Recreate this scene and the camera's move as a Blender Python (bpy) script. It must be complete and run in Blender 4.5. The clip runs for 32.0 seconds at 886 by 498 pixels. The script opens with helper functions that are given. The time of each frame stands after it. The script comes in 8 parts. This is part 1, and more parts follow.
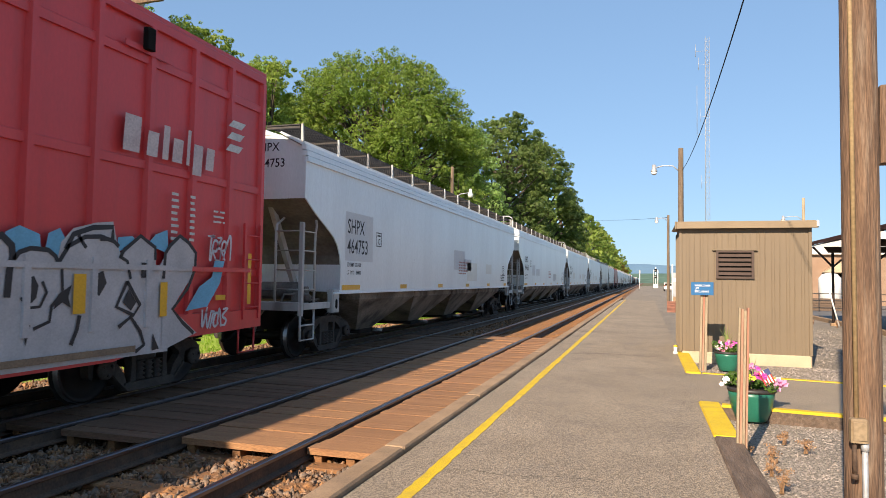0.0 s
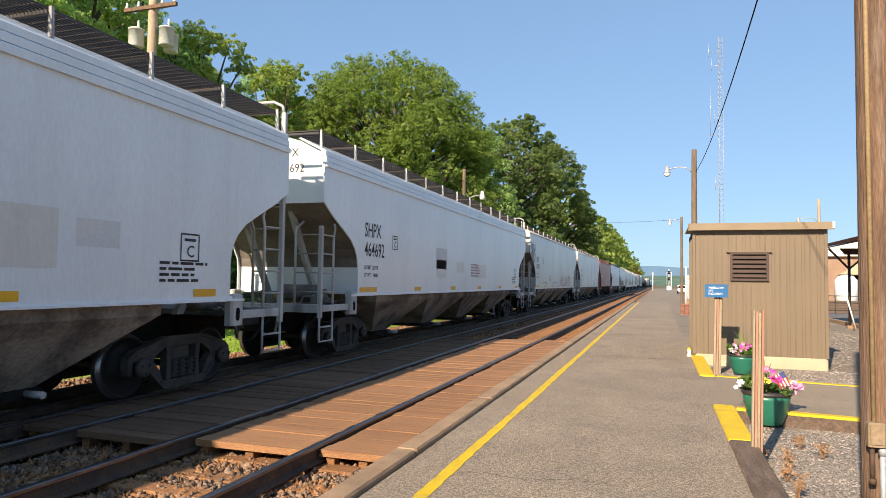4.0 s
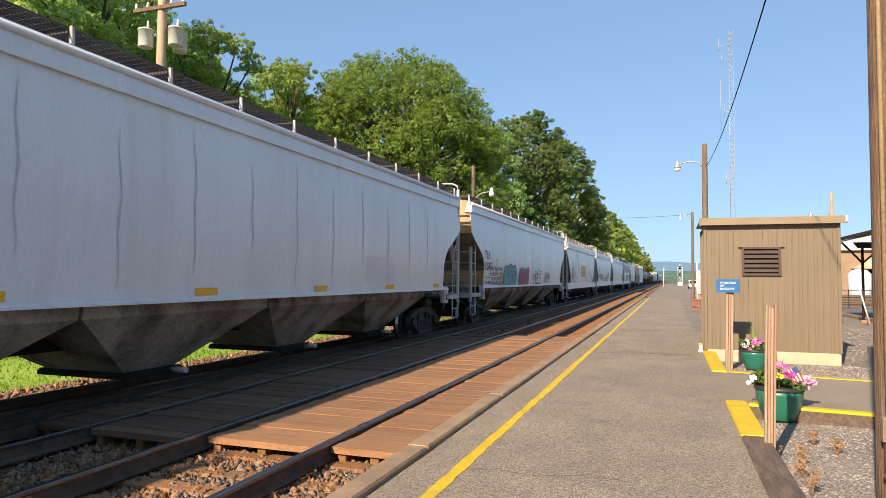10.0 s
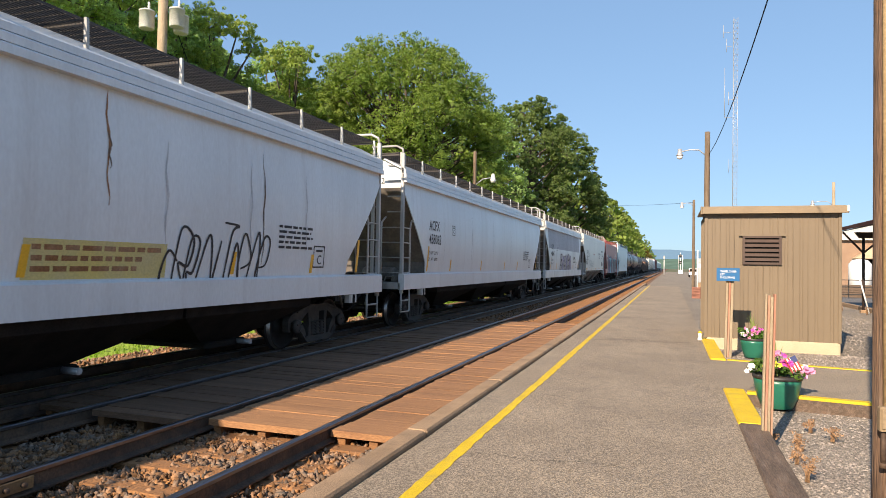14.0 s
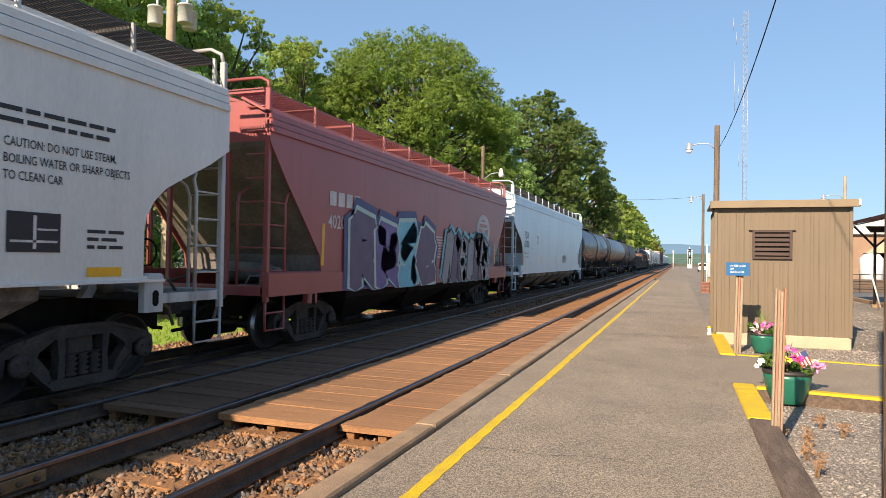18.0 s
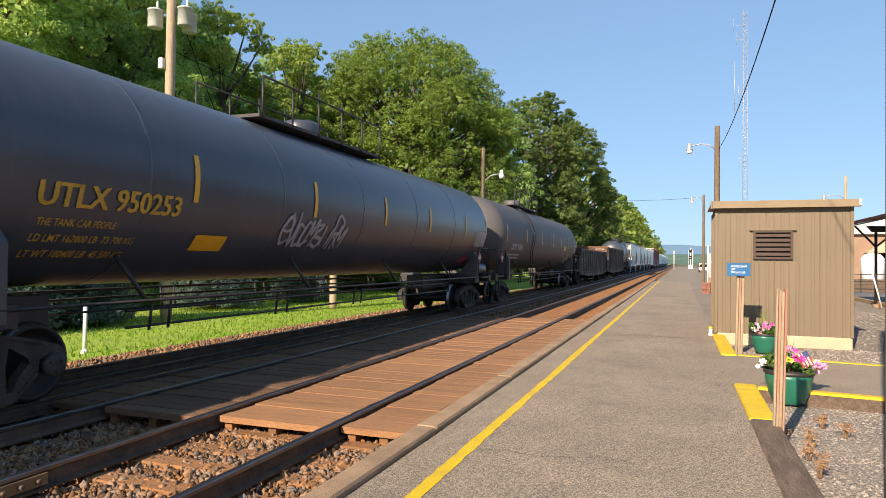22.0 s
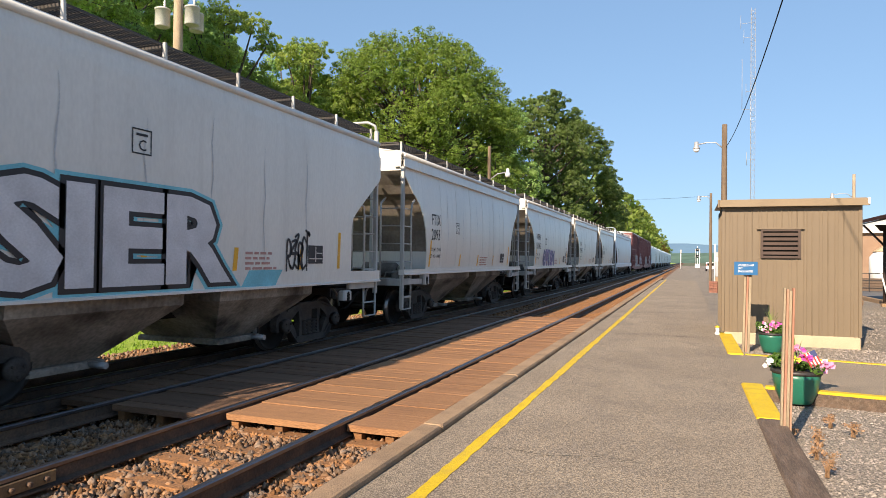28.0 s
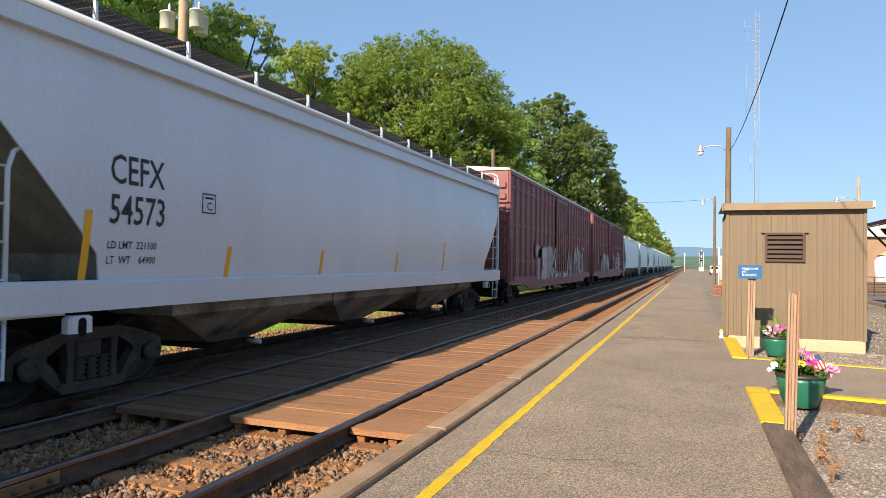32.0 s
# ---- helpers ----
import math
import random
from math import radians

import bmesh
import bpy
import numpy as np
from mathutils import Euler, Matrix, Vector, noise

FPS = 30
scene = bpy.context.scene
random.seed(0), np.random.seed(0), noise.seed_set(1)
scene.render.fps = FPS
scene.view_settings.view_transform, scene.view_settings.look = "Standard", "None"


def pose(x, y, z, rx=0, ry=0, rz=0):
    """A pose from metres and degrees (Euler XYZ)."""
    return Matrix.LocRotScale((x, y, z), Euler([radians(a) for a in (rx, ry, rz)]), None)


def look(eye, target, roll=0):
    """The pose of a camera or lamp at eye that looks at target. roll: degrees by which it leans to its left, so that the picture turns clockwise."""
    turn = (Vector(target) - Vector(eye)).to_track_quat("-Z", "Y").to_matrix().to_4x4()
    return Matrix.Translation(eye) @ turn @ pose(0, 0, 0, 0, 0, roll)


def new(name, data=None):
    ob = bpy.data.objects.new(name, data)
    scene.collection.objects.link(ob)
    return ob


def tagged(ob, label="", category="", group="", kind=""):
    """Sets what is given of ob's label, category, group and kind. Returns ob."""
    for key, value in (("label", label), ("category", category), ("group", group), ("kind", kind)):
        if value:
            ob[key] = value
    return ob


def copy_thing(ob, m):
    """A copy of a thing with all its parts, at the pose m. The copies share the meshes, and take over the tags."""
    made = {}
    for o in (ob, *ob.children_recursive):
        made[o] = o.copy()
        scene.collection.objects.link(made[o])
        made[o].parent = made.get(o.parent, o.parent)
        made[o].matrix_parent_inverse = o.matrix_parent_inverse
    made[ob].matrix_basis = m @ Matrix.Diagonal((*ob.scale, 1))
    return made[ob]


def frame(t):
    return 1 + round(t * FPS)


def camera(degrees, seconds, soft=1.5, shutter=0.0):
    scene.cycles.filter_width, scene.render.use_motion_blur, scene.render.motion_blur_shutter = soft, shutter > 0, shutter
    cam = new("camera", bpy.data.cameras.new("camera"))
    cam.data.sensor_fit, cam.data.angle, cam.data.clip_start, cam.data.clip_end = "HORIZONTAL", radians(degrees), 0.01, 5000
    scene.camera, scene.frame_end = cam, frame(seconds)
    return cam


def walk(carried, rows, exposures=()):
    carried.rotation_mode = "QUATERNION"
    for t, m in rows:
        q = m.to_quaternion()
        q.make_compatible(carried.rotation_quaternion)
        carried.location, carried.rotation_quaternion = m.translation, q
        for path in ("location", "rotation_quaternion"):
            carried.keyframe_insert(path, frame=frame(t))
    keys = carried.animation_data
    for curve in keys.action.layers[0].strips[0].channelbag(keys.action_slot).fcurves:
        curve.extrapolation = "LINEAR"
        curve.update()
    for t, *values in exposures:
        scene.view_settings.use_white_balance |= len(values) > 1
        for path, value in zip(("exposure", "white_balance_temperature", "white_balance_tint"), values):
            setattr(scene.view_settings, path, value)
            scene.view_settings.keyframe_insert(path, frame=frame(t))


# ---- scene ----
EYE = Vector((0, 0, 1.72))
# seconds, yaw to the left of the track, pitch, roll
TURNS = ((0, 17.07, 2.59, 0.82), (0.5, 17.22, 2.59, 0.75), (1, 17.31, 2.58, 0.81), (1.5, 17.48, 2.52, 0.91),
        (2, 17.67, 2.60, 0.81), (2.5, 17.82, 2.68, 0.70), (3, 17.90, 2.77, 0.60), (3.5, 18.03, 2.81, 0.76),
        (5.5, 18.31, 2.54, 0.67), (6, 18.35, 2.46, 0.76), (6.5, 18.34, 2.48, 0.76), (7, 18.48, 2.52, 0.73),
        (7.5, 18.58, 2.56, 0.78), (8, 18.71, 2.51, 0.65), (8.5, 18.82, 2.55, 0.58), (9, 18.88, 2.61, 0.60),
        (9.5, 18.89, 2.66, 0.39), (10, 18.94, 2.51, 0.38), (10.5, 18.96, 1.85, 0.51), (11, 18.75, 1.58, 0.61),
        (11.5, 18.66, 1.46, 0.62), (12, 18.66, 1.36, 0.66), (12.5, 18.25, 1.45, 0.76), (13, 18.39, 1.41, 0.99),
        (13.5, 18.65, 1.31, 0.84), (14, 18.99, 1.27, 0.97), (14.5, 19.25, 1.29, 1.03), (16.5, 19.69, 1.08, 0.82),
        (17, 19.66, 1.03, 0.85), (17.5, 19.66, 0.89, 0.92), (18, 19.69, 0.82, 0.88), (18.5, 19.65, 0.83, 0.83),
        (19, 19.69, 0.85, 0.84), (19.5, 19.70, 0.86, 0.70), (20, 19.80, 0.85, 0.71), (20.5, 19.79, 0.88, 0.69),
        (21, 19.71, 0.89, 0.71), (21.5, 19.72, 0.96, 0.59), (22, 19.75, 0.96, 0.64), (22.5, 19.84, 0.91, 0.72),
        (23, 19.82, 0.88, 0.69), (23.5, 19.86, 0.87, 0.65), (24, 19.86, 0.94, 0.48), (24.5, 20.02, 0.96, 0.56),
        (25, 20.12, 0.97, 0.73), (25.5, 20.15, 0.98, 0.81), (27.5, 20.25, 0.82, 0.65), (28, 20.27, 0.83, 0.70),
        (28.5, 20.28, 0.87, 0.65), (29, 20.31, 0.91, 0.60), (29.5, 20.35, 0.96, 0.69), (30, 20.36, 1.01, 0.67),
        (30.5, 20.44, 1.03, 0.71), (31, 20.49, 1.08, 0.83), (31.5, 20.53, 1.09, 0.84), (32, 20.57, 1.08, 0.80))
# seconds, metres that the train has rolled
ROLLED = ((0, -0.00), (2, 33.73), (4, 67.43), (6, 100.30), (8, 132.08), (10, 164.41), (12, 197.23), (14, 228.98), (16, 258.86), (18, 290.32), (20, 321.75), (22, 353.45), (24, 385.37), (26, 415.65), (28, 445.60), (29, 461.35), (30, 476.88), (31, 491.60), (32, 506.61))


def aim(yaw, pitch, roll):
    a, b = radians(yaw), radians(pitch)
    return look(EYE, EYE + Vector((-math.sin(a) * math.cos(b), math.cos(a) * math.cos(b), math.sin(b))), roll)


cam = camera(67.65, 32.0, soft=0.55, shutter=0.03)
walk(cam, [(t, aim(y, p, r)) for t, y, p, r in TURNS])

# ---- light ----
SUN = Vector((-0.41, -1.70, 1.0)).normalized()
world = bpy.data.worlds.new("world")
scene.world = world
world.use_nodes = True
wn = world.node_tree
sky = wn.nodes.new("ShaderNodeTexSky")
sky.sky_type, sky.sun_disc = "NISHITA", False
sky.sun_elevation = math.asin(SUN.z)
sky.sun_rotation = math.atan2(SUN.x, SUN.y)
sky.altitude, sky.air_density, sky.dust_density, sky.ozone_density = 200, 1.0, 0.25, 1.3
bg = wn.nodes["Background"]
even, tone = wn.nodes.new("ShaderNodeGamma"), wn.nodes.new("ShaderNodeMix")
even.inputs[1].default_value = 0.43
tone.data_type, tone.blend_type = "RGBA", "MULTIPLY"
tone.inputs[0].default_value, tone.inputs[7].default_value = 1.0, (0.525, 0.80, 1.13, 1)
wn.links.new(sky.outputs[0], even.inputs[0])
wn.links.new(even.outputs[0], tone.inputs[6])
wn.links.new(tone.outputs[2], bg.inputs[0])
bg.inputs[1].default_value = 0.200
lamp = bpy.data.lights.new("sun", "SUN")
lamp.energy, lamp.angle, lamp.color = 4.5, radians(0.6), (1.0, 0.87, 0.71)
sun = new("sun", lamp)
sun.matrix_world = look(SUN * 60, (0, 0, 0))
scene.view_settings.exposure = 0.95
scene.view_settings.use_white_balance = True
scene.view_settings.white_balance_temperature, scene.view_settings.white_balance_tint = 7100, 14

# ---- building helpers ----
class Mesh:
    """Collects vertices and faces."""

    def __init__(self):
        self.v, self.f, self.smooth = [], [], []

    def face(self, pts, smooth=False):
        n = len(self.v)
        self.v += [tuple(p) for p in pts]
        self.f.append(tuple(range(n, n + len(pts))))
        self.smooth.append(smooth)

    def quads(self, rings, closed=True, caps=True, smooth=False):
        """A loft through rings of equal length."""
        n, k = len(self.v), len(rings[0])
        for ring in rings:
            self.v += [tuple(p) for p in ring]
        for i in range(len(rings) - 1):
            for j in range(k if closed else k - 1):
                a, b = n + i * k + j, n + i * k + (j + 1) % k
                self.f.append((a, b, b + k, a + k))
                self.smooth.append(smooth)
        if caps and closed:
            self.f += [tuple(range(n + k - 1, n - 1, -1)), tuple(range(n + (len(rings) - 1) * k, n + len(rings) * k))]
            self.smooth += [False, False]
        return self

    def box(self, x0, x1, y0, y1, z0, z1, c=0.0):
        """A box, with its four upright and top edges cut by c."""
        c = min(c, (x1 - x0) / 2.2, (y1 - y0) / 2.2, (z1 - z0) / 2.2)
        if c <= 0:
            r = lambda z: [(x0, y0, z), (x1, y0, z), (x1, y1, z), (x0, y1, z)]
            return self.quads([r(z0), r(z1)])

        def r(z, s):
            a, b, e, g = x0 + s, x1 - s, y0 + s, y1 - s
            return [(a + c, e, z), (b - c, e, z), (b, e + c, z), (b, g - c, z), (b - c, g, z), (a + c, g, z), (a, g - c, z), (a, e + c, z)]
        return self.quads([r(z0, 0), r(z1 - c, 0), r(z1, c * 0.8)])

    def prism(self, pts, axis, a, b):
        """A polygon of two coordinates, drawn out along an axis from a to b."""
        put = {"x": lambda p, s: (s, p[0], p[1]), "y": lambda p, s: (p[0], s, p[1]), "z": lambda p, s: (p[0], p[1], s)}[axis]
        return self.quads([[put(p, a) for p in pts], [put(p, b) for p in pts]])

    def rod(self, p, q, r, n=8, r2=None, smooth=True):
        p, q = Vector(p), Vector(q)
        d = (q - p).normalized()
        s = d.orthogonal().normalized()
        t = d.cross(s)
        ring = lambda o, w: [o + w * (math.cos(k * 2 * math.pi / n) * s + math.sin(k * 2 * math.pi / n) * t) for k in range(n)]
        return self.quads([ring(p, r), ring(q, r if r2 is None else r2)], smooth=smooth)

    def tube(self, pts, r, n=6):
        """A bent pipe in one piece."""
        pts = [Vector(p) for p in pts]
        rings, side = [], None
        for k, p in enumerate(pts):
            d = (pts[min(k + 1, len(pts) - 1)] - pts[max(k - 1, 0)]).normalized()
            side = d.orthogonal().normalized() if side is None else (side - d * side.dot(d)).normalized()
            up = d.cross(side)
            rings.append([p + r * (math.cos(j * 2 * math.pi / n) * side + math.sin(j * 2 * math.pi / n) * up) for j in range(n)])
        return self.quads(rings, smooth=True)

    def turned(self, profile, n=20, at=(0, 0, 0), axis="z", smooth=True):
        """A profile of (radius, height), turned round an axis."""
        rings = []
        for rad, h in profile:
            ring = []
            for k in range(n):
                a, b = rad * math.cos(k * 2 * math.pi / n), rad * math.sin(k * 2 * math.pi / n)
                p = {"z": (a, b, h), "x": (h, a, b), "y": (b, h, a)}[axis]
                ring.append((p[0] + at[0], p[1] + at[1], p[2] + at[2]))
            rings.append(ring)
        return self.quads(rings, smooth=smooth)

    def data(self, name, material):
        me = bpy.data.meshes.new(name)
        me.from_pydata(self.v, [], self.f)
        me.polygons.foreach_set("use_smooth", self.smooth)
        me.materials.append(material)
        me.update()
        return me


def part(name, mesh, material, parent=None, label="", at=None):
    """One mesh object, under a thing or a part."""
    me = mesh.data(name, material) if isinstance(mesh, Mesh) else mesh
    ob = new(name, me)
    if parent is not None:
        ob.parent = parent
    if at is not None:
        ob.matrix_basis = at
    if label:
        ob["label"] = label
    return ob


def thing(name, label, category, group="", at=None, kind=""):
    ob = new(name)
    ob.empty_display_size = 0.2
    if at is not None:
        ob.matrix_basis = at
    return tagged(ob, label, category, group, kind)


# ---- materials ----
def mat(name, c1, c2=None, scale=3.0, rough=0.7, metal=0.0, bump=0.0, bscale=60.0, fine=0.25, fscale=40.0, stretch=(1, 1, 1), rand=0.0, island=0.0,
        dirt=None, dscale=1.2, damount=0.5, streak=None, samount=0.4, spec=0.5, coord="Object", ramp=(0.35, 0.68), speck=(0.3, 0.7)):
    m = bpy.data.materials.new(name)
    m.use_nodes = True
    nt = m.node_tree
    n, ln = nt.nodes, nt.links
    b = n["Principled BSDF"]
    b.inputs["Roughness"].default_value, b.inputs["Metallic"].default_value = rough, metal
    b.inputs["Specular IOR Level"].default_value = spec
    tc, mp = n.new("ShaderNodeTexCoord"), n.new("ShaderNodeMapping")
    mp.inputs["Scale"].default_value = stretch
    ln.new(tc.outputs[coord], mp.inputs[0])

    def cloud(s, detail=4.0, lo=0.35, hi=0.68):
        t, r = n.new("ShaderNodeTexNoise"), n.new("ShaderNodeMapRange")
        t.inputs["Scale"].default_value, t.inputs["Detail"].default_value = s, detail
        r.inputs["From Min"].default_value, r.inputs["From Max"].default_value = lo, hi
        ln.new(mp.outputs[0], t.inputs["Vector"])
        ln.new(t.outputs["Fac"], r.inputs["Value"])
        return r.outputs[0]

    def mix(kind, fac, a, bb):
        x = n.new("ShaderNodeMix")
        x.data_type, x.blend_type = "RGBA", kind
        for socket, value in ((x.inputs[0], fac), (x.inputs[6], a), (x.inputs[7], bb)):
            if isinstance(value, (int, float)):
                socket.default_value = value
            elif isinstance(value, tuple):
                socket.default_value = (*value, 1)
            else:
                ln.new(value, socket)
        return x.outputs[2]
    col = mix("MIX", cloud(scale, 5.0, *ramp), c1, c2 or tuple(v * 0.8 for v in c1))
    if dirt:
        s = n.new("ShaderNodeMath")
        s.operation = "MULTIPLY"
        s.inputs[1].default_value = damount
        ln.new(cloud(dscale, 8.0, 0.5, 0.75), s.inputs[0])
        col = mix("MIX", s.outputs[0], col, dirt)
    if streak:
        m2, t2, r2 = n.new("ShaderNodeMapping"), n.new("ShaderNodeTexNoise"), n.new("ShaderNodeMapRange")
        m2.inputs["Scale"].default_value = (1, 3.2, 0.16)
        t2.inputs["Scale"].default_value, t2.inputs["Detail"].default_value = 1.6, 6.0
        r2.inputs["From Min"].default_value, r2.inputs["From Max"].default_value, r2.inputs["To Max"].default_value = 0.52, 0.74, samount
        ln.new(tc.outputs[coord], m2.inputs[0])
        ln.new(m2.outputs[0], t2.inputs["Vector"])
        ln.new(t2.outputs["Fac"], r2.inputs["Value"])
        col = mix("MIX", r2.outputs[0], col, streak)
    if fine:
        v = n.new("ShaderNodeMapRange")
        v.inputs["To Min"].default_value, v.inputs["To Max"].default_value = 1 - fine, 1 + fine * 0.5
        ln.new(cloud(fscale, 3.0, *speck), v.inputs["Value"])
        col = mix("MULTIPLY", 1.0, col, v.outputs[0])
    if rand or island:
        src = n.new("ShaderNodeObjectInfo").outputs["Random"] if rand else n.new("ShaderNodeNewGeometry").outputs["Random Per Island"]
        v = n.new("ShaderNodeMapRange")
        v.inputs["To Min"].default_value, v.inputs["To Max"].default_value = 1 - (rand or island), 1 + (rand or island)
        ln.new(src, v.inputs["Value"])
        col = mix("MULTIPLY", 1.0, col, v.outputs[0])
    ln.new(col, b.inputs["Base Color"])
    if bump:
        t, bp = n.new("ShaderNodeTexNoise"), n.new("ShaderNodeBump")
        t.inputs["Scale"].default_value, t.inputs["Detail"].default_value = bscale, 4.0
        bp.inputs["Strength"].default_value, bp.inputs["Distance"].default_value = bump, 0.02
        ln.new(mp.outputs[0], t.inputs["Vector"])
        ln.new(t.outputs["Fac"], bp.inputs["Height"])
        ln.new(bp.outputs[0], b.inputs["Normal"])
    return m


def leaf_mat(name, c1, c2, vary=0.35):
    m = mat(name, c1, c2, scale=0.35, rough=0.55, fine=0.0, island=vary, spec=0.3)
    nt = m.node_tree
    b, out = nt.nodes["Principled BSDF"], nt.nodes["Material Output"]
    tr, mx = nt.nodes.new("ShaderNodeBsdfTranslucent"), nt.nodes.new("ShaderNodeMixShader")
    mx.inputs[0].default_value = 0.5
    src = b.inputs["Base Color"].links[0].from_socket
    thin = nt.nodes.new("ShaderNodeMix")
    thin.data_type, thin.blend_type = "RGBA", "MULTIPLY"
    thin.inputs[0].default_value, thin.inputs[7].default_value = 1.0, (1.6, 1.6, 1.05, 1)
    nt.links.new(src, thin.inputs[6])
    nt.links.new(thin.outputs[2], tr.inputs[0])
    nt.links.new(b.outputs[0], mx.inputs[1])
    nt.links.new(tr.outputs[0], mx.inputs[2])
    nt.links.new(mx.outputs[0], out.inputs[0])
    return m


M_asphalt = mat("asphalt", (0.36, 0.287, 0.206), (0.29, 0.23, 0.165), scale=0.6, rough=0.9, bump=0.6, bscale=120, fine=0.5, fscale=75, dirt=(0.18, 0.15, 0.125), dscale=1.7, damount=0.4, speck=(0.40, 0.62))
M_yellow = mat("yellow_paint", (0.74, 0.51, 0.012), (0.64, 0.42, 0.012), scale=5, rough=0.6, bump=0.25, bscale=130, fine=0.2, fscale=60, dirt=(0.35, 0.25, 0.08), dscale=6, damount=0.35)
M_concrete = mat("concrete", (0.39, 0.26, 0.155), (0.29, 0.19, 0.11), scale=2.5, rough=0.9, bump=0.5, bscale=70, fine=0.3, fscale=90, dirt=(0.14, 0.10, 0.07), dscale=3)
M_plank = mat("deck_wood", (0.37, 0.19, 0.083), (0.27, 0.13, 0.06), scale=1.5, rough=0.85, bump=0.4, bscale=14, fine=0.45, fscale=26, stretch=(1, 9, 9), rand=0.13)
M_darkplank = mat("dark_deck_wood", (0.19, 0.108, 0.065), (0.13, 0.075, 0.047), scale=1.5, rough=0.9, spec=0.25, bump=0.4, bscale=14, fine=0.35, fscale=26, stretch=(1, 9, 9), rand=0.22)
M_timber = mat("old_timber", (0.17, 0.115, 0.08), (0.10, 0.07, 0.05), scale=2, rough=0.9, bump=0.7, bscale=9, fine=0.4, fscale=20, stretch=(8, 1, 8), dirt=(0.24, 0.19, 0.15), dscale=3)
M_tie = mat("tie_wood", (0.31, 0.145, 0.055), (0.20, 0.095, 0.04), scale=2, rough=0.95, bump=0.6, bscale=12, fine=0.4, fscale=30, stretch=(1, 6, 6), rand=0.25, dirt=(0.30, 0.16, 0.08), dscale=2)
M_railside = mat("rusty_rail", (0.14, 0.083, 0.05), (0.06, 0.042, 0.032), scale=4, rough=0.8, metal=0.2, bump=0.3, bscale=50, fine=0.3)
M_railtop = mat("worn_rail", (0.21, 0.215, 0.235), (0.13, 0.132, 0.145), scale=8, rough=0.3, metal=0.9, fine=0.2, stretch=(6, 0.3, 1))
M_stone = mat("ballast_stone", (0.29, 0.14, 0.056), (0.185, 0.155, 0.128), scale=7, rough=0.95, bump=0.5, bscale=40, fine=0.3, island=0.5, spec=0.2)
M_bed = mat("ballast_bed", (0.25, 0.118, 0.054), (0.15, 0.082, 0.046), scale=1.0, rough=1.0, bump=1.0, bscale=30, fine=0.5, fscale=28)
# bed under the train: oily ballast with the train's shade put into its colour
M_bedshade = mat("oily_shaded_ballast_bed", (0.04, 0.032, 0.027), (0.026, 0.022, 0.019), scale=1.0, rough=1.0, spec=0.1, bump=1.0, bscale=30, fine=0.5, fscale=28)
M_gravel = mat("gravel", (0.32, 0.27, 0.21), (0.22, 0.185, 0.145), scale=0.5, rough=0.95, bump=1.0, bscale=55, fine=0.55, fscale=40, dirt=(0.24, 0.20, 0.17), dscale=0.8, speck=(0.38, 0.62))
M_grass = mat("grass", (0.25, 0.38, 0.035), (0.34, 0.43, 0.055), scale=0.6, rough=0.9, bump=1.0, bscale=18, fine=0.35, fscale=22, dirt=(0.22, 0.20, 0.11), dscale=0.35, damount=0.35)
M_earth = mat("earth", (0.10, 0.13, 0.05), (0.14, 0.12, 0.07), scale=0.05, rough=1.0, bump=0.6, bscale=3, fine=0.3, fscale=2)
M_pole = mat("pole_wood", (0.21, 0.125, 0.075), (0.11, 0.065, 0.042), scale=2.5, rough=0.9, bump=0.8, bscale=7, fine=0.4, fscale=22, stretch=(8, 8, 0.6), dirt=(0.30, 0.24, 0.18), dscale=3)
M_midpole = mat("mid_pole_wood", (0.20, 0.145, 0.095), (0.13, 0.092, 0.062), scale=2, rough=0.9, bump=0.4, bscale=8, fine=0.3, fscale=20, stretch=(6, 6, 0.6))
M_palepole = mat("pale_pole_wood", (0.48, 0.37, 0.255), (0.36, 0.275, 0.185), scale=2, rough=0.9, bump=0.4, bscale=8, fine=0.3, fscale=20, stretch=(6, 6, 0.6))
M_bark = mat("bark", (0.13, 0.10, 0.075), (0.075, 0.06, 0.045), scale=2.5, rough=0.95, bump=0.8, bscale=9, fine=0.3, stretch=(4, 4, 0.8))
M_dead = mat("dead_branch", (0.34, 0.29, 0.22), (0.24, 0.2, 0.15), scale=2, rough=0.9, bump=0.3)
M_leaf = leaf_mat("maple_leaves", (0.142, 0.222, 0.046), (0.215, 0.288, 0.062))
M_leaf2 = leaf_mat("dark_leaves", (0.22, 0.34, 0.12), (0.31, 0.43, 0.155))
M_leaf5 = leaf_mat("airy_leaves", (0.28, 0.40, 0.125), (0.38, 0.48, 0.16))
M_leaf3 = leaf_mat("bright_leaves", (0.20, 0.28, 0.065), (0.28, 0.35, 0.088))
M_leaf6 = leaf_mat("deep_green_leaves", (0.115, 0.175, 0.055), (0.175, 0.235, 0.075))
M_leaf4 = leaf_mat("turning_leaves", (0.18, 0.19, 0.04), (0.23, 0.13, 0.04))
M_needle = leaf_mat("spruce_needles", (0.10, 0.155, 0.15), (0.15, 0.21, 0.21), 0.25)
M_siding = mat("tan_siding", (0.184, 0.138, 0.087), (0.165, 0.124, 0.079), scale=0.8, rough=0.5, fine=0.08, fscale=60, dirt=(0.19, 0.143, 0.09), dscale=1.1, damount=0.35)
M_sidingtrim = mat("tan_trim", (0.25, 0.185, 0.112), (0.22, 0.162, 0.098), scale=2, rough=0.5, fine=0.1)
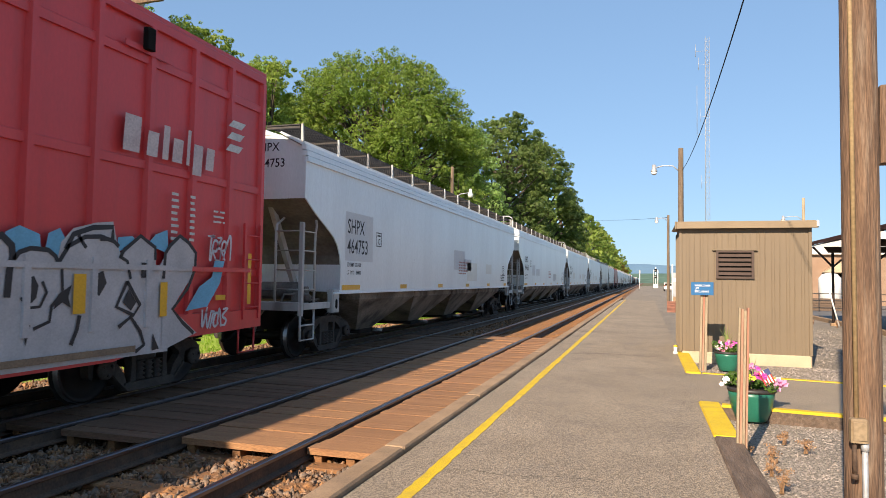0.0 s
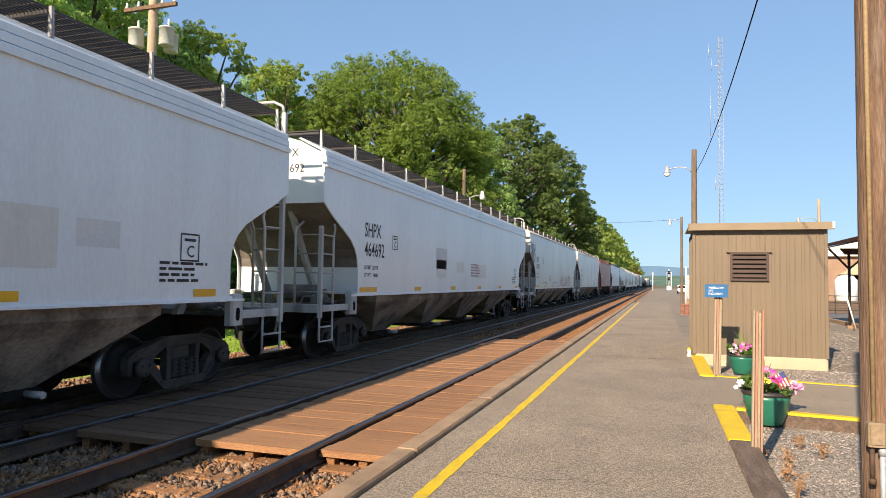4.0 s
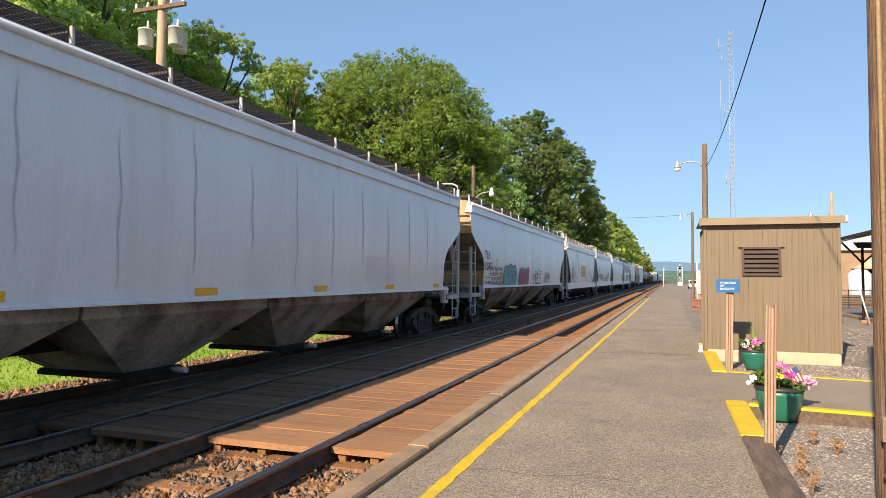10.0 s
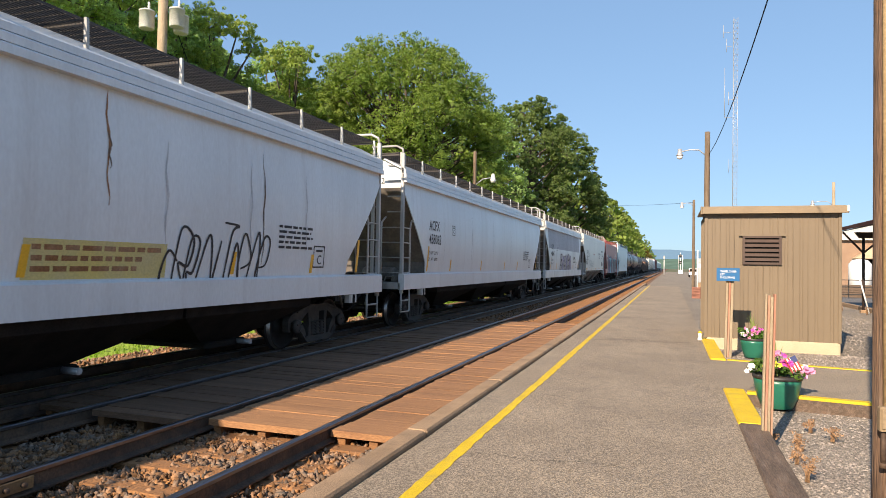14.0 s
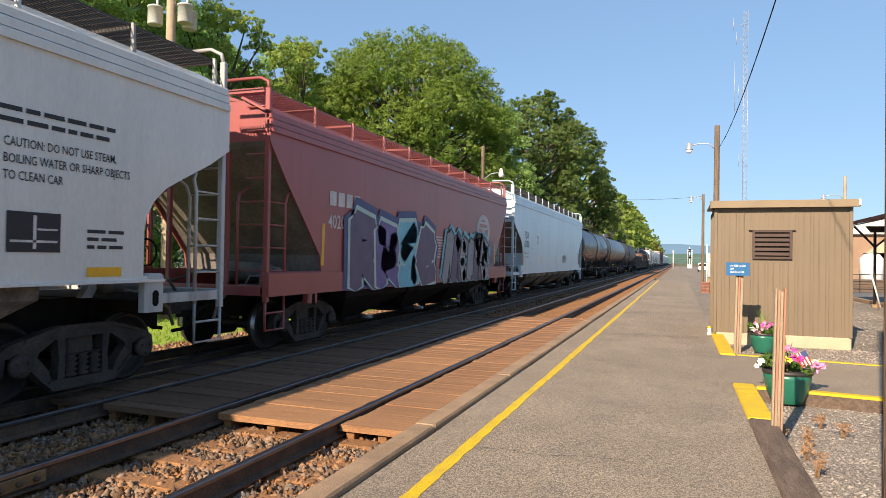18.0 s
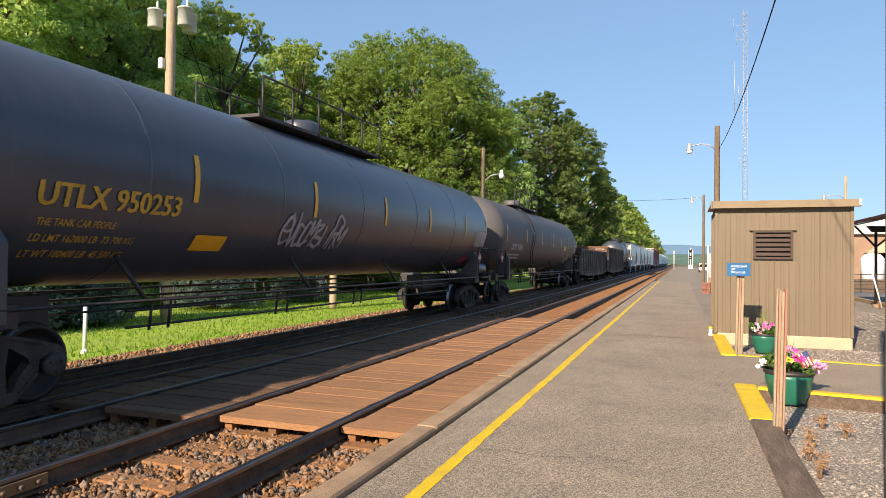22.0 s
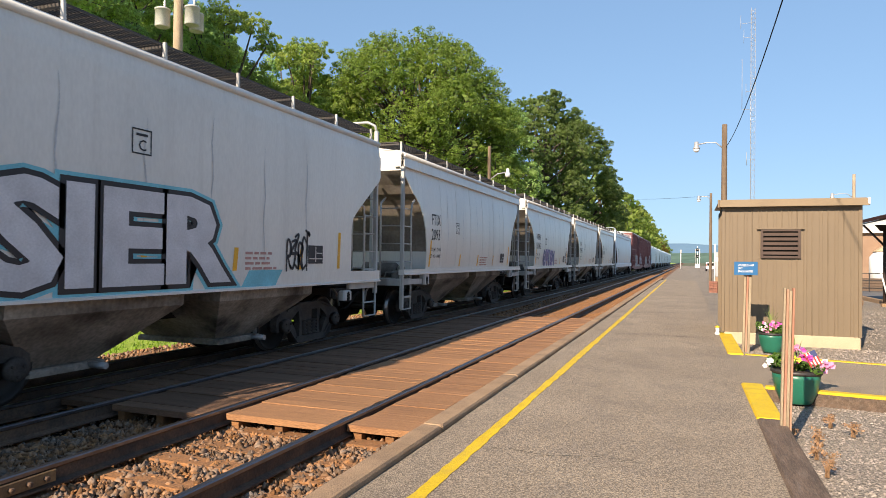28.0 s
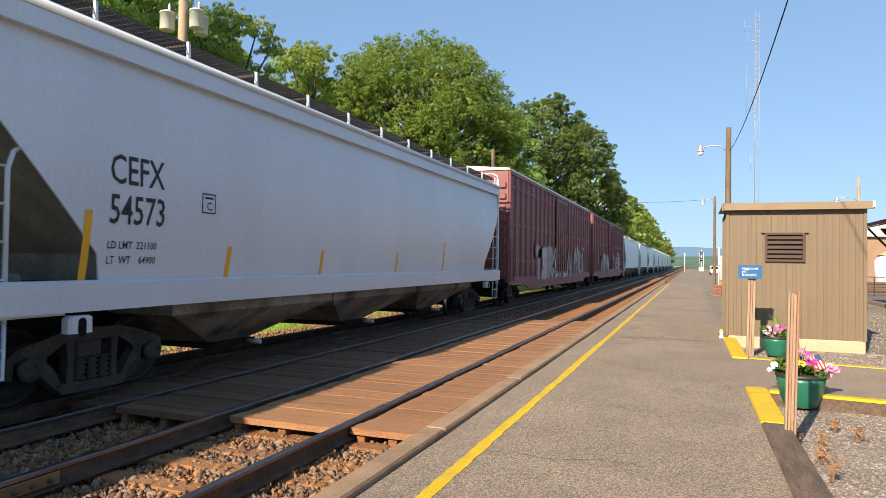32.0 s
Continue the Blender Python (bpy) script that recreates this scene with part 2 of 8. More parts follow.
M_cream = mat("cream_block", (0.52, 0.43, 0.29), (0.44, 0.36, 0.24), scale=2.5, rough=0.85, bump=0.3, bscale=40, fine=0.15, dirt=(0.45, 0.36, 0.24), dscale=3)
M_vent = mat("brown_vent", (0.075, 0.045, 0.032), (0.06, 0.036, 0.026), rough=0.5, fine=0.15)
M_dark = mat("dark_void", (0.012, 0.011, 0.010), rough=0.9, fine=0.1, spec=0.1)
M_blue = mat("blue_sign", (0.02, 0.13, 0.30), (0.018, 0.115, 0.27), rough=0.35, fine=0.05)
M_white = mat("white_paint", (0.78, 0.78, 0.76), (0.70, 0.70, 0.68), rough=0.5, fine=0.1)
M_galv = mat("galvanised", (0.45, 0.46, 0.47), (0.36, 0.37, 0.38), scale=9, rough=0.45, metal=0.3, fine=0.15)
M_black = mat("black_steel", (0.022, 0.021, 0.021), (0.035, 0.030, 0.027), scale=3, rough=0.55, fine=0.2)

# ---- setting: ground, track bed, rails ----
RAIL_NEAR = (-3.41, -4.91)           # near track
RAIL_MID = (-6.37, -7.87)            # gauntlet pair
RAIL_TRAIN = (-7.22, -8.72)          # track under the train
TRAIN_X = -7.97
PLAT = 0.06                          # top of the platform
YARD = -0.10                         # gravel beside it
BED = -0.25                          # top of the ballast


def ground_z(x, y):
    """Height of the ground sheet."""
    if x > -2.35:
        z = YARD - 0.03
    elif x > -10.4:
        z = BED - 0.02
    else:
        z = BED - 0.02 - 0.22 * min(1, (-10.4 - x) / 1.2)
        z += 0.06 * max(0, -x - 26) if x > -60 else 0.06 * 34
    return z


def make_ground():
    xs = [-4000, -1500, -600, -250, -120, -80, -60, -45, -38, -32, -28, -25, -22, -19, -16, -14, -12.6, -11.6, -11.0, -10.4, -10.39, -9.4, -8, -6.35, -5, -2.36, -2.35, 0, 3, 6, 10, 16, 25, 40, 70, 120, 250, 600, 1500, 4000]
    ys = [-4000, -1000, -300, -100, -40, -20, -10, 0, 10, 20, 30, 40, 55, 70, 90, 120, 160, 220, 300, 450, 700, 1200, 2200, 4500]
    m = Mesh()
    m.v = [(x, y, ground_z(x, y)) for y in ys for x in xs]
    k = len(xs)
    mats = []
    for j in range(len(ys) - 1):
        for i in range(k - 1):
            a = j * k + i
            m.f.append((a, a + 1, a + 1 + k, a + k))
            m.smooth.append(False)
            cx, cy = (xs[i] + xs[i + 1]) / 2, (ys[j] + ys[j + 1]) / 2
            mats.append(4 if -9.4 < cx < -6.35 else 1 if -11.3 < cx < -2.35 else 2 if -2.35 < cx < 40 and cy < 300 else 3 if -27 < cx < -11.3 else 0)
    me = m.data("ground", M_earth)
    for extra in (M_bed, M_gravel, M_grass, M_bedshade):
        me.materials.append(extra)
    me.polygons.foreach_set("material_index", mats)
    return tagged(new("ground", me), "ground of gravel yard, ballast and mown grass", "ground", kind="structure")


make_ground()

# rails: foot, web and head as one rolled section
for x, where in [(x, "near") for x in RAIL_NEAR] + [(x, "gauntlet") for x in RAIL_MID] + [(x, "train") for x in RAIL_TRAIN]:
    sec = [(-0.07, -0.18), (0.07, -0.18), (0.07, -0.165), (0.012, -0.145), (0.010, -0.05), (0.036, -0.036), (0.036, -0.008), (0.026, 0), (-0.026, 0), (-0.036, -0.008), (-0.036, -0.036), (-0.010, -0.05), (-0.012, -0.145), (-0.07, -0.165)]
    m = Mesh().prism([(x + a, b) for a, b in sec], "y", -30, 900)
    me = m.data("rail", M_railside)
    me.materials.append(M_railtop)
    for p in me.polygons:
        if p.center.z > -0.03 and abs(p.normal.y) < 0.5:
            p.material_index = 1
    ob = tagged(new("rail", me), "steel rail with rusty web and worn bright head", "rail", "rails of the line", "structure")

# bolted joint on the near track
jb = thing("joint_bar", "rusty bolted joint bar on the rail", "joint bar")
part("bar", Mesh().box(-4.872, -4.85, 3.38, 4.03, -0.14, -0.045, 0.006), mat("rusty_plate", (0.26, 0.15, 0.06), (0.16, 0.085, 0.04), rough=0.85), jb)
for k in range(4):
    part("bolt", Mesh().turned([(0.022, -4.852), (0.022, -4.815), (0.012, -4.81)], 6, (0, 3.48 + 0.15 * k, -0.095), "x", False), M_railside, jb)


def make_ties():
    shape = Mesh().box(-1.3, 1.3, -0.115, 0.115, -0.17, 0, 0.012).data("tie", M_tie)
    rnd = random.Random(3)
    holder = tagged(new("sleepers"), "row of worn brown timber sleepers half sunk in ballast", "railway ties", kind="structure")
    for cx, n0, n1 in ((-4.16, -2, 42), (-7.55, 0, 36)):
        y = n0 * 0.56
        for k in range(n0, n1):
            y = k * 0.56
            if 6.2 < y < 20.6:
                continue
            ob = part("tie", shape, M_tie, holder, at=pose(cx + rnd.uniform(-0.06, 0.06), y + rnd.uniform(-0.05, 0.05), -0.222 + rnd.uniform(-0.02, 0.010), 0, rnd.uniform(-0.5, 0.5), rnd.uniform(-1.2, 1.2)))
    m = Mesh()
    for cx in (-4.16, -7.55):
        for k in range(36, 260):
            m.box(cx - 1.3, cx + 1.3, k * 0.56 - 0.11, k * 0.56 + 0.11, -0.3, -0.187)
    part("far_ties", m, M_tie, holder)["kind"] = "stuff"


make_ties()


def make_ballast():
    """Loose crushed stone between and beside the rails."""
    rnd = np.random.default_rng(5)
    shapes = []
    for k in range(6):
        ico = [(0, 0, 1), (0.9, 0, 0.4), (0.28, 0.85, 0.4), (-0.72, 0.53, 0.4), (-0.72, -0.53, 0.4), (0.28, -0.85, 0.4), (0.72, 0.53, -0.4), (-0.28, 0.85, -0.4), (-0.9, 0, -0.4), (-0.28, -0.85, -0.4), (0.72, -0.53, -0.4)]
        shapes.append(np.array(ico) * rnd.uniform(0.45, 1.45, (11, 1)) * rnd.uniform(0.45, 1.35, (1, 3)))
    faces = [(0, 1, 2), (0, 2, 3), (0, 3, 4), (0, 4, 5), (0, 5, 1), (1, 6, 2), (2, 7, 3), (3, 8, 4), (4, 9, 5), (5, 10, 1), (6, 7, 2), (7, 8, 3), (8, 9, 4), (9, 10, 5), (10, 6, 1)]
    fa = np.array(faces)
    areas = [(-4.84, -3.48, 1.8, 7.2, 7200), (-3.34, -2.46, 2.6, 7.2, 4800), (-6.3, -4.98, 3.0, 7.0, 6000), (-7.15, -6.44, 3, 7.0, 2400), (-4.84, -3.48, 19.5, 45, 3200), (-3.34, -2.5, 19.5, 45, 2000), (-6.3, -4.98, 19.5, 45, 2600), (-11.4, -9.0, 3, 30, 4200)]
    vs, fs = [], []
    n = 0
    for x0, x1, y0, y1, count in areas:
        for _ in range(count):
            s = shapes[rnd.integers(6)] * (0.011 + 0.032 * rnd.random() ** 1.8 if y1 < 10 else rnd.uniform(0.025, 0.05))
            a = rnd.uniform(0, 6.28)
            c, d = math.cos(a), math.sin(a)
            x, y = rnd.uniform(x0, x1), rnd.uniform(y0, y1)
            z = ground_z(x, y) + rnd.uniform(0.0, 0.05)
            v = np.stack([s[:, 0] * c - s[:, 1] * d + x, s[:, 0] * d + s[:, 1] * c + y, s[:, 2] * 0.8 + z], 1)
            vs.append(v)
            fs.append(fa + n)
            n += 11
    vs, fs = np.concatenate(vs), np.concatenate(fs)
    me = bpy.data.meshes.new("ballast")
    me.vertices.add(len(vs))
    me.vertices.foreach_set("co", vs.ravel())
    me.loops.add(fs.size)
    me.loops.foreach_set("vertex_index", fs.ravel())
    me.polygons.add(len(fs))
    me.polygons.foreach_set("loop_start", np.arange(0, fs.size, 3))
    me.materials.append(M_stone)
    me.update(calc_edges=True)
    me.validate()
    tagged(new("ballast", me), "crushed grey and rust-stained ballast stones", "ballast", kind="stuff")


make_ballast()

# ---- timber crossing between the tracks ----
def make_deck(label, x0, x1, y0, y1, seed, proud=0.0, wood=None, ragged=False):
    """Planks laid across the rails on bearers."""
    rnd = random.Random(seed)
    deck = thing("timber_crossing", label, "wooden crossing", "timber crossings", kind="structure")
    top, wood = proud, wood or M_plank
    shapes = {}
    y = y0
    while y < y1 - 0.05:
        w = 0.215
        key = rnd.randrange(9 if ragged else 5)
        if key not in shapes:
            j0, j1 = rnd.uniform(-0.025, 0.02), rnd.uniform(-0.02, 0.025) - (0.22 if ragged and key == 8 else 0.07 if ragged and key > 5 else 0)
            shapes[key] = Mesh().box(x0 + j0, x1 + j1, -w / 2 + 0.002, w / 2 - 0.002, -0.07, 0).data("plank", wood)
        part("plank", shapes[key], wood, deck, at=pose(0, y + w / 2, top + rnd.uniform(-0.0015, 0.0015), rnd.uniform(-0.12, 0.12), rnd.uniform(-0.1, 0.1), rnd.uniform(-0.12, 0.12)))
        y += w
    n = max(2, round((x1 - x0) / 0.6) + 1)
    for k in range(n):
        x = x0 + 0.08 + (x1 - x0 - 0.16) * k / (n - 1)
        part("bearer", Mesh().box(x - 0.05, x + 0.05, y0 + 0.05, y1 - 0.05, -0.3, -0.078, 0.006), M_tie, deck)
    return deck


make_deck("worn brown timber planks between the near rails", -4.84, -3.53, 6.15, 20.3, 1, -0.05)
make_deck("worn brown timber planks beside the platform edge", -3.35, -2.44, 6.25, 20.3, 2, -0.055, ragged=True)
# the two decks nearer the train use darker, greyer planks
make_deck("dark timber planks between the two tracks", -6.30, -4.99, 5.95, 19.6, 3, -0.035, M_darkplank)
make_deck("narrow dark timber planks between the gauntlet rails", -7.16, -6.44, 6.0, 19.6, 4, -0.04, M_darkplank)

# ---- platform ----
def make_platform():
    m = Mesh()
    rnd = random.Random(8)
    # slab with a slightly wavy edge
    ys = [-12 + 1.5 * k for k in range(0, 50)]
    m.quads([[(-2.19 + 0.012 * math.sin(y * 1.3), y, -0.5), (0.74, y, -0.5), (0.74, y, PLAT), (-2.19 + 0.012 * math.sin(y * 1.3), y, PLAT)] for y in ys])
    tagged(new("platform", m.data("platform", M_asphalt)), "grey asphalt station platform with fine cracks", "platform", kind="structure")
    for k in range(26):
        y = -9 + k * 3.0
        part("curb", Mesh().box(-2.415 + rnd.uniform(-0.008, 0.008), -2.20, y + 0.006, y + 2.994, -0.5, PLAT + 0.055 + rnd.uniform(-0.004, 0.004), 0.02), M_concrete, curb_line)
    # crossing path to the station, timber edged, with yellow nosings
    m = Mesh().prism([(0.74, 9.95), (14, 8.2), (14, 10.9), (0.74, 13.1)], "z", -0.4, PLAT - 0.006)
    tagged(new("path", m.data("path", M_asphalt)), "asphalt path between yellow painted edges", "path", kind="structure")
    for a, b, w in (((1.0, 9.86), (14, 8.12), 0.12), ((1.0, 13.13), (14, 10.93), 0.11)):
        d = Vector((b[0] - a[0], b[1] - a[1])).normalized()
        q = Vector((-d.y, d.x)) * w / 2
        pts = [(a[0] - q.x, a[1] - q.y), (b[0] - q.x, b[1] - q.y), (b[0] + q.x, b[1] + q.y), (a[0] + q.x, a[1] + q.y)]
        e = thing("path_edging", "timber edging with its top painted yellow", "edging", "path edgings", kind="structure")
        part("board", Mesh().prism(pts, "z", -0.3, PLAT), M_timber, e)
        q *= 1 + 0.008 / w
        pts = [(a[0] - q.x, a[1] - q.y), (b[0] - q.x, b[1] - q.y), (b[0] + q.x, b[1] + q.y), (a[0] + q.x, a[1] + q.y)]
        part("paint", Mesh().prism(pts, "z", PLAT - 0.03, PLAT + 0.006), M_yellow, e)


curb_line = thing("platform_edge", "worn tan concrete edge stones along the platform", "kerb", kind="structure")
make_platform()

# yellow safety line, slightly uneven in width
m = Mesh()
rnd = random.Random(4)
ys = [-8 + 0.12 * k for k in range(0, 590)]
row = [(-1.80 + rnd.uniform(-0.008, 0.008) + 0.006 * math.sin(v * 0.9), -1.69 + rnd.uniform(-0.008, 0.008) + 0.006 * math.sin(v * 0.7)) for v in ys]
for k in range(len(ys) - 1):
    m.face([(row[k][0], ys[k], PLAT + 0.004), (row[k][1], ys[k], PLAT + 0.004), (row[k + 1][1], ys[k + 1], PLAT + 0.004), (row[k + 1][0], ys[k + 1], PLAT + 0.004)])
tagged(new("safety_line", m.data("safety_line", M_yellow)), "yellow painted safety line on the asphalt", "painted line", kind="structure")

# timbers along the yard side, the ends by the path painted yellow
for y0, y1, paint in ((-6.0, 7.72, False), (7.73, 9.9, True), (13.0, 16.75, True)):
    e = thing("edge_timber", "yellow painted end of a platform edge timber" if paint else "weathered brown timber along the platform edge", "timber", "platform edge timbers", kind="structure")
    part("beam", Mesh().box(0.70, 0.97, y0, y1, -0.3, PLAT + 0.025, 0.02), M_yellow if paint else M_timber, e)

# ---- lift enclosure ----
def make_shed():
    x0, x1, y0, y1, z0, z1 = 0.78, 3.50, 16.45, 19.0, 0.13, 2.98
    shed = thing("lift_shed", "small tan metal-sided shed on a cream block base", "shed")
    part("base", Mesh().box(x0 + 0.02, x1 + 0.02, y0 + 0.0, y1, -0.35, z0, 0.02), M_cream, shed)
    part("core", Mesh().box(x0 + 0.03, x1 - 0.03, y0 + 0.03, y1 - 0.03, z0, z1 + 0.1), M_siding, shed)
    # ribbed sheet panels, front and left
    n = 9
    for k in range(n):
        a, b = x0 + (x1 - x0) * k / n, x0 + (x1 - x0) * (k + 1) / n
        w = (b - a)
        m = Mesh()
        m.box(a + 0.002, b - 0.002, y0 + 0.012, y0 + 0.03, z0, z1)
        m.box(a + w * 0.40, a + w * 0.44, y0 - 0.004, y0 + 0.0125, z0, z1)
        m.box(a + w * 0.60, a + w * 0.64, y0 - 0.004, y0 + 0.0125, z0, z1)
        m.box(b - 0.020, b - 0.003, y0 - 0.006, y0 + 0.0125, z0, z1)
        part("siding_panel", m, M_siding, shed)
    for k in range(8):
        a, b = y0 + (y1 - y0) * k / 8, y0 + (y1 - y0) * (k + 1) / 8
        m = Mesh().box(x0 + 0.012, x0 + 0.03, a + 0.002, b - 0.002, z0, z1)
        m.box(x0 - 0.005, x0 + 0.0125, b - 0.02, b - 0.003, z0, z1).box(x0 - 0.004, x0 + 0.0125, a + 0.13, a + 0.145, z0, z1)
        part("siding_panel", m, M_siding, shed)
    for x in (x0, x1):
        part("corner_trim", Mesh().box(x - 0.035, x + 0.035, y0 - 0.012, y0 + 0.04, z0, z1, 0.006), M_siding, shed)
    # roof with a rolled front gutter
    part("roof", Mesh().box(x0 - 0.10, x1 + 0.12, y0 - 0.08, y1 + 0.15, z1 + 0.11, z1 + 0.16, 0.02), M_sidingtrim, shed)
    part("gutter", Mesh().box(x0 - 0.12, x1 + 0.14, y0 - 0.17, y0 - 0.06, z1 - 0.01, z1 + 0.145, 0.025), M_sidingtrim, shed)
    part("gutter_end", Mesh().box(x1 + 0.10, x1 + 0.15, y0 - 0.18, y0 - 0.05, z1 + 0.02, z1 + 0.155, 0.01), M_white, shed)
    part("gutter_end", Mesh().box(x0 - 0.13, x0 - 0.09, y0 - 0.18, y0 - 0.05, z1 - 0.02, z1 + 0.155, 0.01), M_sidingtrim, shed)
    # louvred vent
    v = part("vent", Mesh().box(1.58, 2.32, y0 - 0.010, y0 + 0.011, 1.86, 2.44), M_dark, shed, "brown louvred vent")
    m = Mesh().box(1.55, 1.60, y0 - 0.05, y0 + 0.0, 1.82, 2.46).box(2.30, 2.35, y0 - 0.05, y0, 1.82, 2.46).box(1.601, 2.299, y0 - 0.05, y0, 1.82, 1.87).box(1.601, 2.299, y0 - 0.05, y0, 2.42, 2.46)
    part("vent_frame", m, M_vent, v)
    part("vent_flashing", Mesh().box(1.47, 2.42, y0 - 0.06, y0 + 0.0, 2.465, 2.49), M_siding, v)
    for k in range(5):
        z = 1.90 + 0.105 * k
        part("louvre", Mesh().prism([(y0 - 0.045, z), (y0 - 0.012, z + 0.055), (y0 - 0.012, z + 0.067), (y0 - 0.045, z + 0.012)], "x", 1.602, 2.298), M_vent, v)


make_shed()


def stake(name, x, y, z, h, lean, parts, label):
    t = thing(name, label, "stake", "roadside stakes", pose(x, y, z, lean[0], lean[1], 8))
    for k, (dx, w, c) in enumerate(parts):
        part("lath", Mesh().box(dx, dx + w - 0.003, -0.02 - 0.01 * (k % 2), 0.02, -0.25, h - 0.015 * (k % 3), 0.004), c, t)
    return t


M_lath = mat("pale_lath", (0.38, 0.31, 0.21), (0.30, 0.235, 0.155), scale=3, rough=0.8, fine=0.3, stretch=(8, 8, 0.7))
M_pinklath = mat("faded_red_lath", (0.40, 0.17, 0.11), (0.38, 0.27, 0.18), scale=3, rough=0.8, fine=0.2, stretch=(8, 8, 0.7))
stake("wooden_stakes", 0.885, 7.45, YARD, 1.57, (0.6, 1.0), ((0.0, 0.024, M_lath), (0.025, 0.026, M_pinklath), (0.052, 0.03, M_lath), (0.083, 0.022, M_pinklath)), "bundle of pale wooden stakes with faded red paint")
sg = stake("sign_stakes", 1.07, 14.9, YARD, 1.70, (0.0, 1.2), ((0.0, 0.045, M_lath), (0.05, 0.04, M_pinklath), (0.095, 0.05, M_lath)), "thin wooden stakes carrying a small blue sign")
sign = thing("lift_sign", "small blue sign with white lettering", "sign", at=pose(1.42, 16.43, 1.42))
part("panel", Mesh().box(-0.22, 0.22, -0.012, 0.0, 0.0, 0.27, 0.004), M_blue, sign)

# ---- utility poles ----
def pole(label, x, y, z0, z1, r0, r1, material, lean=(0, 0), group="utility poles"):
    t = thing("utility_pole", label, "utility pole", group)
    m = Mesh()
    n = 12
    ks = [k / n for k in range(n + 1)]
    m.quads([[(x + lean[0] * u + (r0 + (r1 - r0) * u) * math.cos(a) * (1 + 0.02 * math.sin(7 * u + a)), y + lean[1] * u + (r0 + (r1 - r0) * u) * math.sin(a), z0 + (z1 - z0) * u) for a in [i * math.pi / 8 for i in range(16)]] for u in ks], smooth=True)
    part("shaft", m, material, t)
    return t


def street_arm(t, x, y, z, reach, drop=0.0):
    m = Mesh().tube([(x, y, z - 0.15), (x - reach * 0.25, y, z + 0.12), (x - reach * 0.6, y, z + 0.15), (x - reach, y, z + 0.05)], 0.03, 6)
    part("arm", m, M_galv, t)
    part("lamp_head", Mesh().turned([(0.05, z + 0.22), (0.10, z + 0.20), (0.11, z - 0.02), (0.17, z - 0.10), (0.17, z - 0.14)], 12, (x - reach, y, 0)), M_galv, t)
    part("lens", Mesh().turned([(0.15, z - 0.141), (0.13, z - 0.26), (0.05, z - 0.31)], 12, (x - reach, y, 0)), M_white, t)


p1 = pole("weathered brown wooden pole with conduit and switch box", 1.525, 5.6, -0.4, 9.2, 0.128, 0.115, M_pole)
part("conduit", Mesh().rod((1.445, 5.455, 0.76), (1.425, 5.465, 9.1), 0.017, 8), mat("tan_conduit", (0.42, 0.30, 0.16), (0.36, 0.25, 0.13), rough=0.6), p1)
part("switch_box", Mesh().box(1.395, 1.505, 5.39, 5.465, 0.60, 0.77, 0.01), mat("tan_box", (0.30, 0.22, 0.13), (0.24, 0.17, 0.10), rough=0.6), p1)
part("box_lid", Mesh().box(1.405, 1.495, 5.38, 5.392, 0.62, 0.75, 0.004), bpy.data.materials["tan_box"], p1)
part("lower_conduit", Mesh().rod((1.425, 5.43, 0.36), (1.425, 5.43, 0.595), 0.016, 8).rod((1.425, 5.43, 0.34), (1.425, 5.43, 0.375), 0.024, 8), M_railside, p1)
part("lower_conduit", Mesh().rod((1.49, 5.43, -0.2), (1.49, 5.43, 0.595), 0.020, 8).rod((1.49, 5.43, 0.54), (1.49, 5.43, 0.595), 0.027, 8), M_galv, p1)
part("side_board", Mesh().box(1.655, 1.95, 5.55, 5.7, 2.62, 3.2, 0.01), M_pole, p1)

p2 = pole("brown wooden pole with a lamp on an arm", 1.68, 35.0, -0.4, 8.45, 0.16, 0.12, M_midpole)
street_arm(p2, 1.60, 35.0, 7.45, 1.2)
p3 = pole("slim brown wooden pole with a small lamp", 1.85, 60.0, -0.3, 7.5, 0.13, 0.10, M_midpole)
street_arm(p3, 1.8, 60.0, 7.1, 0.9)
p4 = pole("pale wooden pole with three white transformers", -16.62, 18.2, -0.6, 12.0, 0.19, 0.15, M_palepole)
p5 = pole("wooden pole with a curved lamp arm beside the trees", -11.35, 38.7, -0.6, 8.6, 0.135, 0.10, M_midpole)
p6 = pole("short pale wooden pole behind the line", -14.5, 26.0, -0.6, 5.5, 0.17, 0.16, M_palepole)

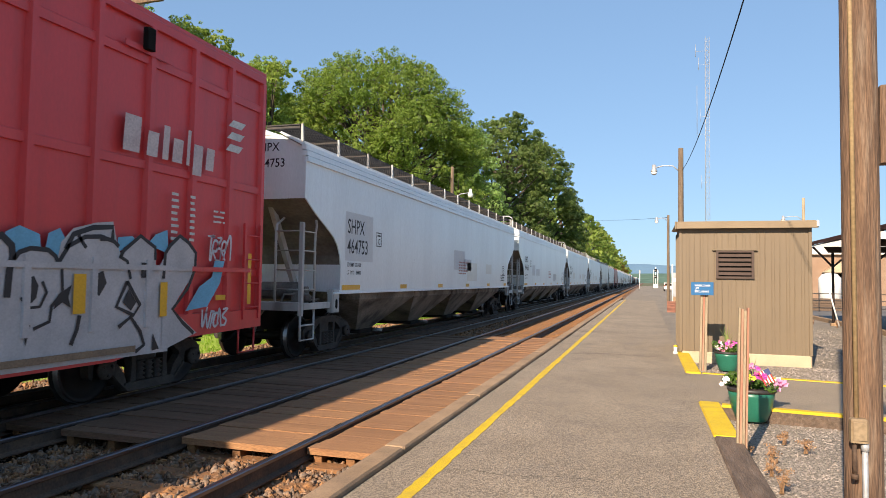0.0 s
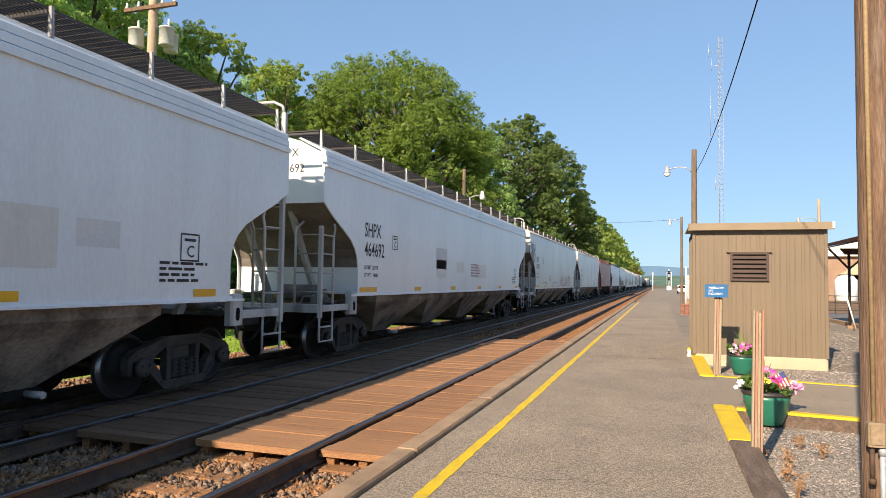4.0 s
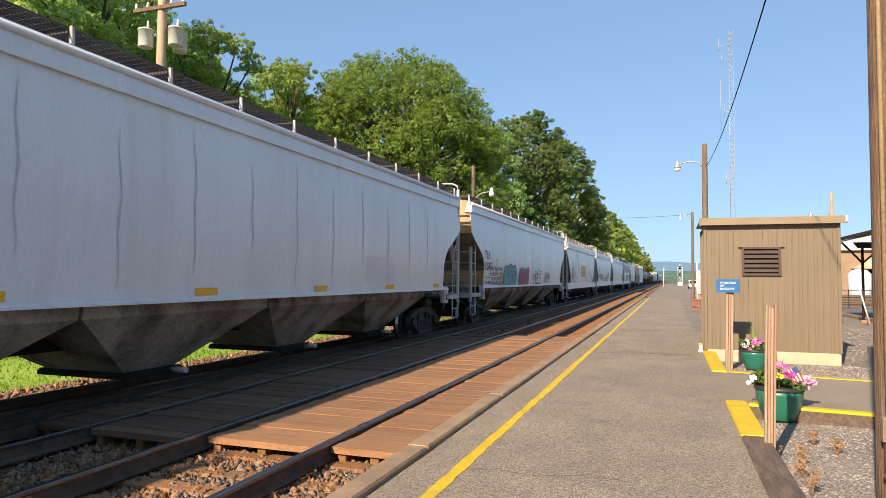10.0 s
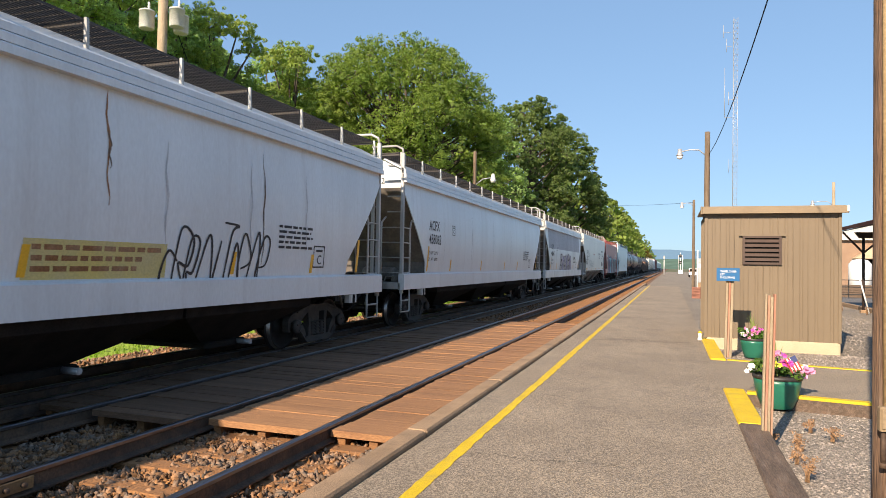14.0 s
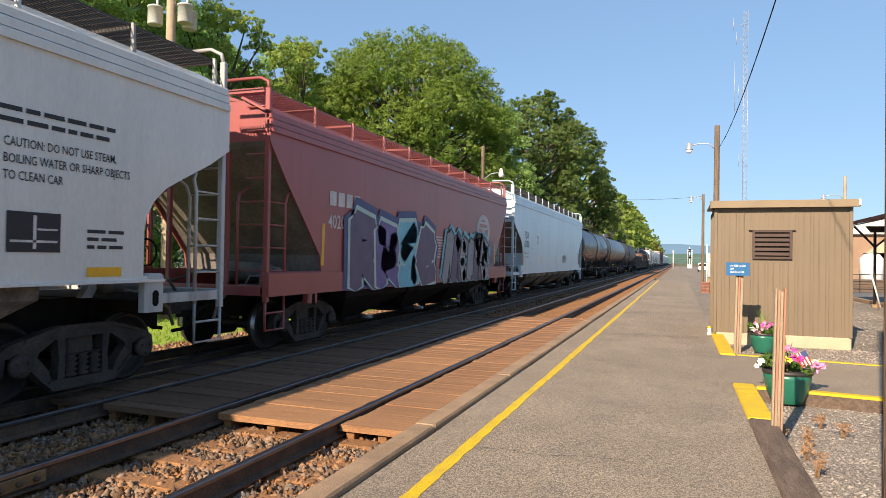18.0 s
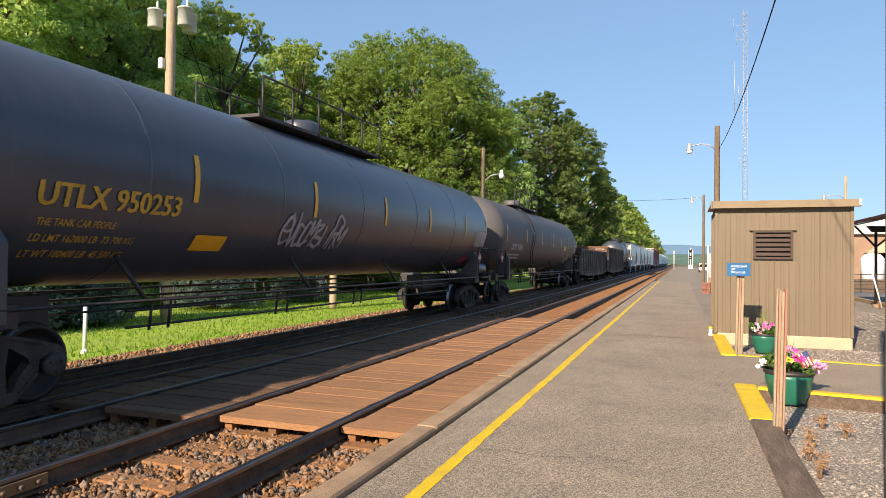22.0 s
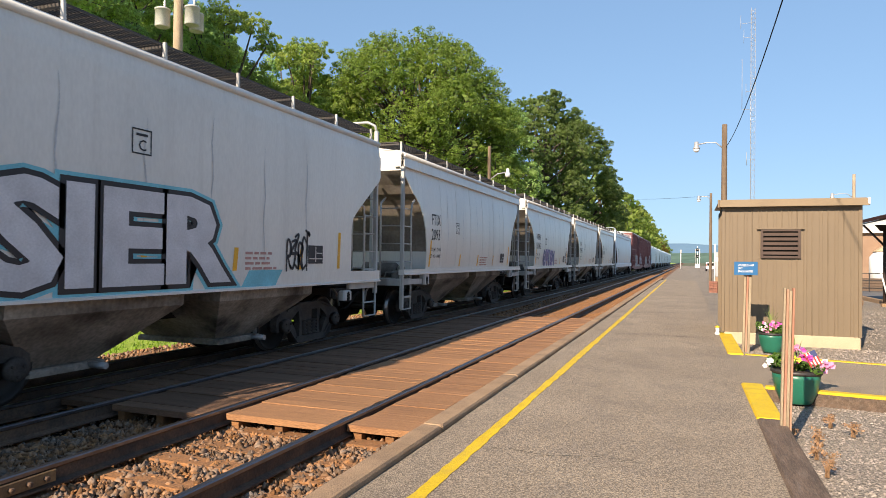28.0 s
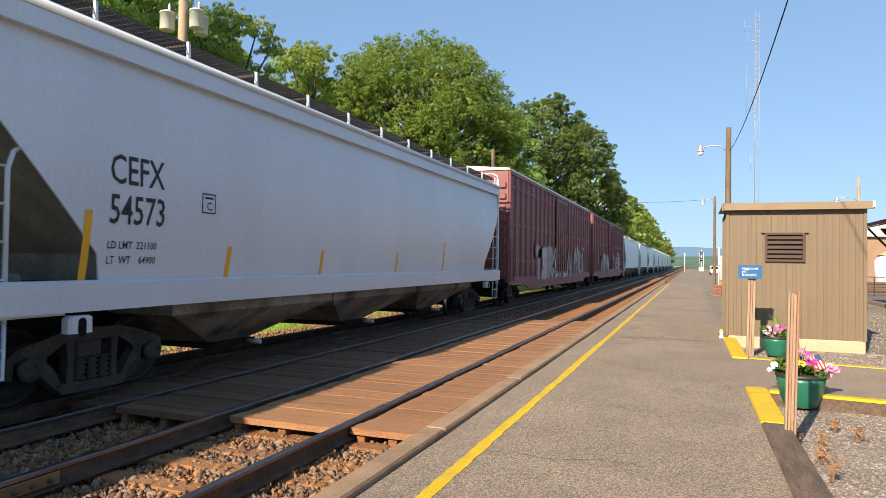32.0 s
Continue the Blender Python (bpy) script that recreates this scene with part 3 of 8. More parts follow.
# ---- trees ----
def leaf_cloud(name, centres, radii, count, size, material, seed, flat=0.7, inner=0):
    """Many small leaves scattered in clumps; the last clumps may be the crown's coarser inside."""
    rnd = np.random.default_rng(seed)
    share = np.array(radii) ** 2
    if inner:
        share[-inner:] *= 0.09 / 0.91 * share[:-inner].sum() / share[-inner:].sum()
    k = rnd.choice(len(centres), count, p=share / share.sum())
    d = rnd.normal(size=(count, 3))
    d /= np.linalg.norm(d, axis=1, keepdims=True)
    rad = np.array(radii)[k] * rnd.uniform(0.45, 1.0, count) ** 0.4
    c = np.array(centres)[k] + d * rad[:, None] * (1, 1, flat)
    nrm = d * 1.1 + rnd.normal(size=(count, 3)) * 0.5 + (0, 0, 0.45)
    nrm /= np.linalg.norm(nrm, axis=1, keepdims=True)
    u = np.cross(nrm, rnd.normal(size=(count, 3)))
    u /= np.linalg.norm(u, axis=1, keepdims=True)
    v = np.cross(nrm, u)
    s = (size * rnd.uniform(0.6, 1.3, count) * np.where(k >= len(centres) - inner, 2.3, 1.0))[:, None]
    quad = np.stack([c - u * s, c - v * s * 0.6 + nrm * s * 0.12, c + u * s, c + v * s * 0.6 + nrm * s * 0.12], 1).reshape(-1, 3)
    me = bpy.data.meshes.new(name)
    n = count * 4
    me.vertices.add(n)
    me.vertices.foreach_set("co", quad.ravel())
    me.loops.add(n)
    me.loops.foreach_set("vertex_index", np.arange(n))
    me.polygons.add(count)
    me.polygons.foreach_set("loop_start", np.arange(0, n, 4))
    me.materials.append(material)
    me.update(calc_edges=True)
    return me


def broadleaf(height, width, material, seed, leaves=7000, size=0.26, low=0.12, dense=70, lobes=22, fine=1.0, dome=2.4, uneven=0.3):
    """Trunk, limbs and crown meshes of a leafy tree, standing at the origin: boughs, sprays on the boughs, leaves on the sprays."""
    rnd = random.Random(seed)
    trunk = Mesh()
    r = height * 0.016 + 0.07
    top = Vector((rnd.uniform(-0.4, 0.4), rnd.uniform(-0.4, 0.4), height * 0.68))
    trunk.rod((0, 0, -0.6), top * 0.5, r, 9, r * 0.75)
    trunk.rod(top * 0.5, top, r * 0.75, 8, r * 0.35)
    boughs = []
    for k in range(lobes):
        a = k * 2.4 + rnd.uniform(-0.5, 0.5)
        u = low + (1 - low) * ((k + 0.5) / lobes) ** 1.1
        v = (u - low) / (1 - low)
        env = 0.72 + 0.28 * v / 0.4 if v < 0.4 else (1 - ((v - 0.4) / 0.62) ** dome) ** 0.5
        size_b = width * fine * rnd.uniform(0.11, 0.19) * (0.7 + 0.4 * env)
        out = max(0.0, env * width / 2 * (1.08 - uneven * rnd.random()) - size_b * 0.8)
        p = Vector((math.cos(a) * out, math.sin(a) * out, max(size_b * 0.5, height * u - size_b * 0.7)))
        boughs.append((p, size_b))
        b = top * min(0.97, max(0.12, p.z / top.z * rnd.uniform(0.55, 0.85)))
        mid = b.lerp(p, 0.5) + Vector((0, 0, -0.25))
        trunk.rod(b, mid, r * 0.36, 6, r * 0.22)
        trunk.rod(mid, p, r * 0.22, 5, r * 0.09)
        for _ in range(3):
            d = Vector((rnd.gauss(0, 1), rnd.gauss(0, 1), rnd.gauss(0.2, 0.7))).normalized()
            trunk.rod(p, p + d * size_b * 0.9, r * 0.08, 4, r * 0.02)
    centres, radii = [], []
    for k in range(dense):
        p, size_b = boughs[k % lobes]
        d = Vector((rnd.gauss(0, 1), rnd.gauss(0, 1), rnd.gauss(0.15, 0.9))).normalized()
        q = p + Vector((d.x, d.y, d.z * 0.78)) * size_b * rnd.uniform(0.78, 1.06)
        q.z = max(q.z, 0.15)
        centres.append(tuple(q))
        radii.append(size_b * rnd.uniform(0.10, 0.28))
    for p, size_b in boughs:
        centres.append(tuple(p))
        radii.append(size_b * 0.72)
    return trunk.data("trunk", M_bark), leaf_cloud("crown", centres, radii, leaves, size, material, seed, 0.66, lobes)


def plant(meshes, x, y, z, turn, label, group, name="tree"):
    t = thing(name, label, "tree", group, pose(x, y, z, 0, 0, turn))
    part("trunk", meshes[0], M_bark, t)
    part("crown", meshes[1], M_leaf, t)
    return t


maple = broadleaf(18.9, 16.4, M_leaf, 2, 300000, 0.078, 0.0, 6500, 330, 0.62, 3.4, 0.14)
tall = broadleaf(22.6, 13.6, M_leaf6, 5, 120000, 0.105, 0.03, 1500, 80, 0.80, 2.4, 0.22)
forest_a = broadleaf(20.0, 11.5, M_leaf2, 7, 110000, 0.068, 0.03, 900, 44, 0.85)
forest_b = broadleaf(21.0, 11.0, M_leaf5, 9, 95000, 0.066, 0.10, 760, 36, 0.85)
forest_c = broadleaf(18.0, 10.5, M_leaf3, 11, 95000, 0.068, 0.03, 900, 40, 0.85)
backing = broadleaf(21.0, 12.0, M_leaf2, 17, 11000, 0.24, 0.02, 260, 26)
distant = broadleaf(20.0, 13.0, M_leaf3, 13, 10000, 0.30, 0.02, 260, 34, 0.9, 2.4, 0.2)
turning = broadleaf(16.0, 12.0, M_leaf4, 15, 7000, 0.34, 0.02, 130, 20)
plant(maple, -19.9, 47.0, 0.0, 0, "large rounded maple in full green leaf", "trees behind the line")
plant(tall, -16.5, 80.0, 0.0, 40, "tall dark green tree with layered boughs", "trees behind the line")
plant(tall, -14.7, 93.0, -0.6, 250, "tall dark green tree with layered boughs", "trees behind the line")
plant(forest_a, -20.0, 69.0, 0.0, 160, "dark green leafy woodland tree", "trees behind the line")
rnd = random.Random(12)
WOOD = ((forest_c, -25.5, 40.5, "bright"), (forest_c, -26.5, 33.5, "bright"), (forest_a, -29.0, 29.5, "dark"), (forest_b, -27.5, 25.5, "pale"),
        (forest_a, -28.0, 21.0, "dark"), (forest_b, -27.0, 17.5, "pale"), (forest_a, -33.0, 37.5, "dark"), (forest_b, -33.5, 30.0, "pale"),
        (forest_b, -34.0, 24.0, "pale"), (forest_a, -31.0, 47.0, "dark"), (forest_a, -30.0, 57.0, "dark"))
WORDS_WOOD = {"bright": "bright green small-leaved woodland tree", "dark": "dark green leafy woodland tree", "pale": "tall woodland tree with airy yellow-green sprays"}
for m, x, y, kind in WOOD:
    plant(m, x, y, ground_z(x, y), rnd.uniform(0, 360), WORDS_WOOD[kind], "woodland trees")
for k in range(16):
    y = 125 + k * 22 + rnd.uniform(-6, 6)
    x = -15.0 - rnd.uniform(0, 4)
    plant((distant, turning)[1 if k > 8 and k % 2 else 0], x, y, -0.4, rnd.uniform(0, 360), "bright green tree far along the line" if not (k > 8 and k % 2) else "tree far along the line turning brown", "far trees")


def spruce(height, seed):
    """A blue spruce: tiers of drooping boughs round a straight stem."""
    rnd = random.Random(seed)
    trunk = Mesh().rod((0, 0, -0.5), (0, 0, height * 0.97), height * 0.016 + 0.03, 8, 0.02)
    cs, rs = [], []
    tiers = 22
    for k in range(tiers):
        u = k / tiers
        w = (1 - u) ** 0.85 * height * 0.24 + 0.12
        n = max(5, int(13 * (1 - u)))
        for j in range(n):
            a = 2 * math.pi * (j + rnd.uniform(-0.2, 0.2)) / n
            ln = w * rnd.uniform(0.8, 1.1)
            for s in (0.35, 0.65, 0.95):
                cs.append((math.cos(a) * ln * s, math.sin(a) * ln * s, height * (0.06 + 0.92 * u) - 0.12 * ln * s + 0.1 * s))
                rs.append(0.15 + 0.17 * (1 - u))
            if j % 2 == 0:
                trunk.rod((0, 0, height * (0.06 + 0.92 * u)), cs[-1], 0.025, 4, 0.008)
    return trunk.data("trunk", M_bark), leaf_cloud("needles", cs, rs, 22000, 0.062, M_needle, seed, 0.6)


blue = spruce(6.8, 1)
blue2 = spruce(6.0, 2)
for k, (m, x, y) in enumerate(((blue, -18.2, 13.3), (blue, -18.4, 14.8), (blue2, -18.2, 16.3), (blue, -19.0, 23.7), (blue2, -18.2, 29.6))):
    plant(m, x, y, ground_z(x, y), 60 * k, "young blue spruce at the wood's edge", "blue spruces", "spruce")


def dead_limb(x, y, z, h, seed):
    rnd = random.Random(seed)
    t = thing("bare_tree", "bare grey dead branches at the wood's edge", "tree", "bare trees", pose(x, y, z))

    def grow(m, p, d, l, r, depth):
        m.rod(p, p + d * l, r, 6, r * 0.6)
        if depth:
            for _ in range(3):
                grow(m, p + d * l * rnd.uniform(0.5, 1.0), (d + Vector((rnd.uniform(-0.7, 0.7), rnd.uniform(-0.7, 0.7), rnd.uniform(-0.9, 0.25)))).normalized(), l * 0.58, r * 0.55, depth - 1)
    d, l, r = Vector((0.25, 0.1, 1)).normalized(), h * 0.45, h * 0.007
    base = Vector((0, 0, -0.4))
    part("trunk", Mesh().rod(base, base + d * l, r, 7, r * 0.6), M_dead, t)
    for _ in range(4):
        m = Mesh()
        grow(m, base + d * l * rnd.uniform(0.5, 1.0), (d + Vector((rnd.uniform(-0.7, 0.7), rnd.uniform(-0.7, 0.7), rnd.uniform(-0.9, 0.25)))).normalized(), l * 0.58, r * 0.55, 3)
        part("limb", m, M_dead, t)


dead_limb(-20.6, 16.6, -0.4, 9.0, 3)
dead_limb(-21.2, 13.8, -0.4, 8.0, 5)
# undergrowth along the wood's edge
bush = broadleaf(5.4, 6.0, M_leaf2, 21, 13000, 0.085, 0.0, 220, 14)
bush2 = broadleaf(4.0, 5.0, M_leaf5, 23, 9000, 0.085, 0.0, 160, 12)
for k in range(13):
    x, y = -22.8 - rnd.uniform(0, 2.5), 13.5 + 3.0 * k
    plant((bush, bush, bush2)[k % 3], x, y, ground_z(x, y) - 0.2, rnd.uniform(0, 360), "dense green bush at the wood's edge" if k % 3 < 2 else "pale green leafy bush beside the wood", "bushes", "bush")
for k in range(12):
    x, y = -39 - rnd.uniform(0, 6), 22 + 5.0 * k
    plant(backing, x, y, ground_z(x, y) + 1.0, rnd.uniform(0, 360), "tall leafy tree deeper in the wood", "woodland trees")
for x, y in ((-21.5, 52.5), (-18.0, 53.0), (-24.5, 50.5), (-19.5, 49.5)):
    plant(bush, x, y, ground_z(x, y) - 0.1, 40 * y, "dense green bush at the wood's edge", "bushes", "bush")

# ---- the train ----
def paint(name, c, dirt=(0.16, 0.13, 0.10), amount=0.35, rough=0.33, fade=0.9):
    return mat(name, c, tuple(v * fade for v in c), scale=0.7, rough=rough, spec=0.65, fine=0.06, fscale=30, stretch=(1, 1, 0.35), dirt=dirt, dscale=1.6, damount=amount * 0.7, streak=dirt, samount=amount)


P_white = paint("white_car_paint", (0.77, 0.815, 0.82), amount=0.06)
P_grey = paint("pale_grey_car_paint", (0.58, 0.59, 0.57), amount=0.32)
P_weather = paint("weathered_grey_car_paint", (0.68, 0.70, 0.70), (0.20, 0.185, 0.17), 0.5)
P_cool = paint("cool_grey_car_paint", (0.66, 0.70, 0.72), (0.38, 0.36, 0.34), 0.24)
P_cream = paint("cream_grey_car_paint", (0.69, 0.68, 0.63), amount=0.11)
P_trim = paint("worn_pale_gear_paint", (0.47, 0.475, 0.455), (0.12, 0.10, 0.085), 0.75, 0.6)
P_tan = paint("tan_end_paint", (0.50, 0.33, 0.16), (0.26, 0.13, 0.06), 0.5)
P_brown = paint("oxide_brown_car_paint", (0.335, 0.074, 0.066), (0.14, 0.04, 0.035), 0.3, 0.42)
P_red = paint("red_car_paint", (0.66, 0.046, 0.046), (0.34, 0.045, 0.042), 0.3, 0.45)
P_blue = paint("pale_blue_car_paint", (0.54, 0.69, 0.75), (0.42, 0.46, 0.50), 0.3)
P_new = paint("clean_light_car_paint", (0.58, 0.645, 0.70), (0.5, 0.5, 0.5), 0.12, 0.35)
P_tank = paint("black_tank_paint", (0.022, 0.024, 0.029), (0.042, 0.041, 0.042), 0.25, 0.32)
P_tankgrey = paint("dark_grey_tank_paint", (0.088, 0.083, 0.082), (0.055, 0.051, 0.049), 0.35, 0.6)
P_tankcool = paint("blue_grey_tank_paint", (0.052, 0.063, 0.082), (0.09, 0.09, 0.095), 0.35, 0.33)
P_tankcool.node_tree.nodes["Principled BSDF"].inputs["Specular IOR Level"].default_value = 0.55
P_gond = mat("brown_black_gondola_paint", (0.075, 0.064, 0.057), (0.15, 0.124, 0.104), scale=1.4, rough=0.75, bump=0.5, bscale=5, fine=0.35, fscale=12, stretch=(1, 1, 0.4), dirt=(0.26, 0.20, 0.155), dscale=2.2, damount=0.55, streak=(0.03, 0.026, 0.023), samount=0.85, spec=0.3)
P_rust = paint("rusty_brown_gondola_paint", (0.19, 0.085, 0.045), (0.09, 0.05, 0.035), 0.6, 0.8)
P_box = paint("faded_maroon_boxcar_paint", (0.24, 0.075, 0.070), (0.10, 0.06, 0.05), 0.4, 0.6)
M_truck = mat("sooty_cast_steel", (0.038, 0.035, 0.033), (0.072, 0.062, 0.053), scale=4, rough=0.75, spec=0.3, fine=0.3, bump=0.2, bscale=30)
M_wheel = mat("dark_wheel_steel", (0.028, 0.025, 0.023), (0.016, 0.014, 0.013), scale=5, rough=0.6, metal=0.3, fine=0.2)
M_tread = mat("bright_wheel_tread", (0.30, 0.30, 0.30), rough=0.3, metal=0.9, fine=0.1)
M_under = mat("dirty_underframe", (0.013, 0.011, 0.010), (0.024, 0.020, 0.017), scale=3, rough=0.9, fine=0.3, spec=0.15)
M_bay = mat("stained_hopper_bay", (0.36, 0.33, 0.285), (0.16, 0.135, 0.11), scale=0.9, rough=0.85, fine=0.3, fscale=18, dirt=(0.03, 0.025, 0.022), dscale=1.6, damount=0.95, spec=0.2)
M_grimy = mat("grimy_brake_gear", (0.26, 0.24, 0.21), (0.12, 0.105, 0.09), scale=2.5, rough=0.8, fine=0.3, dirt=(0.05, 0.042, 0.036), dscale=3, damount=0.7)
M_slope = mat("dark_slope_sheet", (0.22, 0.195, 0.165), (0.12, 0.10, 0.085), scale=1.2, rough=0.8, fine=0.2, fscale=14, dirt=(0.07, 0.055, 0.045), dscale=2)
M_grate = mat("dark_grating", (0.05, 0.045, 0.042), (0.08, 0.07, 0.06), rough=0.7, fine=0.2)
M_reflect = mat("yellow_reflector", (0.80, 0.42, 0.02), (0.72, 0.36, 0.02), rough=0.4, fine=0.1)
M_inkdark = mat("black_stencil", (0.02, 0.02, 0.025), rough=0.6, fine=0.1)
M_inkwhite = mat("white_stencil", (0.62, 0.60, 0.56), rough=0.6, fine=0.2)
M_inkyellow = mat("yellow_stencil", (0.62, 0.36, 0.04), rough=0.6, fine=0.2)
M_inkred = mat("red_stencil", (0.50, 0.27, 0.24), rough=0.6, fine=0.2)
M_patch = mat("grey_repaint_patch", (0.60, 0.62, 0.63), (0.66, 0.66, 0.64), scale=2, rough=0.6, fine=0.1)
M_yellowpatch = mat("yellow_primer_patch", (0.62, 0.50, 0.16), (0.55, 0.46, 0.22), scale=2, rough=0.7, fine=0.15)
M_smear = mat("grey_smear", (0.43, 0.45, 0.47), (0.50, 0.52, 0.54), scale=3, rough=0.6, fine=0.2)
M_speck = mat("rust_speck", (0.09, 0.065, 0.05), (0.16, 0.10, 0.07), scale=9, rough=0.9)
M_rustpatch = mat("rust_run", (0.26, 0.11, 0.04), (0.38, 0.22, 0.12), scale=4, rough=0.9, fine=0.3)
SPRAY = {n: mat("spray_" + n, c, rough=0.55, fine=0.12, scale=2.5) for n, c in dict(
    white=(0.62, 0.62, 0.64), black=(0.02, 0.02, 0.024), blue=(0.14, 0.42, 0.60), teal=(0.05, 0.36, 0.38), crimson=(0.38, 0.06, 0.10), lilac=(0.42, 0.38, 0.58),
    navy=(0.06, 0.08, 0.20), grey=(0.30, 0.31, 0.33), orange=(0.65, 0.30, 0.05), red=(0.45, 0.06, 0.05), pink=(0.55, 0.30, 0.36), violet=(0.16, 0.12, 0.30), silver=(0.51, 0.48, 0.475), mint=(0.46, 0.62, 0.56), plum=(0.13, 0.10, 0.17), sky=(0.16, 0.52, 0.62)).items()}

GLYPHS, FAT = {}, {}


def glyphs(words, fat=0.007):
    """Flat letter meshes of unit size for all given strings, made once."""
    made = []
    for w in words:
        cu = bpy.data.curves.new("letters", "FONT")
        cu.body, cu.size, cu.resolution_u, cu.offset = w, 1.0, 2, fat
        made.append((w, new("letters", cu)))
    dg = bpy.context.evaluated_depsgraph_get()
    for w, ob in made:
        me = bpy.data.meshes.new_from_object(ob.evaluated_get(dg))
        v = np.zeros(len(me.vertices) * 3)
        me.vertices.foreach_get("co", v)
        GLYPHS[w] = (v.reshape(-1, 3)[:, :2].copy(), [tuple(p.vertices) for p in me.polygons])
        cu = ob.data
        bpy.data.objects.remove(ob)
        bpy.data.curves.remove(cu)
        bpy.data.meshes.remove(me)


WORDS = ["SHPX", "464753", "464683", "464684", "464692", "CBFX", "471745", "VTGX", "1610", "450874", "CEFX", "635165", "TILX", "635407", "AEX", "16093", "17933", "ACFX", "458062", "458040",
         "TCMX", "350427", "402076", "EQUX", "621328", "ADMX 30904", "UTLX 950253", "CBTX 781566", "NW", "190", "126", "NS", "97", "306", "AOKX", "496763", "FTIX", "2093", "WFRX",
         "811462", "334935", "333680", "54573", "LD LMT  221100", "LT  WT    64900", "DO NOT HAMMER ON CAR", "ACF-CENTERFLOW", "Railway", "C", "PLATE", "WARNING", "1075", "2",
         "WHEELCHAIR", "LIFT", "ENCLOSURE", "THE TANK CAR PEOPLE", "LD LMT 162000 LB  73 700 KG", "LT WT 100400 LB  45 500 KG", "CAUTION: DO NOT USE STEAM,", "BOILING WATER OR SHARP OBJECTS", "TO CLEAN CAR", "190126", "NS197306", "OPEN HATCH COVERS", "BEFORE UNLOADING CAR", "LIQUEFIED PETROLEUM GAS", "NON-ODORIZED", "LIFT HERE"]
for fat in (0.115, 0.085, 0.045):
    glyphs(["SIER"], fat)
    FAT.setdefault("SIER", []).append(GLYPHS.pop("SIER"))
glyphs(WORDS)


FORMS = (((0.1, 0.9), (0.8, 0.95), (0.2, 0.55), (0.85, 0.4), (0.75, 0.05), (0.1, 0.1)), ((0.5, 1.0), (0.45, 0.5), (0.55, 0.0)), ((0.9, 0.15), (0.4, 0.0), (0.1, 0.4), (0.35, 0.9), (0.8, 0.75), (0.7, 0.5), (0.2, 0.45)),
         ((0.15, 0.0), (0.2, 0.95), (0.8, 0.85), (0.7, 0.5), (0.3, 0.45), (0.9, 0.0)), ((0.05, 0.0), (0.4, 1.0), (0.65, 0.9), (0.95, 0.0)), ((0.1, 0.95), (0.5, 0.05), (0.9, 1.0)),
         ((0.85, 0.8), (0.3, 0.95), (0.1, 0.45), (0.4, 0.0), (0.9, 0.2)), ((0.1, 0.0), (0.15, 1.0), (0.5, 0.4), (0.85, 1.0), (0.9, 0.0)), ((0.1, 1.0), (0.9, 0.9), (0.5, 0.85), (0.45, 0.0)))


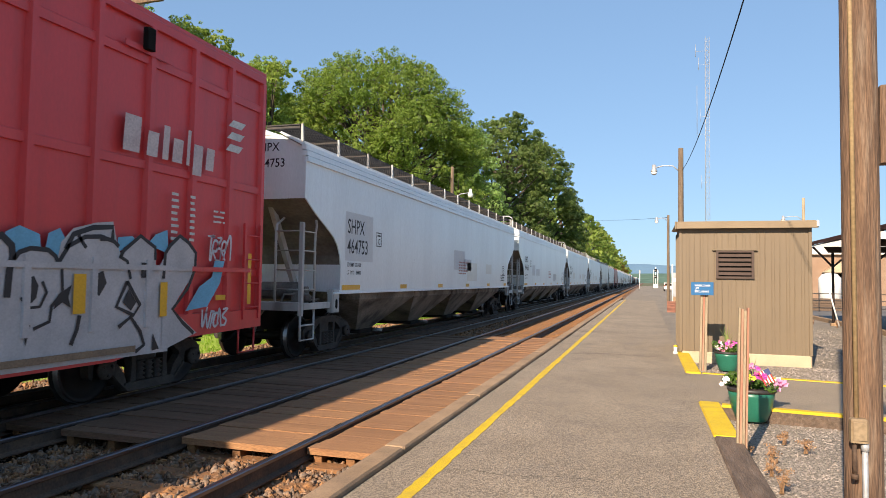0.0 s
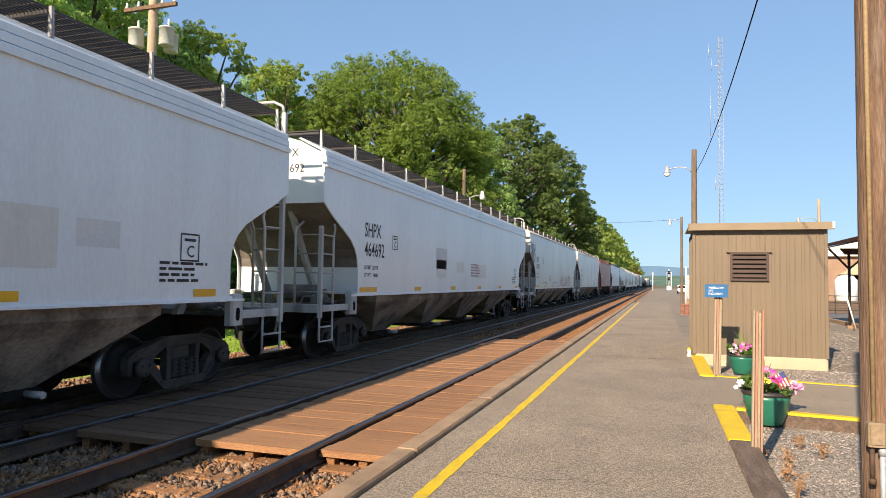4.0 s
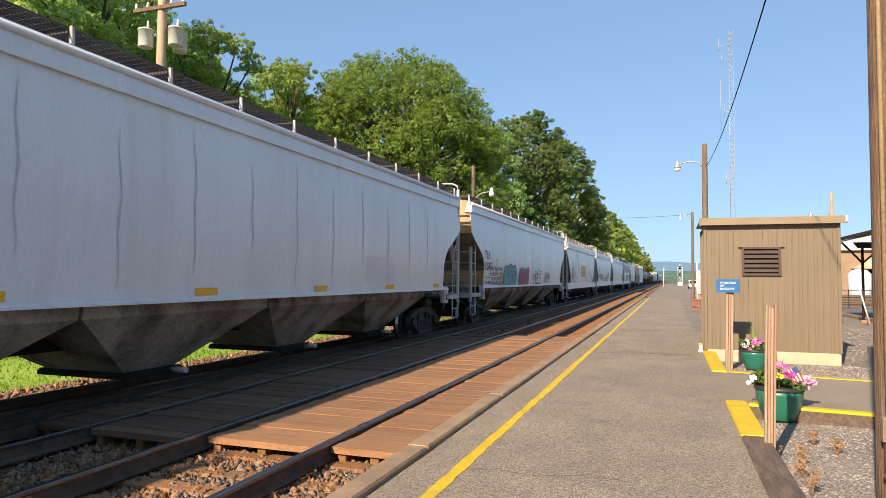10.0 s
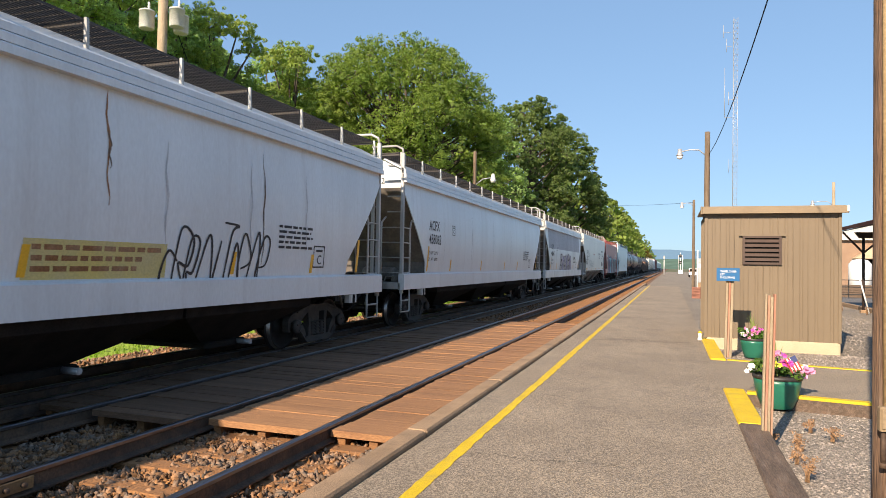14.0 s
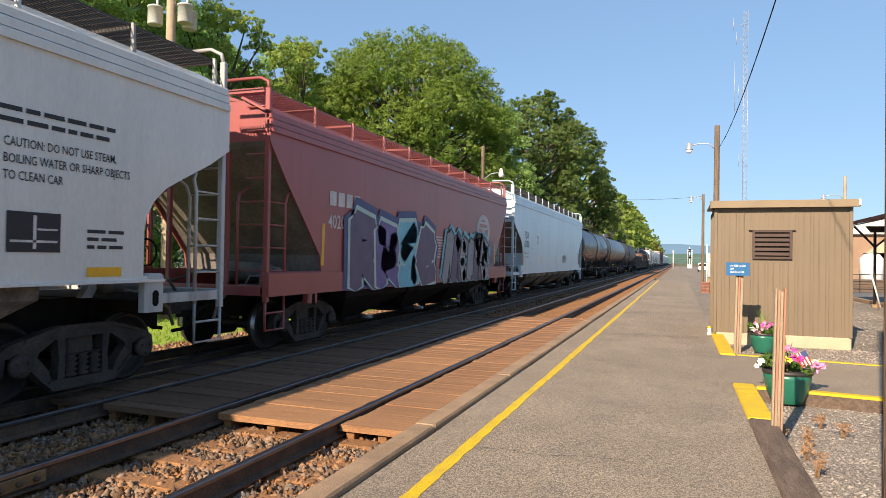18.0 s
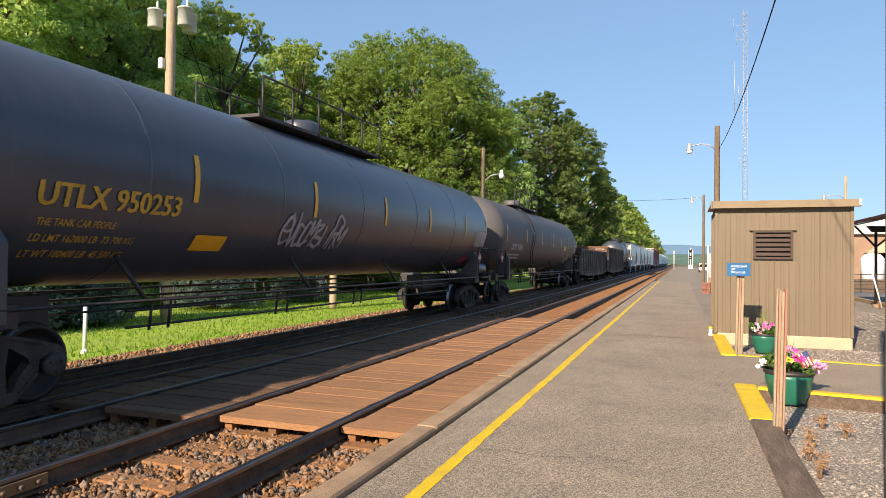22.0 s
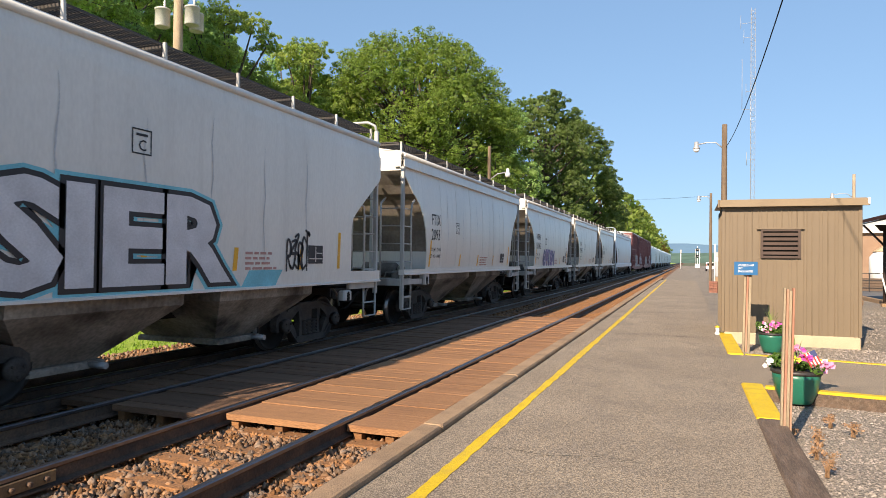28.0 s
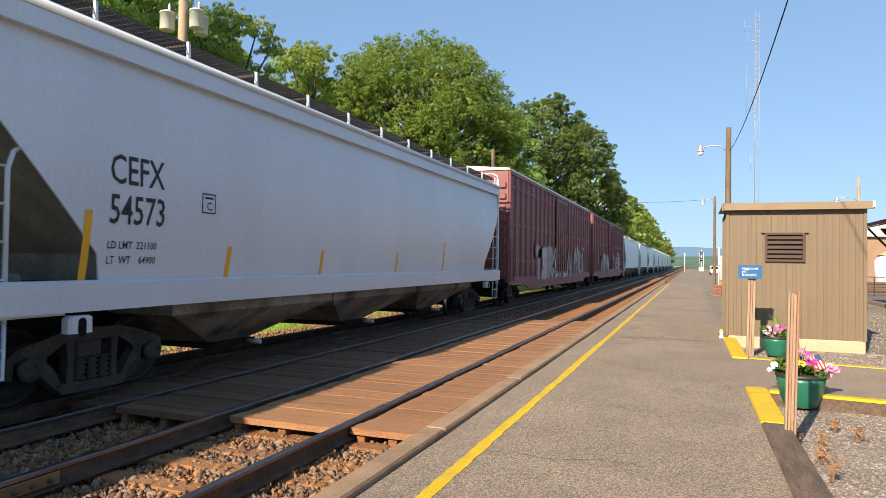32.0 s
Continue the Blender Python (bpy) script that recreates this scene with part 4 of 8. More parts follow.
class Side:
    """Puts flat drawings on a car's side, seen from the platform."""

    def __init__(self, car, surf):
        self.car, self.surf, self.layer = car, surf, 0

    def draw(self, name, pts, faces, material, lift=0.004, label=""):
        m = Mesh()
        m.v = [(self.surf(p[1]) + lift, p[0], p[1]) for p in pts]
        m.f, m.smooth = list(faces), [False] * len(faces)
        return part(name, m, material, self.car, label)

    def text(self, word, y, z, size, material, squash=1.0, lift=0.006, name="lettering"):
        v, f = GLYPHS[word]
        return self.draw(name, [(y + p[0] * size * squash, z + p[1] * size) for p in v], f, material, lift)

    def bar(self, y0, y1, z0, z1, material, name="marking", lift=0.005, lean=0.0, label=""):
        n = 4
        pts = [(y + lean * k / n, z0 + (z1 - z0) * k / n) for k in range(n + 1) for y in (y0, y1)]
        return self.draw(name, pts, [(2 * k, 2 * k + 1, 2 * k + 3, 2 * k + 2) for k in range(n)], material, lift, label)

    def lines(self, y, z, w, rows, material, h=0.035, gap=0.035, seed=0):
        """Small print that cannot be read, as bars."""
        rnd = random.Random(seed + int(y * 7))
        pts, faces = [], []
        for k in range(rows):
            a, zz = y, z - k * (h + gap)
            end = y + w * rnd.uniform(0.7, 1.0)
            while a < end:
                b = min(end, a + rnd.uniform(0.1, 0.28))
                n = len(pts)
                pts += [(a, zz), (b, zz), (b, zz + h), (a, zz + h)]
                faces.append((n, n + 1, n + 2, n + 3))
                a = b + 0.04
        return self.draw("small_print", pts, faces, material, 0.006)

    def plate(self, y, z, s, ink):
        """A square stencil frame with bars and a letter."""
        t = s * 0.06
        pts, faces = [], []
        for a, b, c, d in ((0, s, 0, t), (0, s, s - t, s), (0, t, t, s - t), (s - t, s, t, s - t), (s * 0.2, s * 0.8, s * 0.72, s * 0.82)):
            n = len(pts)
            pts += [(y + a, z + c), (y + b, z + c), (y + b, z + d), (y + a, z + d)]
            faces.append((n, n + 1, n + 2, n + 3))
        self.draw("stencil_frame", pts, faces, ink, 0.006)
        self.text("C", y + s * 0.32, z + s * 0.16, s * 0.6, ink)

    def notice(self, y, z, w=0.5, h=0.33):
        """A black notice panel, ruled in white."""
        self.bar(y, y + w, z, z + h, M_inkdark, "notice", 0.010)
        for a, b, c, d in ((0.47, 0.53, 0.08, 0.92), (0.06, 0.94, 0.24, 0.30), (0.55, 0.94, 0.55, 0.60)):
            self.bar(y + w * a, y + w * b, z + h * c, z + h * d, M_inkwhite, "notice_line", 0.013)

    def ribbon(self, line, r, material, lift, name):
        """A band of even width along a line."""
        pts, last = [], len(line) - 1
        for i, (a, b) in enumerate(line):
            (p0, p1), (q0, q1) = line[max(0, i - 1)], line[min(last, i + 1)]
            ln = math.hypot(q0 - p0, q1 - p1) or 1
            px, pz = -(q1 - p1) / ln * r, (q0 - p0) / ln * r
            pts += [(a - px, b - pz), (a + px, b + pz)]
        return self.draw(name, pts, [(2 * i, 2 * i + 2, 2 * i + 3, 2 * i + 1) for i in range(last)], material, lift)

    def domes(self, y, z, w, h, n, fill, edge, seed=0, r=0.03, lift=0.012, haze=None):
        """A block mural: a row of swelling filled letters with dark outlines and inner strokes."""
        rnd = random.Random(seed * 11 + 2)
        cell = w / n
        for k in range(n):
            c, hw, hh = y + cell * (k + 0.5), cell * rnd.uniform(0.52, 0.60), h * rnd.uniform(0.84, 1.0)
            lean = rnd.uniform(-0.08, 0.12) * h
            line = [(c - hw * 0.92, z), (c - hw, z + hh * 0.4), (c - hw, z + hh * 0.62)]
            line += [(c - hw * math.cos(t) + lean * 0.8, z + hh * 0.62 + hh * 0.38 * math.sin(t)) for t in [math.pi * i / 10 for i in range(1, 10)]]
            line += [(c + hw, z + hh * 0.62), (c + hw, z + hh * 0.4), (c + hw * 0.92, z)]
            up = lift + 0.003 * k
            if haze:
                self.draw("sprayed_glow", [(a + (a - c) * 0.12, b + (0.16 if b > z + 0.1 else 0)) for a, b in line], [tuple(range(len(line)))], haze, lift - 0.004 + 0.0004 * k)
            # fill in rows, so that it follows the sheet
            m = len(line) // 2
            pts = [p for i in range(m) for p in (line[i], line[-1 - i])] + [line[m]]
            self.draw("sprayed_letter", pts, [(2 * i, 2 * i + 1, 2 * i + 3, 2 * i + 2) for i in range(m - 1)] + [(2 * m - 2, 2 * m - 1, 2 * m)], fill[k % len(fill)], up)
            self.ribbon(line, r, edge, up + 0.001, "sprayed_rim")
            form = rnd.choice(FORMS)
            self.ribbon([(c + hw * 1.1 * (a - 0.5), z + hh * (0.12 + 0.62 * b)) for a, b in form], r * 0.8, edge, up + 0.0015, "sprayed_stroke")
            e0, e1 = c + rnd.uniform(-0.4, 0.4) * hw, z + hh * rnd.uniform(0.35, 0.6)
            self.draw("sprayed_counter", [(e0 + hw * 0.16 * math.cos(t), e1 + hh * 0.12 * math.sin(t)) for t in [i * math.pi / 4 for i in range(8)]], [tuple(range(8))], edge, up + 0.002)

    def bubble(self, word, y, z, w, h, fill, edge, glow, lift=0.010):
        """Fat sprayed letters with a heavy rim and a coloured halo."""
        base = FAT[word][2][0]
        x0, x1, y0, y1 = base[:, 0].min(), base[:, 0].max(), base[:, 1].min(), base[:, 1].max()
        for (v, f), material, up, name in zip(FAT[word], (glow, edge, fill), (0.0, 0.004, 0.008), ("sprayed_glow", "sprayed_rim", "sprayed_letter")):
            self.draw(name, [(y + (p[0] - x0) / (x1 - x0) * w, z + (p[1] - y0) / (y1 - y0) * h) for p in v], f, material, lift + up)

    def scrawl(self, y, z, w, h, material, n=5, r=0.02, seed=0):
        """A sprayed tag: one looping ribbon a letter."""
        rnd = random.Random(seed * 13 + 5)
        pts, faces = [], []
        n = max(3, int(n * 1.7))
        for k in range(n):
            form = rnd.choice(FORMS)
            sk, up, wide = rnd.uniform(0.0, 0.5), rnd.uniform(0.8, 1.25), rnd.uniform(1.2, 2.0)
            knots = [(y + w * (k + wide * (a + sk * (b - 0.5)) + rnd.uniform(-0.08, 0.08)) / n, z + h * up * (b + rnd.uniform(-0.07, 0.07))) for a, b in form]
            knots = [knots[0]] + knots + [knots[-1]]
            line = []
            for p0, p1, p2, p3 in zip(knots, knots[1:], knots[2:], knots[3:]):
                for i in range(5):
                    u = i / 5
                    line.append(tuple(0.5 * (2 * b + (c - a) * u + (2 * a - 5 * b + 4 * c - d) * u * u + (3 * b - a - 3 * c + d) * u ** 3) for a, b, c, d in zip(p0, p1, p2, p3)))
            line.append(knots[-1])
            base, last = len(pts), len(line) - 1
            for i, (a, b) in enumerate(line):
                (p0, p1), (q0, q1) = line[max(0, i - 1)], line[min(last, i + 1)]
                ln = math.hypot(q0 - p0, q1 - p1) or 1
                q = r * (0.75 + 0.45 * math.sin(3.1 * i / last))
                px, pz = -(q1 - p1) / ln * q, (q0 - p0) / ln * q
                pts += [(a - px, b - pz), (a + px, b + pz)]
                if i:
                    k0 = base + 2 * i
                    faces.append((k0 - 2, k0, k0 + 1, k0 - 1))
        return self.draw("sprayed_tag", pts, faces, material, 0.008)

    def specks(self, y0, y1, z0, z1, n, material, seed=0, name="corrosion_specks"):
        """Small spots of corrosion, thicker towards the lower edge."""
        rnd = random.Random(seed + 77)
        pts, faces = [], []
        for _ in range(n):
            y, z, a = rnd.triangular(y0, y1, (y0 + y1) / 2), z0 + (z1 - z0) * rnd.random() ** 1.6, rnd.uniform(0.004, 0.015)
            k = len(pts)
            pts += [(y + a * rnd.uniform(0.5, 1.2) * math.cos(t), z + a * rnd.uniform(0.5, 1.2) * math.sin(t)) for t in (0.2, 1.3, 2.6, 3.9, 5.2)]
            faces.append((k, k + 1, k + 2, k + 3, k + 4))
        self.draw(name, pts, faces, material, 0.005)["kind"] = "stuff"

    def run(self, y, z0, z1, w, material, seed=0):
        """A thin crooked run of rust or soot down the side."""
        rnd = random.Random(seed + 5)
        n = 14
        mid = [(y + 0.02 * math.sin(k * 0.9 + seed) + rnd.uniform(-0.008, 0.008), z1 + (z0 - z1) * k / n) for k in range(n + 1)]
        wid = [w * (0.15 + 0.85 * math.sin(math.pi * (k + 0.4) / (n + 1))) * rnd.uniform(0.5, 1.1) for k in range(n + 1)]
        pts = [(p[0] + d * q, p[1]) for p, q in zip(mid, wid) for d in (-1, 1)]
        self.draw("rust_run", pts, [(2 * k, 2 * k + 2, 2 * k + 3, 2 * k + 1) for k in range(n)], material, 0.005)

    def piece(self, y, z, w, h, fills, edge, n=4, seed=0, cloud=None, fat=0.30, lift=0.010):
        """A sprayed mural: fat letter strokes with a rim, over a coloured cloud."""
        rnd = random.Random(seed * 7 + 1)
        def stroke(line, r, material, lf, name):
            pts, faces = [], []
            for (a, b), (c, d) in zip(line, line[1:]):
                ln = math.hypot(c - a, d - b) or 1
                px, pz, ex, ez = -(d - b) / ln * r, (c - a) / ln * r, (c - a) / ln * r * 0.6, (d - b) / ln * r * 0.6
                s = len(pts)
                pts += [(a - px - ex * 0.3, b - pz - ez * 0.3), (c - px + ex * 0.3, d - pz + ez * 0.3), (c + ex, d + ez), (c + px + ex * 0.3, d + pz + ez * 0.3), (a + px - ex * 0.3, b + pz - ez * 0.3), (a - ex, b - ez)]
                faces.append(tuple(range(s, s + 6)))
            self.draw(name, [(p, max(q, z - 0.05)) for p, q in pts], faces, material, lf)
        cell = w / n
        letters = []
        for k in range(n):
            f = rnd.choice(FORMS)
            sk = rnd.uniform(-0.12, 0.18)
            up = rnd.uniform(0.86, 1.04)
            letters.append([(y + cell * (k - 0.04 + 1.08 * (a + sk * (b - 0.5))), z + h * (0.06 + up * 0.86 * b)) for a, b in f])
        r = min(cell * fat * 0.62, h * 0.17)
        if cloud:
            for k, line in enumerate(letters):
                stroke(line, r * 1.95, cloud, lift - 0.005 + 0.0003 * k, "sprayed_glow")
        for k, line in enumerate(letters):
            stroke(line, r * 1.35, edge, lift + 0.0022 * k, "sprayed_rim")
            stroke(line, r, fills[k % len(fills)], lift + 0.0022 * k + 0.001, "sprayed_letter")


# shared running gear
def frame_shape():
    """Cast side frame: arched top, bearing jaws, two windows and a spring opening."""
    m = Mesh()
    x0, x1 = -0.065, 0.065
    top = [(-1.12, 0.50), (-1.10, 0.60), (-1.0, 0.68), (-0.82, 0.73), (-0.55, 0.80), (-0.36, 0.845), (0.36, 0.845), (0.55, 0.80), (0.82, 0.73), (1.0, 0.68), (1.10, 0.60), (1.12, 0.50),
           (1.10, 0.36), (1.04, 0.34), (1.02, 0.54), (0.76, 0.54), (0.74, 0.34), (0.67, 0.38), (0.62, 0.56), (0.40, 0.70), (-0.40, 0.70), (-0.62, 0.56), (-0.67, 0.38), (-0.74, 0.34), (-0.76, 0.54), (-1.02, 0.54), (-1.04, 0.34), (-1.10, 0.36)]
    m.prism(top[::-1], "x", x0, x1)
    m.prism([(-0.44, 0.10), (0.44, 0.10), (0.50, 0.16), (0.48, 0.22), (-0.48, 0.22), (-0.50, 0.16)], "x", x0 - 0.03, x1 + 0.03)
    for s in (-1, 1):
        for p in ([(0.40 * s, 0.12), (0.50 * s, 0.15), (0.74 * s, 0.36), (0.70 * s, 0.50), (0.62 * s, 0.50), (0.50 * s, 0.36)],
                  [(0.27 * s, 0.21), (0.37 * s, 0.21), (0.35 * s, 0.46), (0.38 * s, 0.71), (0.27 * s, 0.71)]):
            m.prism(p if s < 0 else p[::-1], "x", x0, x1)
        # raised lip along the diagonal
        p = [(0.46 * s, 0.15), (0.50 * s, 0.15), (0.73 * s, 0.37), (0.71 * s, 0.40)]
        m.prism(p if s < 0 else p[::-1], "x", x1, x1 + 0.025)
    m.prism([(0.80, 0.735), (0.55, 0.805), (0.36, 0.85), (-0.36, 0.85), (-0.55, 0.805), (-0.80, 0.735), (-0.80, 0.70), (-0.36, 0.81), (0.36, 0.81), (0.80, 0.70)], "x", x1, x1 + 0.025)
    return m


G_frame = frame_shape().data("side_frame", M_truck)
cap = Mesh().turned([(0.115, -0.10), (0.115, 0.02), (0.135, 0.03), (0.135, 0.075), (0.10, 0.095), (0.05, 0.10)], 16, axis="x")
for k in range(3):
    cap.turned([(0.02, 0.08), (0.02, 0.115), (0.012, 0.12)], 6, (0, 0.075 * math.cos(2.1 * k + 0.5), 0.075 * math.sin(2.1 * k + 0.5)), "x", False)
G_cap = cap.data("bearing_cap", M_truck)
springs = Mesh()
for dy in (-0.17, 0, 0.17):
    springs.turned([(0.092 if k % 2 else 0.05, 0.22 + 0.031 * k) for k in range(10)], 10, (0.02, dy, 0))
G_spring = springs.data("springs", M_truck)
wheel = Mesh()
for s in (-1, 1):
    f = s * 0.7175
    wheel.turned([(0.10, f - s * 0.06), (0.16, f - s * 0.05), (0.34, f - s * 0.035), (0.40, f - s * 0.03), (0.485, f - s * 0.015), (0.485, f + s * 0.012), (0.457, f + s * 0.03), (0.452, f + s * 0.11), (0.40, f + s * 0.115), (0.385, f + s * 0.06), (0.18, f + s * 0.03), (0.15, f + s * 0.10), (0.10, f + s * 0.11)][:: s], 28, axis="x")
wheel.rod((-1.02, 0, 0), (1.02, 0, 0), 0.075, 10)
G_wheel = wheel.data("wheelset", M_wheel)
G_wheel.materials.append(M_tread)
for p in G_wheel.polygons:
    c = p.center
    if abs(math.hypot(c.y, c.z) - 0.452) < 0.012:
        p.material_index = 1
G_bolster = Mesh().box(-1.02, 1.02, -0.2, 0.2, 0.5, 0.72, 0.03).data("bolster", M_truck)
coup = Mesh().box(-0.09, 0.09, -0.72, 0.5, 0.78, 0.96, 0.02).box(-0.17, 0.17, -0.72, -0.5, 0.74, 1.0, 0.05)
G_coupler = coup.data("coupler", M_truck)
G_beam = Mesh().box(-0.72, 0.72, -0.05, 0.05, 0.30, 0.40, 0.01).rod((-0.68, 0.0, 0.36), (0.0, 0.24, 0.36), 0.03, 6).rod((0.68, 0.0, 0.36), (0.0, 0.24, 0.36), 0.03, 6).data("brake_beam", M_under)
G_hose = Mesh().tube([(0.36, 0.05, 0.86), (0.36, -0.18, 0.80), (0.34, -0.36, 0.62), (0.30, -0.52, 0.50), (0.22, -0.66, 0.48)], 0.03, 7).data("air_hose", M_under)
G_draft = Mesh().box(-0.42, 0.42, 0.12, 1.35, 0.62, 1.05, 0.02).data("draft_sill", M_under)
WHEELS = []


def gear(car, length, inset, rear=None):
    """Two trucks with frames, springs and wheelsets; couplers."""
    for y in (inset, length - (rear or inset)):
        t = part("truck", G_bolster, M_truck, car, "sooty cast steel truck", pose(0, y, 0))
        for s in (-1, 1):
            part("side_frame", G_frame, M_truck, t, at=pose(s * 1.02, 0, 0))
            part("spring_nest", G_spring, M_truck, t, at=pose(s * 1.02, 0, 0))
            for dy in (-0.889, 0.889):
                part("bearing_cap", G_cap, M_truck, t, at=pose(s * 1.095, dy, 0.457) @ (Matrix.Rotation(math.pi, 4, "Z") if s < 0 else Matrix()))
        for dy, turn in ((-0.40, 180), (0.40, 0)):
            part("brake_beam", G_beam, M_under, t, at=pose(0, dy, 0, 0, 0, turn + 180))
        for dy in (-0.889, 0.889):
            WHEELS.append((part("wheelset", G_wheel, M_wheel, t, at=pose(0, dy, 0.457)), dy))
    part("coupler", G_coupler, M_truck, car)
    for m, kind in ((G_hose, "air_hose"), (G_draft, "draft_sill")):
        part(kind, m, M_under, car)
        part(kind, m, M_under, car, at=pose(0, length, 0, 0, 0, 180))
    part("coupler", G_coupler, M_truck, car, at=pose(0, length, 0, 0, 0, 180))


LADDERS = {}


def ladder(car, x, y, z0, z1, along, width, material, rungs=5, name="ladder"):
    dx, dy = (0, width) if along == "y" else (width, 0)
    key = (round(z1 - z0, 3), along, width, material.name)
    if key not in LADDERS:
        LADDERS[key] = (Mesh().box(-0.022, 0.022, -0.022, 0.022, 0, z1 - z0).data("stile", material), Mesh().rod((0, 0, 0), (dx, dy, 0), 0.014, 6).data("rung", material))
    stile, rung = LADDERS[key]
    ob = part(name, stile, material, car, at=pose(x, y, z0))
    part("stile", stile, material, ob, at=pose(dx, dy, 0))
    for k in range(rungs):
        part("rung", rung, material, ob, at=pose(0, 0, (z1 - z0) * (k + 0.5) / rungs))
    return ob


EDGES = {  # side sheet's end, as (height, set-back)
    "angled": ((1.40, 1.64), (2.0, 1.64), (2.2, 1.60), (2.4, 1.48), (2.58, 1.28), (2.72, 1.02), (2.84, 0.78), (3.02, 0.42), (3.28, 0.0)),
    "arch": ((1.40, 1.55), (1.9, 1.53), (2.45, 1.42), (2.85, 1.22), (3.1, 1.0), (3.28, 0.74), (3.34, 0.62), (3.55, 0.40), (3.86, 0.0)),
    "low": ((1.30, 1.32), (2.35, 1.31), (2.52, 1.24), (2.66, 1.08), (3.0, 0.62), (3.4, 0.06), (3.5, 0.0)),
    "notch": ((1.42, 1.72), (1.75, 1.66), (2.3, 1.16), (3.0, 0.52), (3.55, 0.06), (3.65, 0.0))}


def hopper(label, length, body, end=None, bay=None, top=4.62, style="angled", bays=4, chord="ribbed", grate=None, seams=0, sill=None, foot=None, bulge=0.0, tall=None, group="covered hopper cars"):
    """A covered hopper car, its leading end at y = 0; foot is the underside of its side sill."""
    car = thing("hopper_car", label, "hopper car", group)
    end, sill = end or body, sill or (P_trim if body not in (P_brown, P_blue, P_new) else body)
    W, edge, L = 1.58, EDGES[style], length
    foot = foot or {"angled": 1.36, "arch": 1.31, "low": 1.20, "notch": 1.04}[style]
    tall = style != "angled" if tall is None else tall
    prof = list(edge) + [(top - 0.5, 0.0)]
    surf = lambda z: W - bulge * ((z - 2.55) / 1.3) ** 2 if z > 1.43 else W - bulge * 0.74
    setback = lambda z: float(np.interp(z, [p[0] for p in prof], [p[1] for p in prof]))
    # tub with sloped ends
    ring = lambda w, y0, z: [(-w, y0, z), (w, y0, z), (w, L - y0, z), (-w, L - y0, z)]
    rings = [ring(surf(z) - 0.03, s + 0.10, z) for z, s in prof] + ([ring(W - 0.10, 0.10, top - 0.12), ring(W - 0.25, 0.10, top)] if chord != "ribbed" else [ring(W - 0.10, 0.10, top - 0.27), ring(W - 0.64, 0.10, top)])
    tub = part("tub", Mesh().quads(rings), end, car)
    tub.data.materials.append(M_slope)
    # end faces that slope downwards take a darker grey-brown
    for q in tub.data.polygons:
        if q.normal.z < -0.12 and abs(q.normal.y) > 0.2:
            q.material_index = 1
    posts = [0.15 + (L - 0.3) * k / int(L / 1.55) for k in range(int(L / 1.55) + 1)]
    hs = sorted({p[0] for p in prof} | {round(1.5 + 0.2 * k, 2) for k in range(int((top - 2.0) / 0.2))} | {top - 0.42 if chord != "ribbed" else top - 0.5})
    for s in (-1, 1):
        lo, hi = lambda a, b: min(s * a, s * b), lambda a, b: max(s * a, s * b)
        # side sheet, flat or gently bellied
        rows = [[(s * surf(z), setback(z), z), (s * surf(z), L - setback(z), z), (s * (surf(z) - 0.026), L - setback(z), z), (s * (surf(z) - 0.026), setback(z), z)][:: s] for z in hs]
        part("side_sheet", Mesh().quads(rows), body, car)
        # eaves
        if chord == "ribbed":
            for k in range(3):
                z = top - 0.58 + 0.118 * k
                w = W + 0.010 - 0.02 * k
                part("eave_rib", Mesh().box(lo(w - 0.09, w + 0.03), hi(w - 0.09, w + 0.03), 0.02, L - 0.02, z, z + 0.108, 0.02), body, car)
            m = Mesh().prism([(s * (W - 0.08), top - 0.26), (s * (W - 0.02), top - 0.235), (s * (W - 0.58), top + 0.045), (s * (W - 0.62), top + 0.02)][:: s], "y", 0.02, L - 0.02)
        else:
            n, m = 8, Mesh()
            arc = [(s * (W - 0.17 + 0.15 * math.cos(a * math.pi / 2 / n)), top - 0.42 + 0.40 * math.sin(a * math.pi / 2 / n)) for a in range(n + 1)]
            m.quads([[(x, y, z) for x, z in arc + [(s * (W - 0.3), top - 0.42)]] for y in (0.02, L - 0.02)], smooth=False)
            m.rod((s * (W - 0.05), 0.02, top - 0.13), (s * (W - 0.05), L - 0.02, top - 0.13), 0.055, 8)
        part("eave", m, body, car)
        y0 = 1.30 if style == "angled" else 0.0
        m = Mesh().prism([(s * (W - 0.14), foot), (s * (W + 0.035), foot), (s * (W + 0.035), foot + 0.03), (s * (W + 0.006), foot + 0.045), (s * (W + 0.006), 1.44), (s * (W - 0.14), 1.44)][:: s] if style != "notch" else
                         [(s * (W - 0.14), foot), (s * (W + 0.02), foot), (s * (W + 0.02), 1.42), (s * (W - 0.02), 1.45), (s * (W - 0.14), 1.45)][:: s], "y", y0, L - y0)
        part("side_sill", m, body, car)
        for k in range(seams):
            y = 1.9 + (L - 3.8) * (k + 0.5) / seams
            part("weld_seam", Mesh().quads([[(s * surf(z), y - 0.02, z), (s * (surf(z) + 0.006), y - 0.012, z), (s * (surf(z) + 0.006), y + 0.012, z), (s * surf(z), y + 0.02, z)][:: s] for z in hs if 1.45 < z < top - 0.43]), body, car)
    # roof, hatches, running boards
    m = Mesh().quads([[(-W + 0.62, y, top - 0.01), (W - 0.62, y, top - 0.01), (0.5, y, top + 0.12), (-0.5, y, top + 0.12)] for y in (0.1, L - 0.1)] if chord == "ribbed" else
                     [[(-W + 0.3, y, top - 0.01), (W - 0.3, y, top - 0.01), (0.5, y, top + 0.12), (-0.5, y, top + 0.12)] for y in (0.1, L - 0.1)])
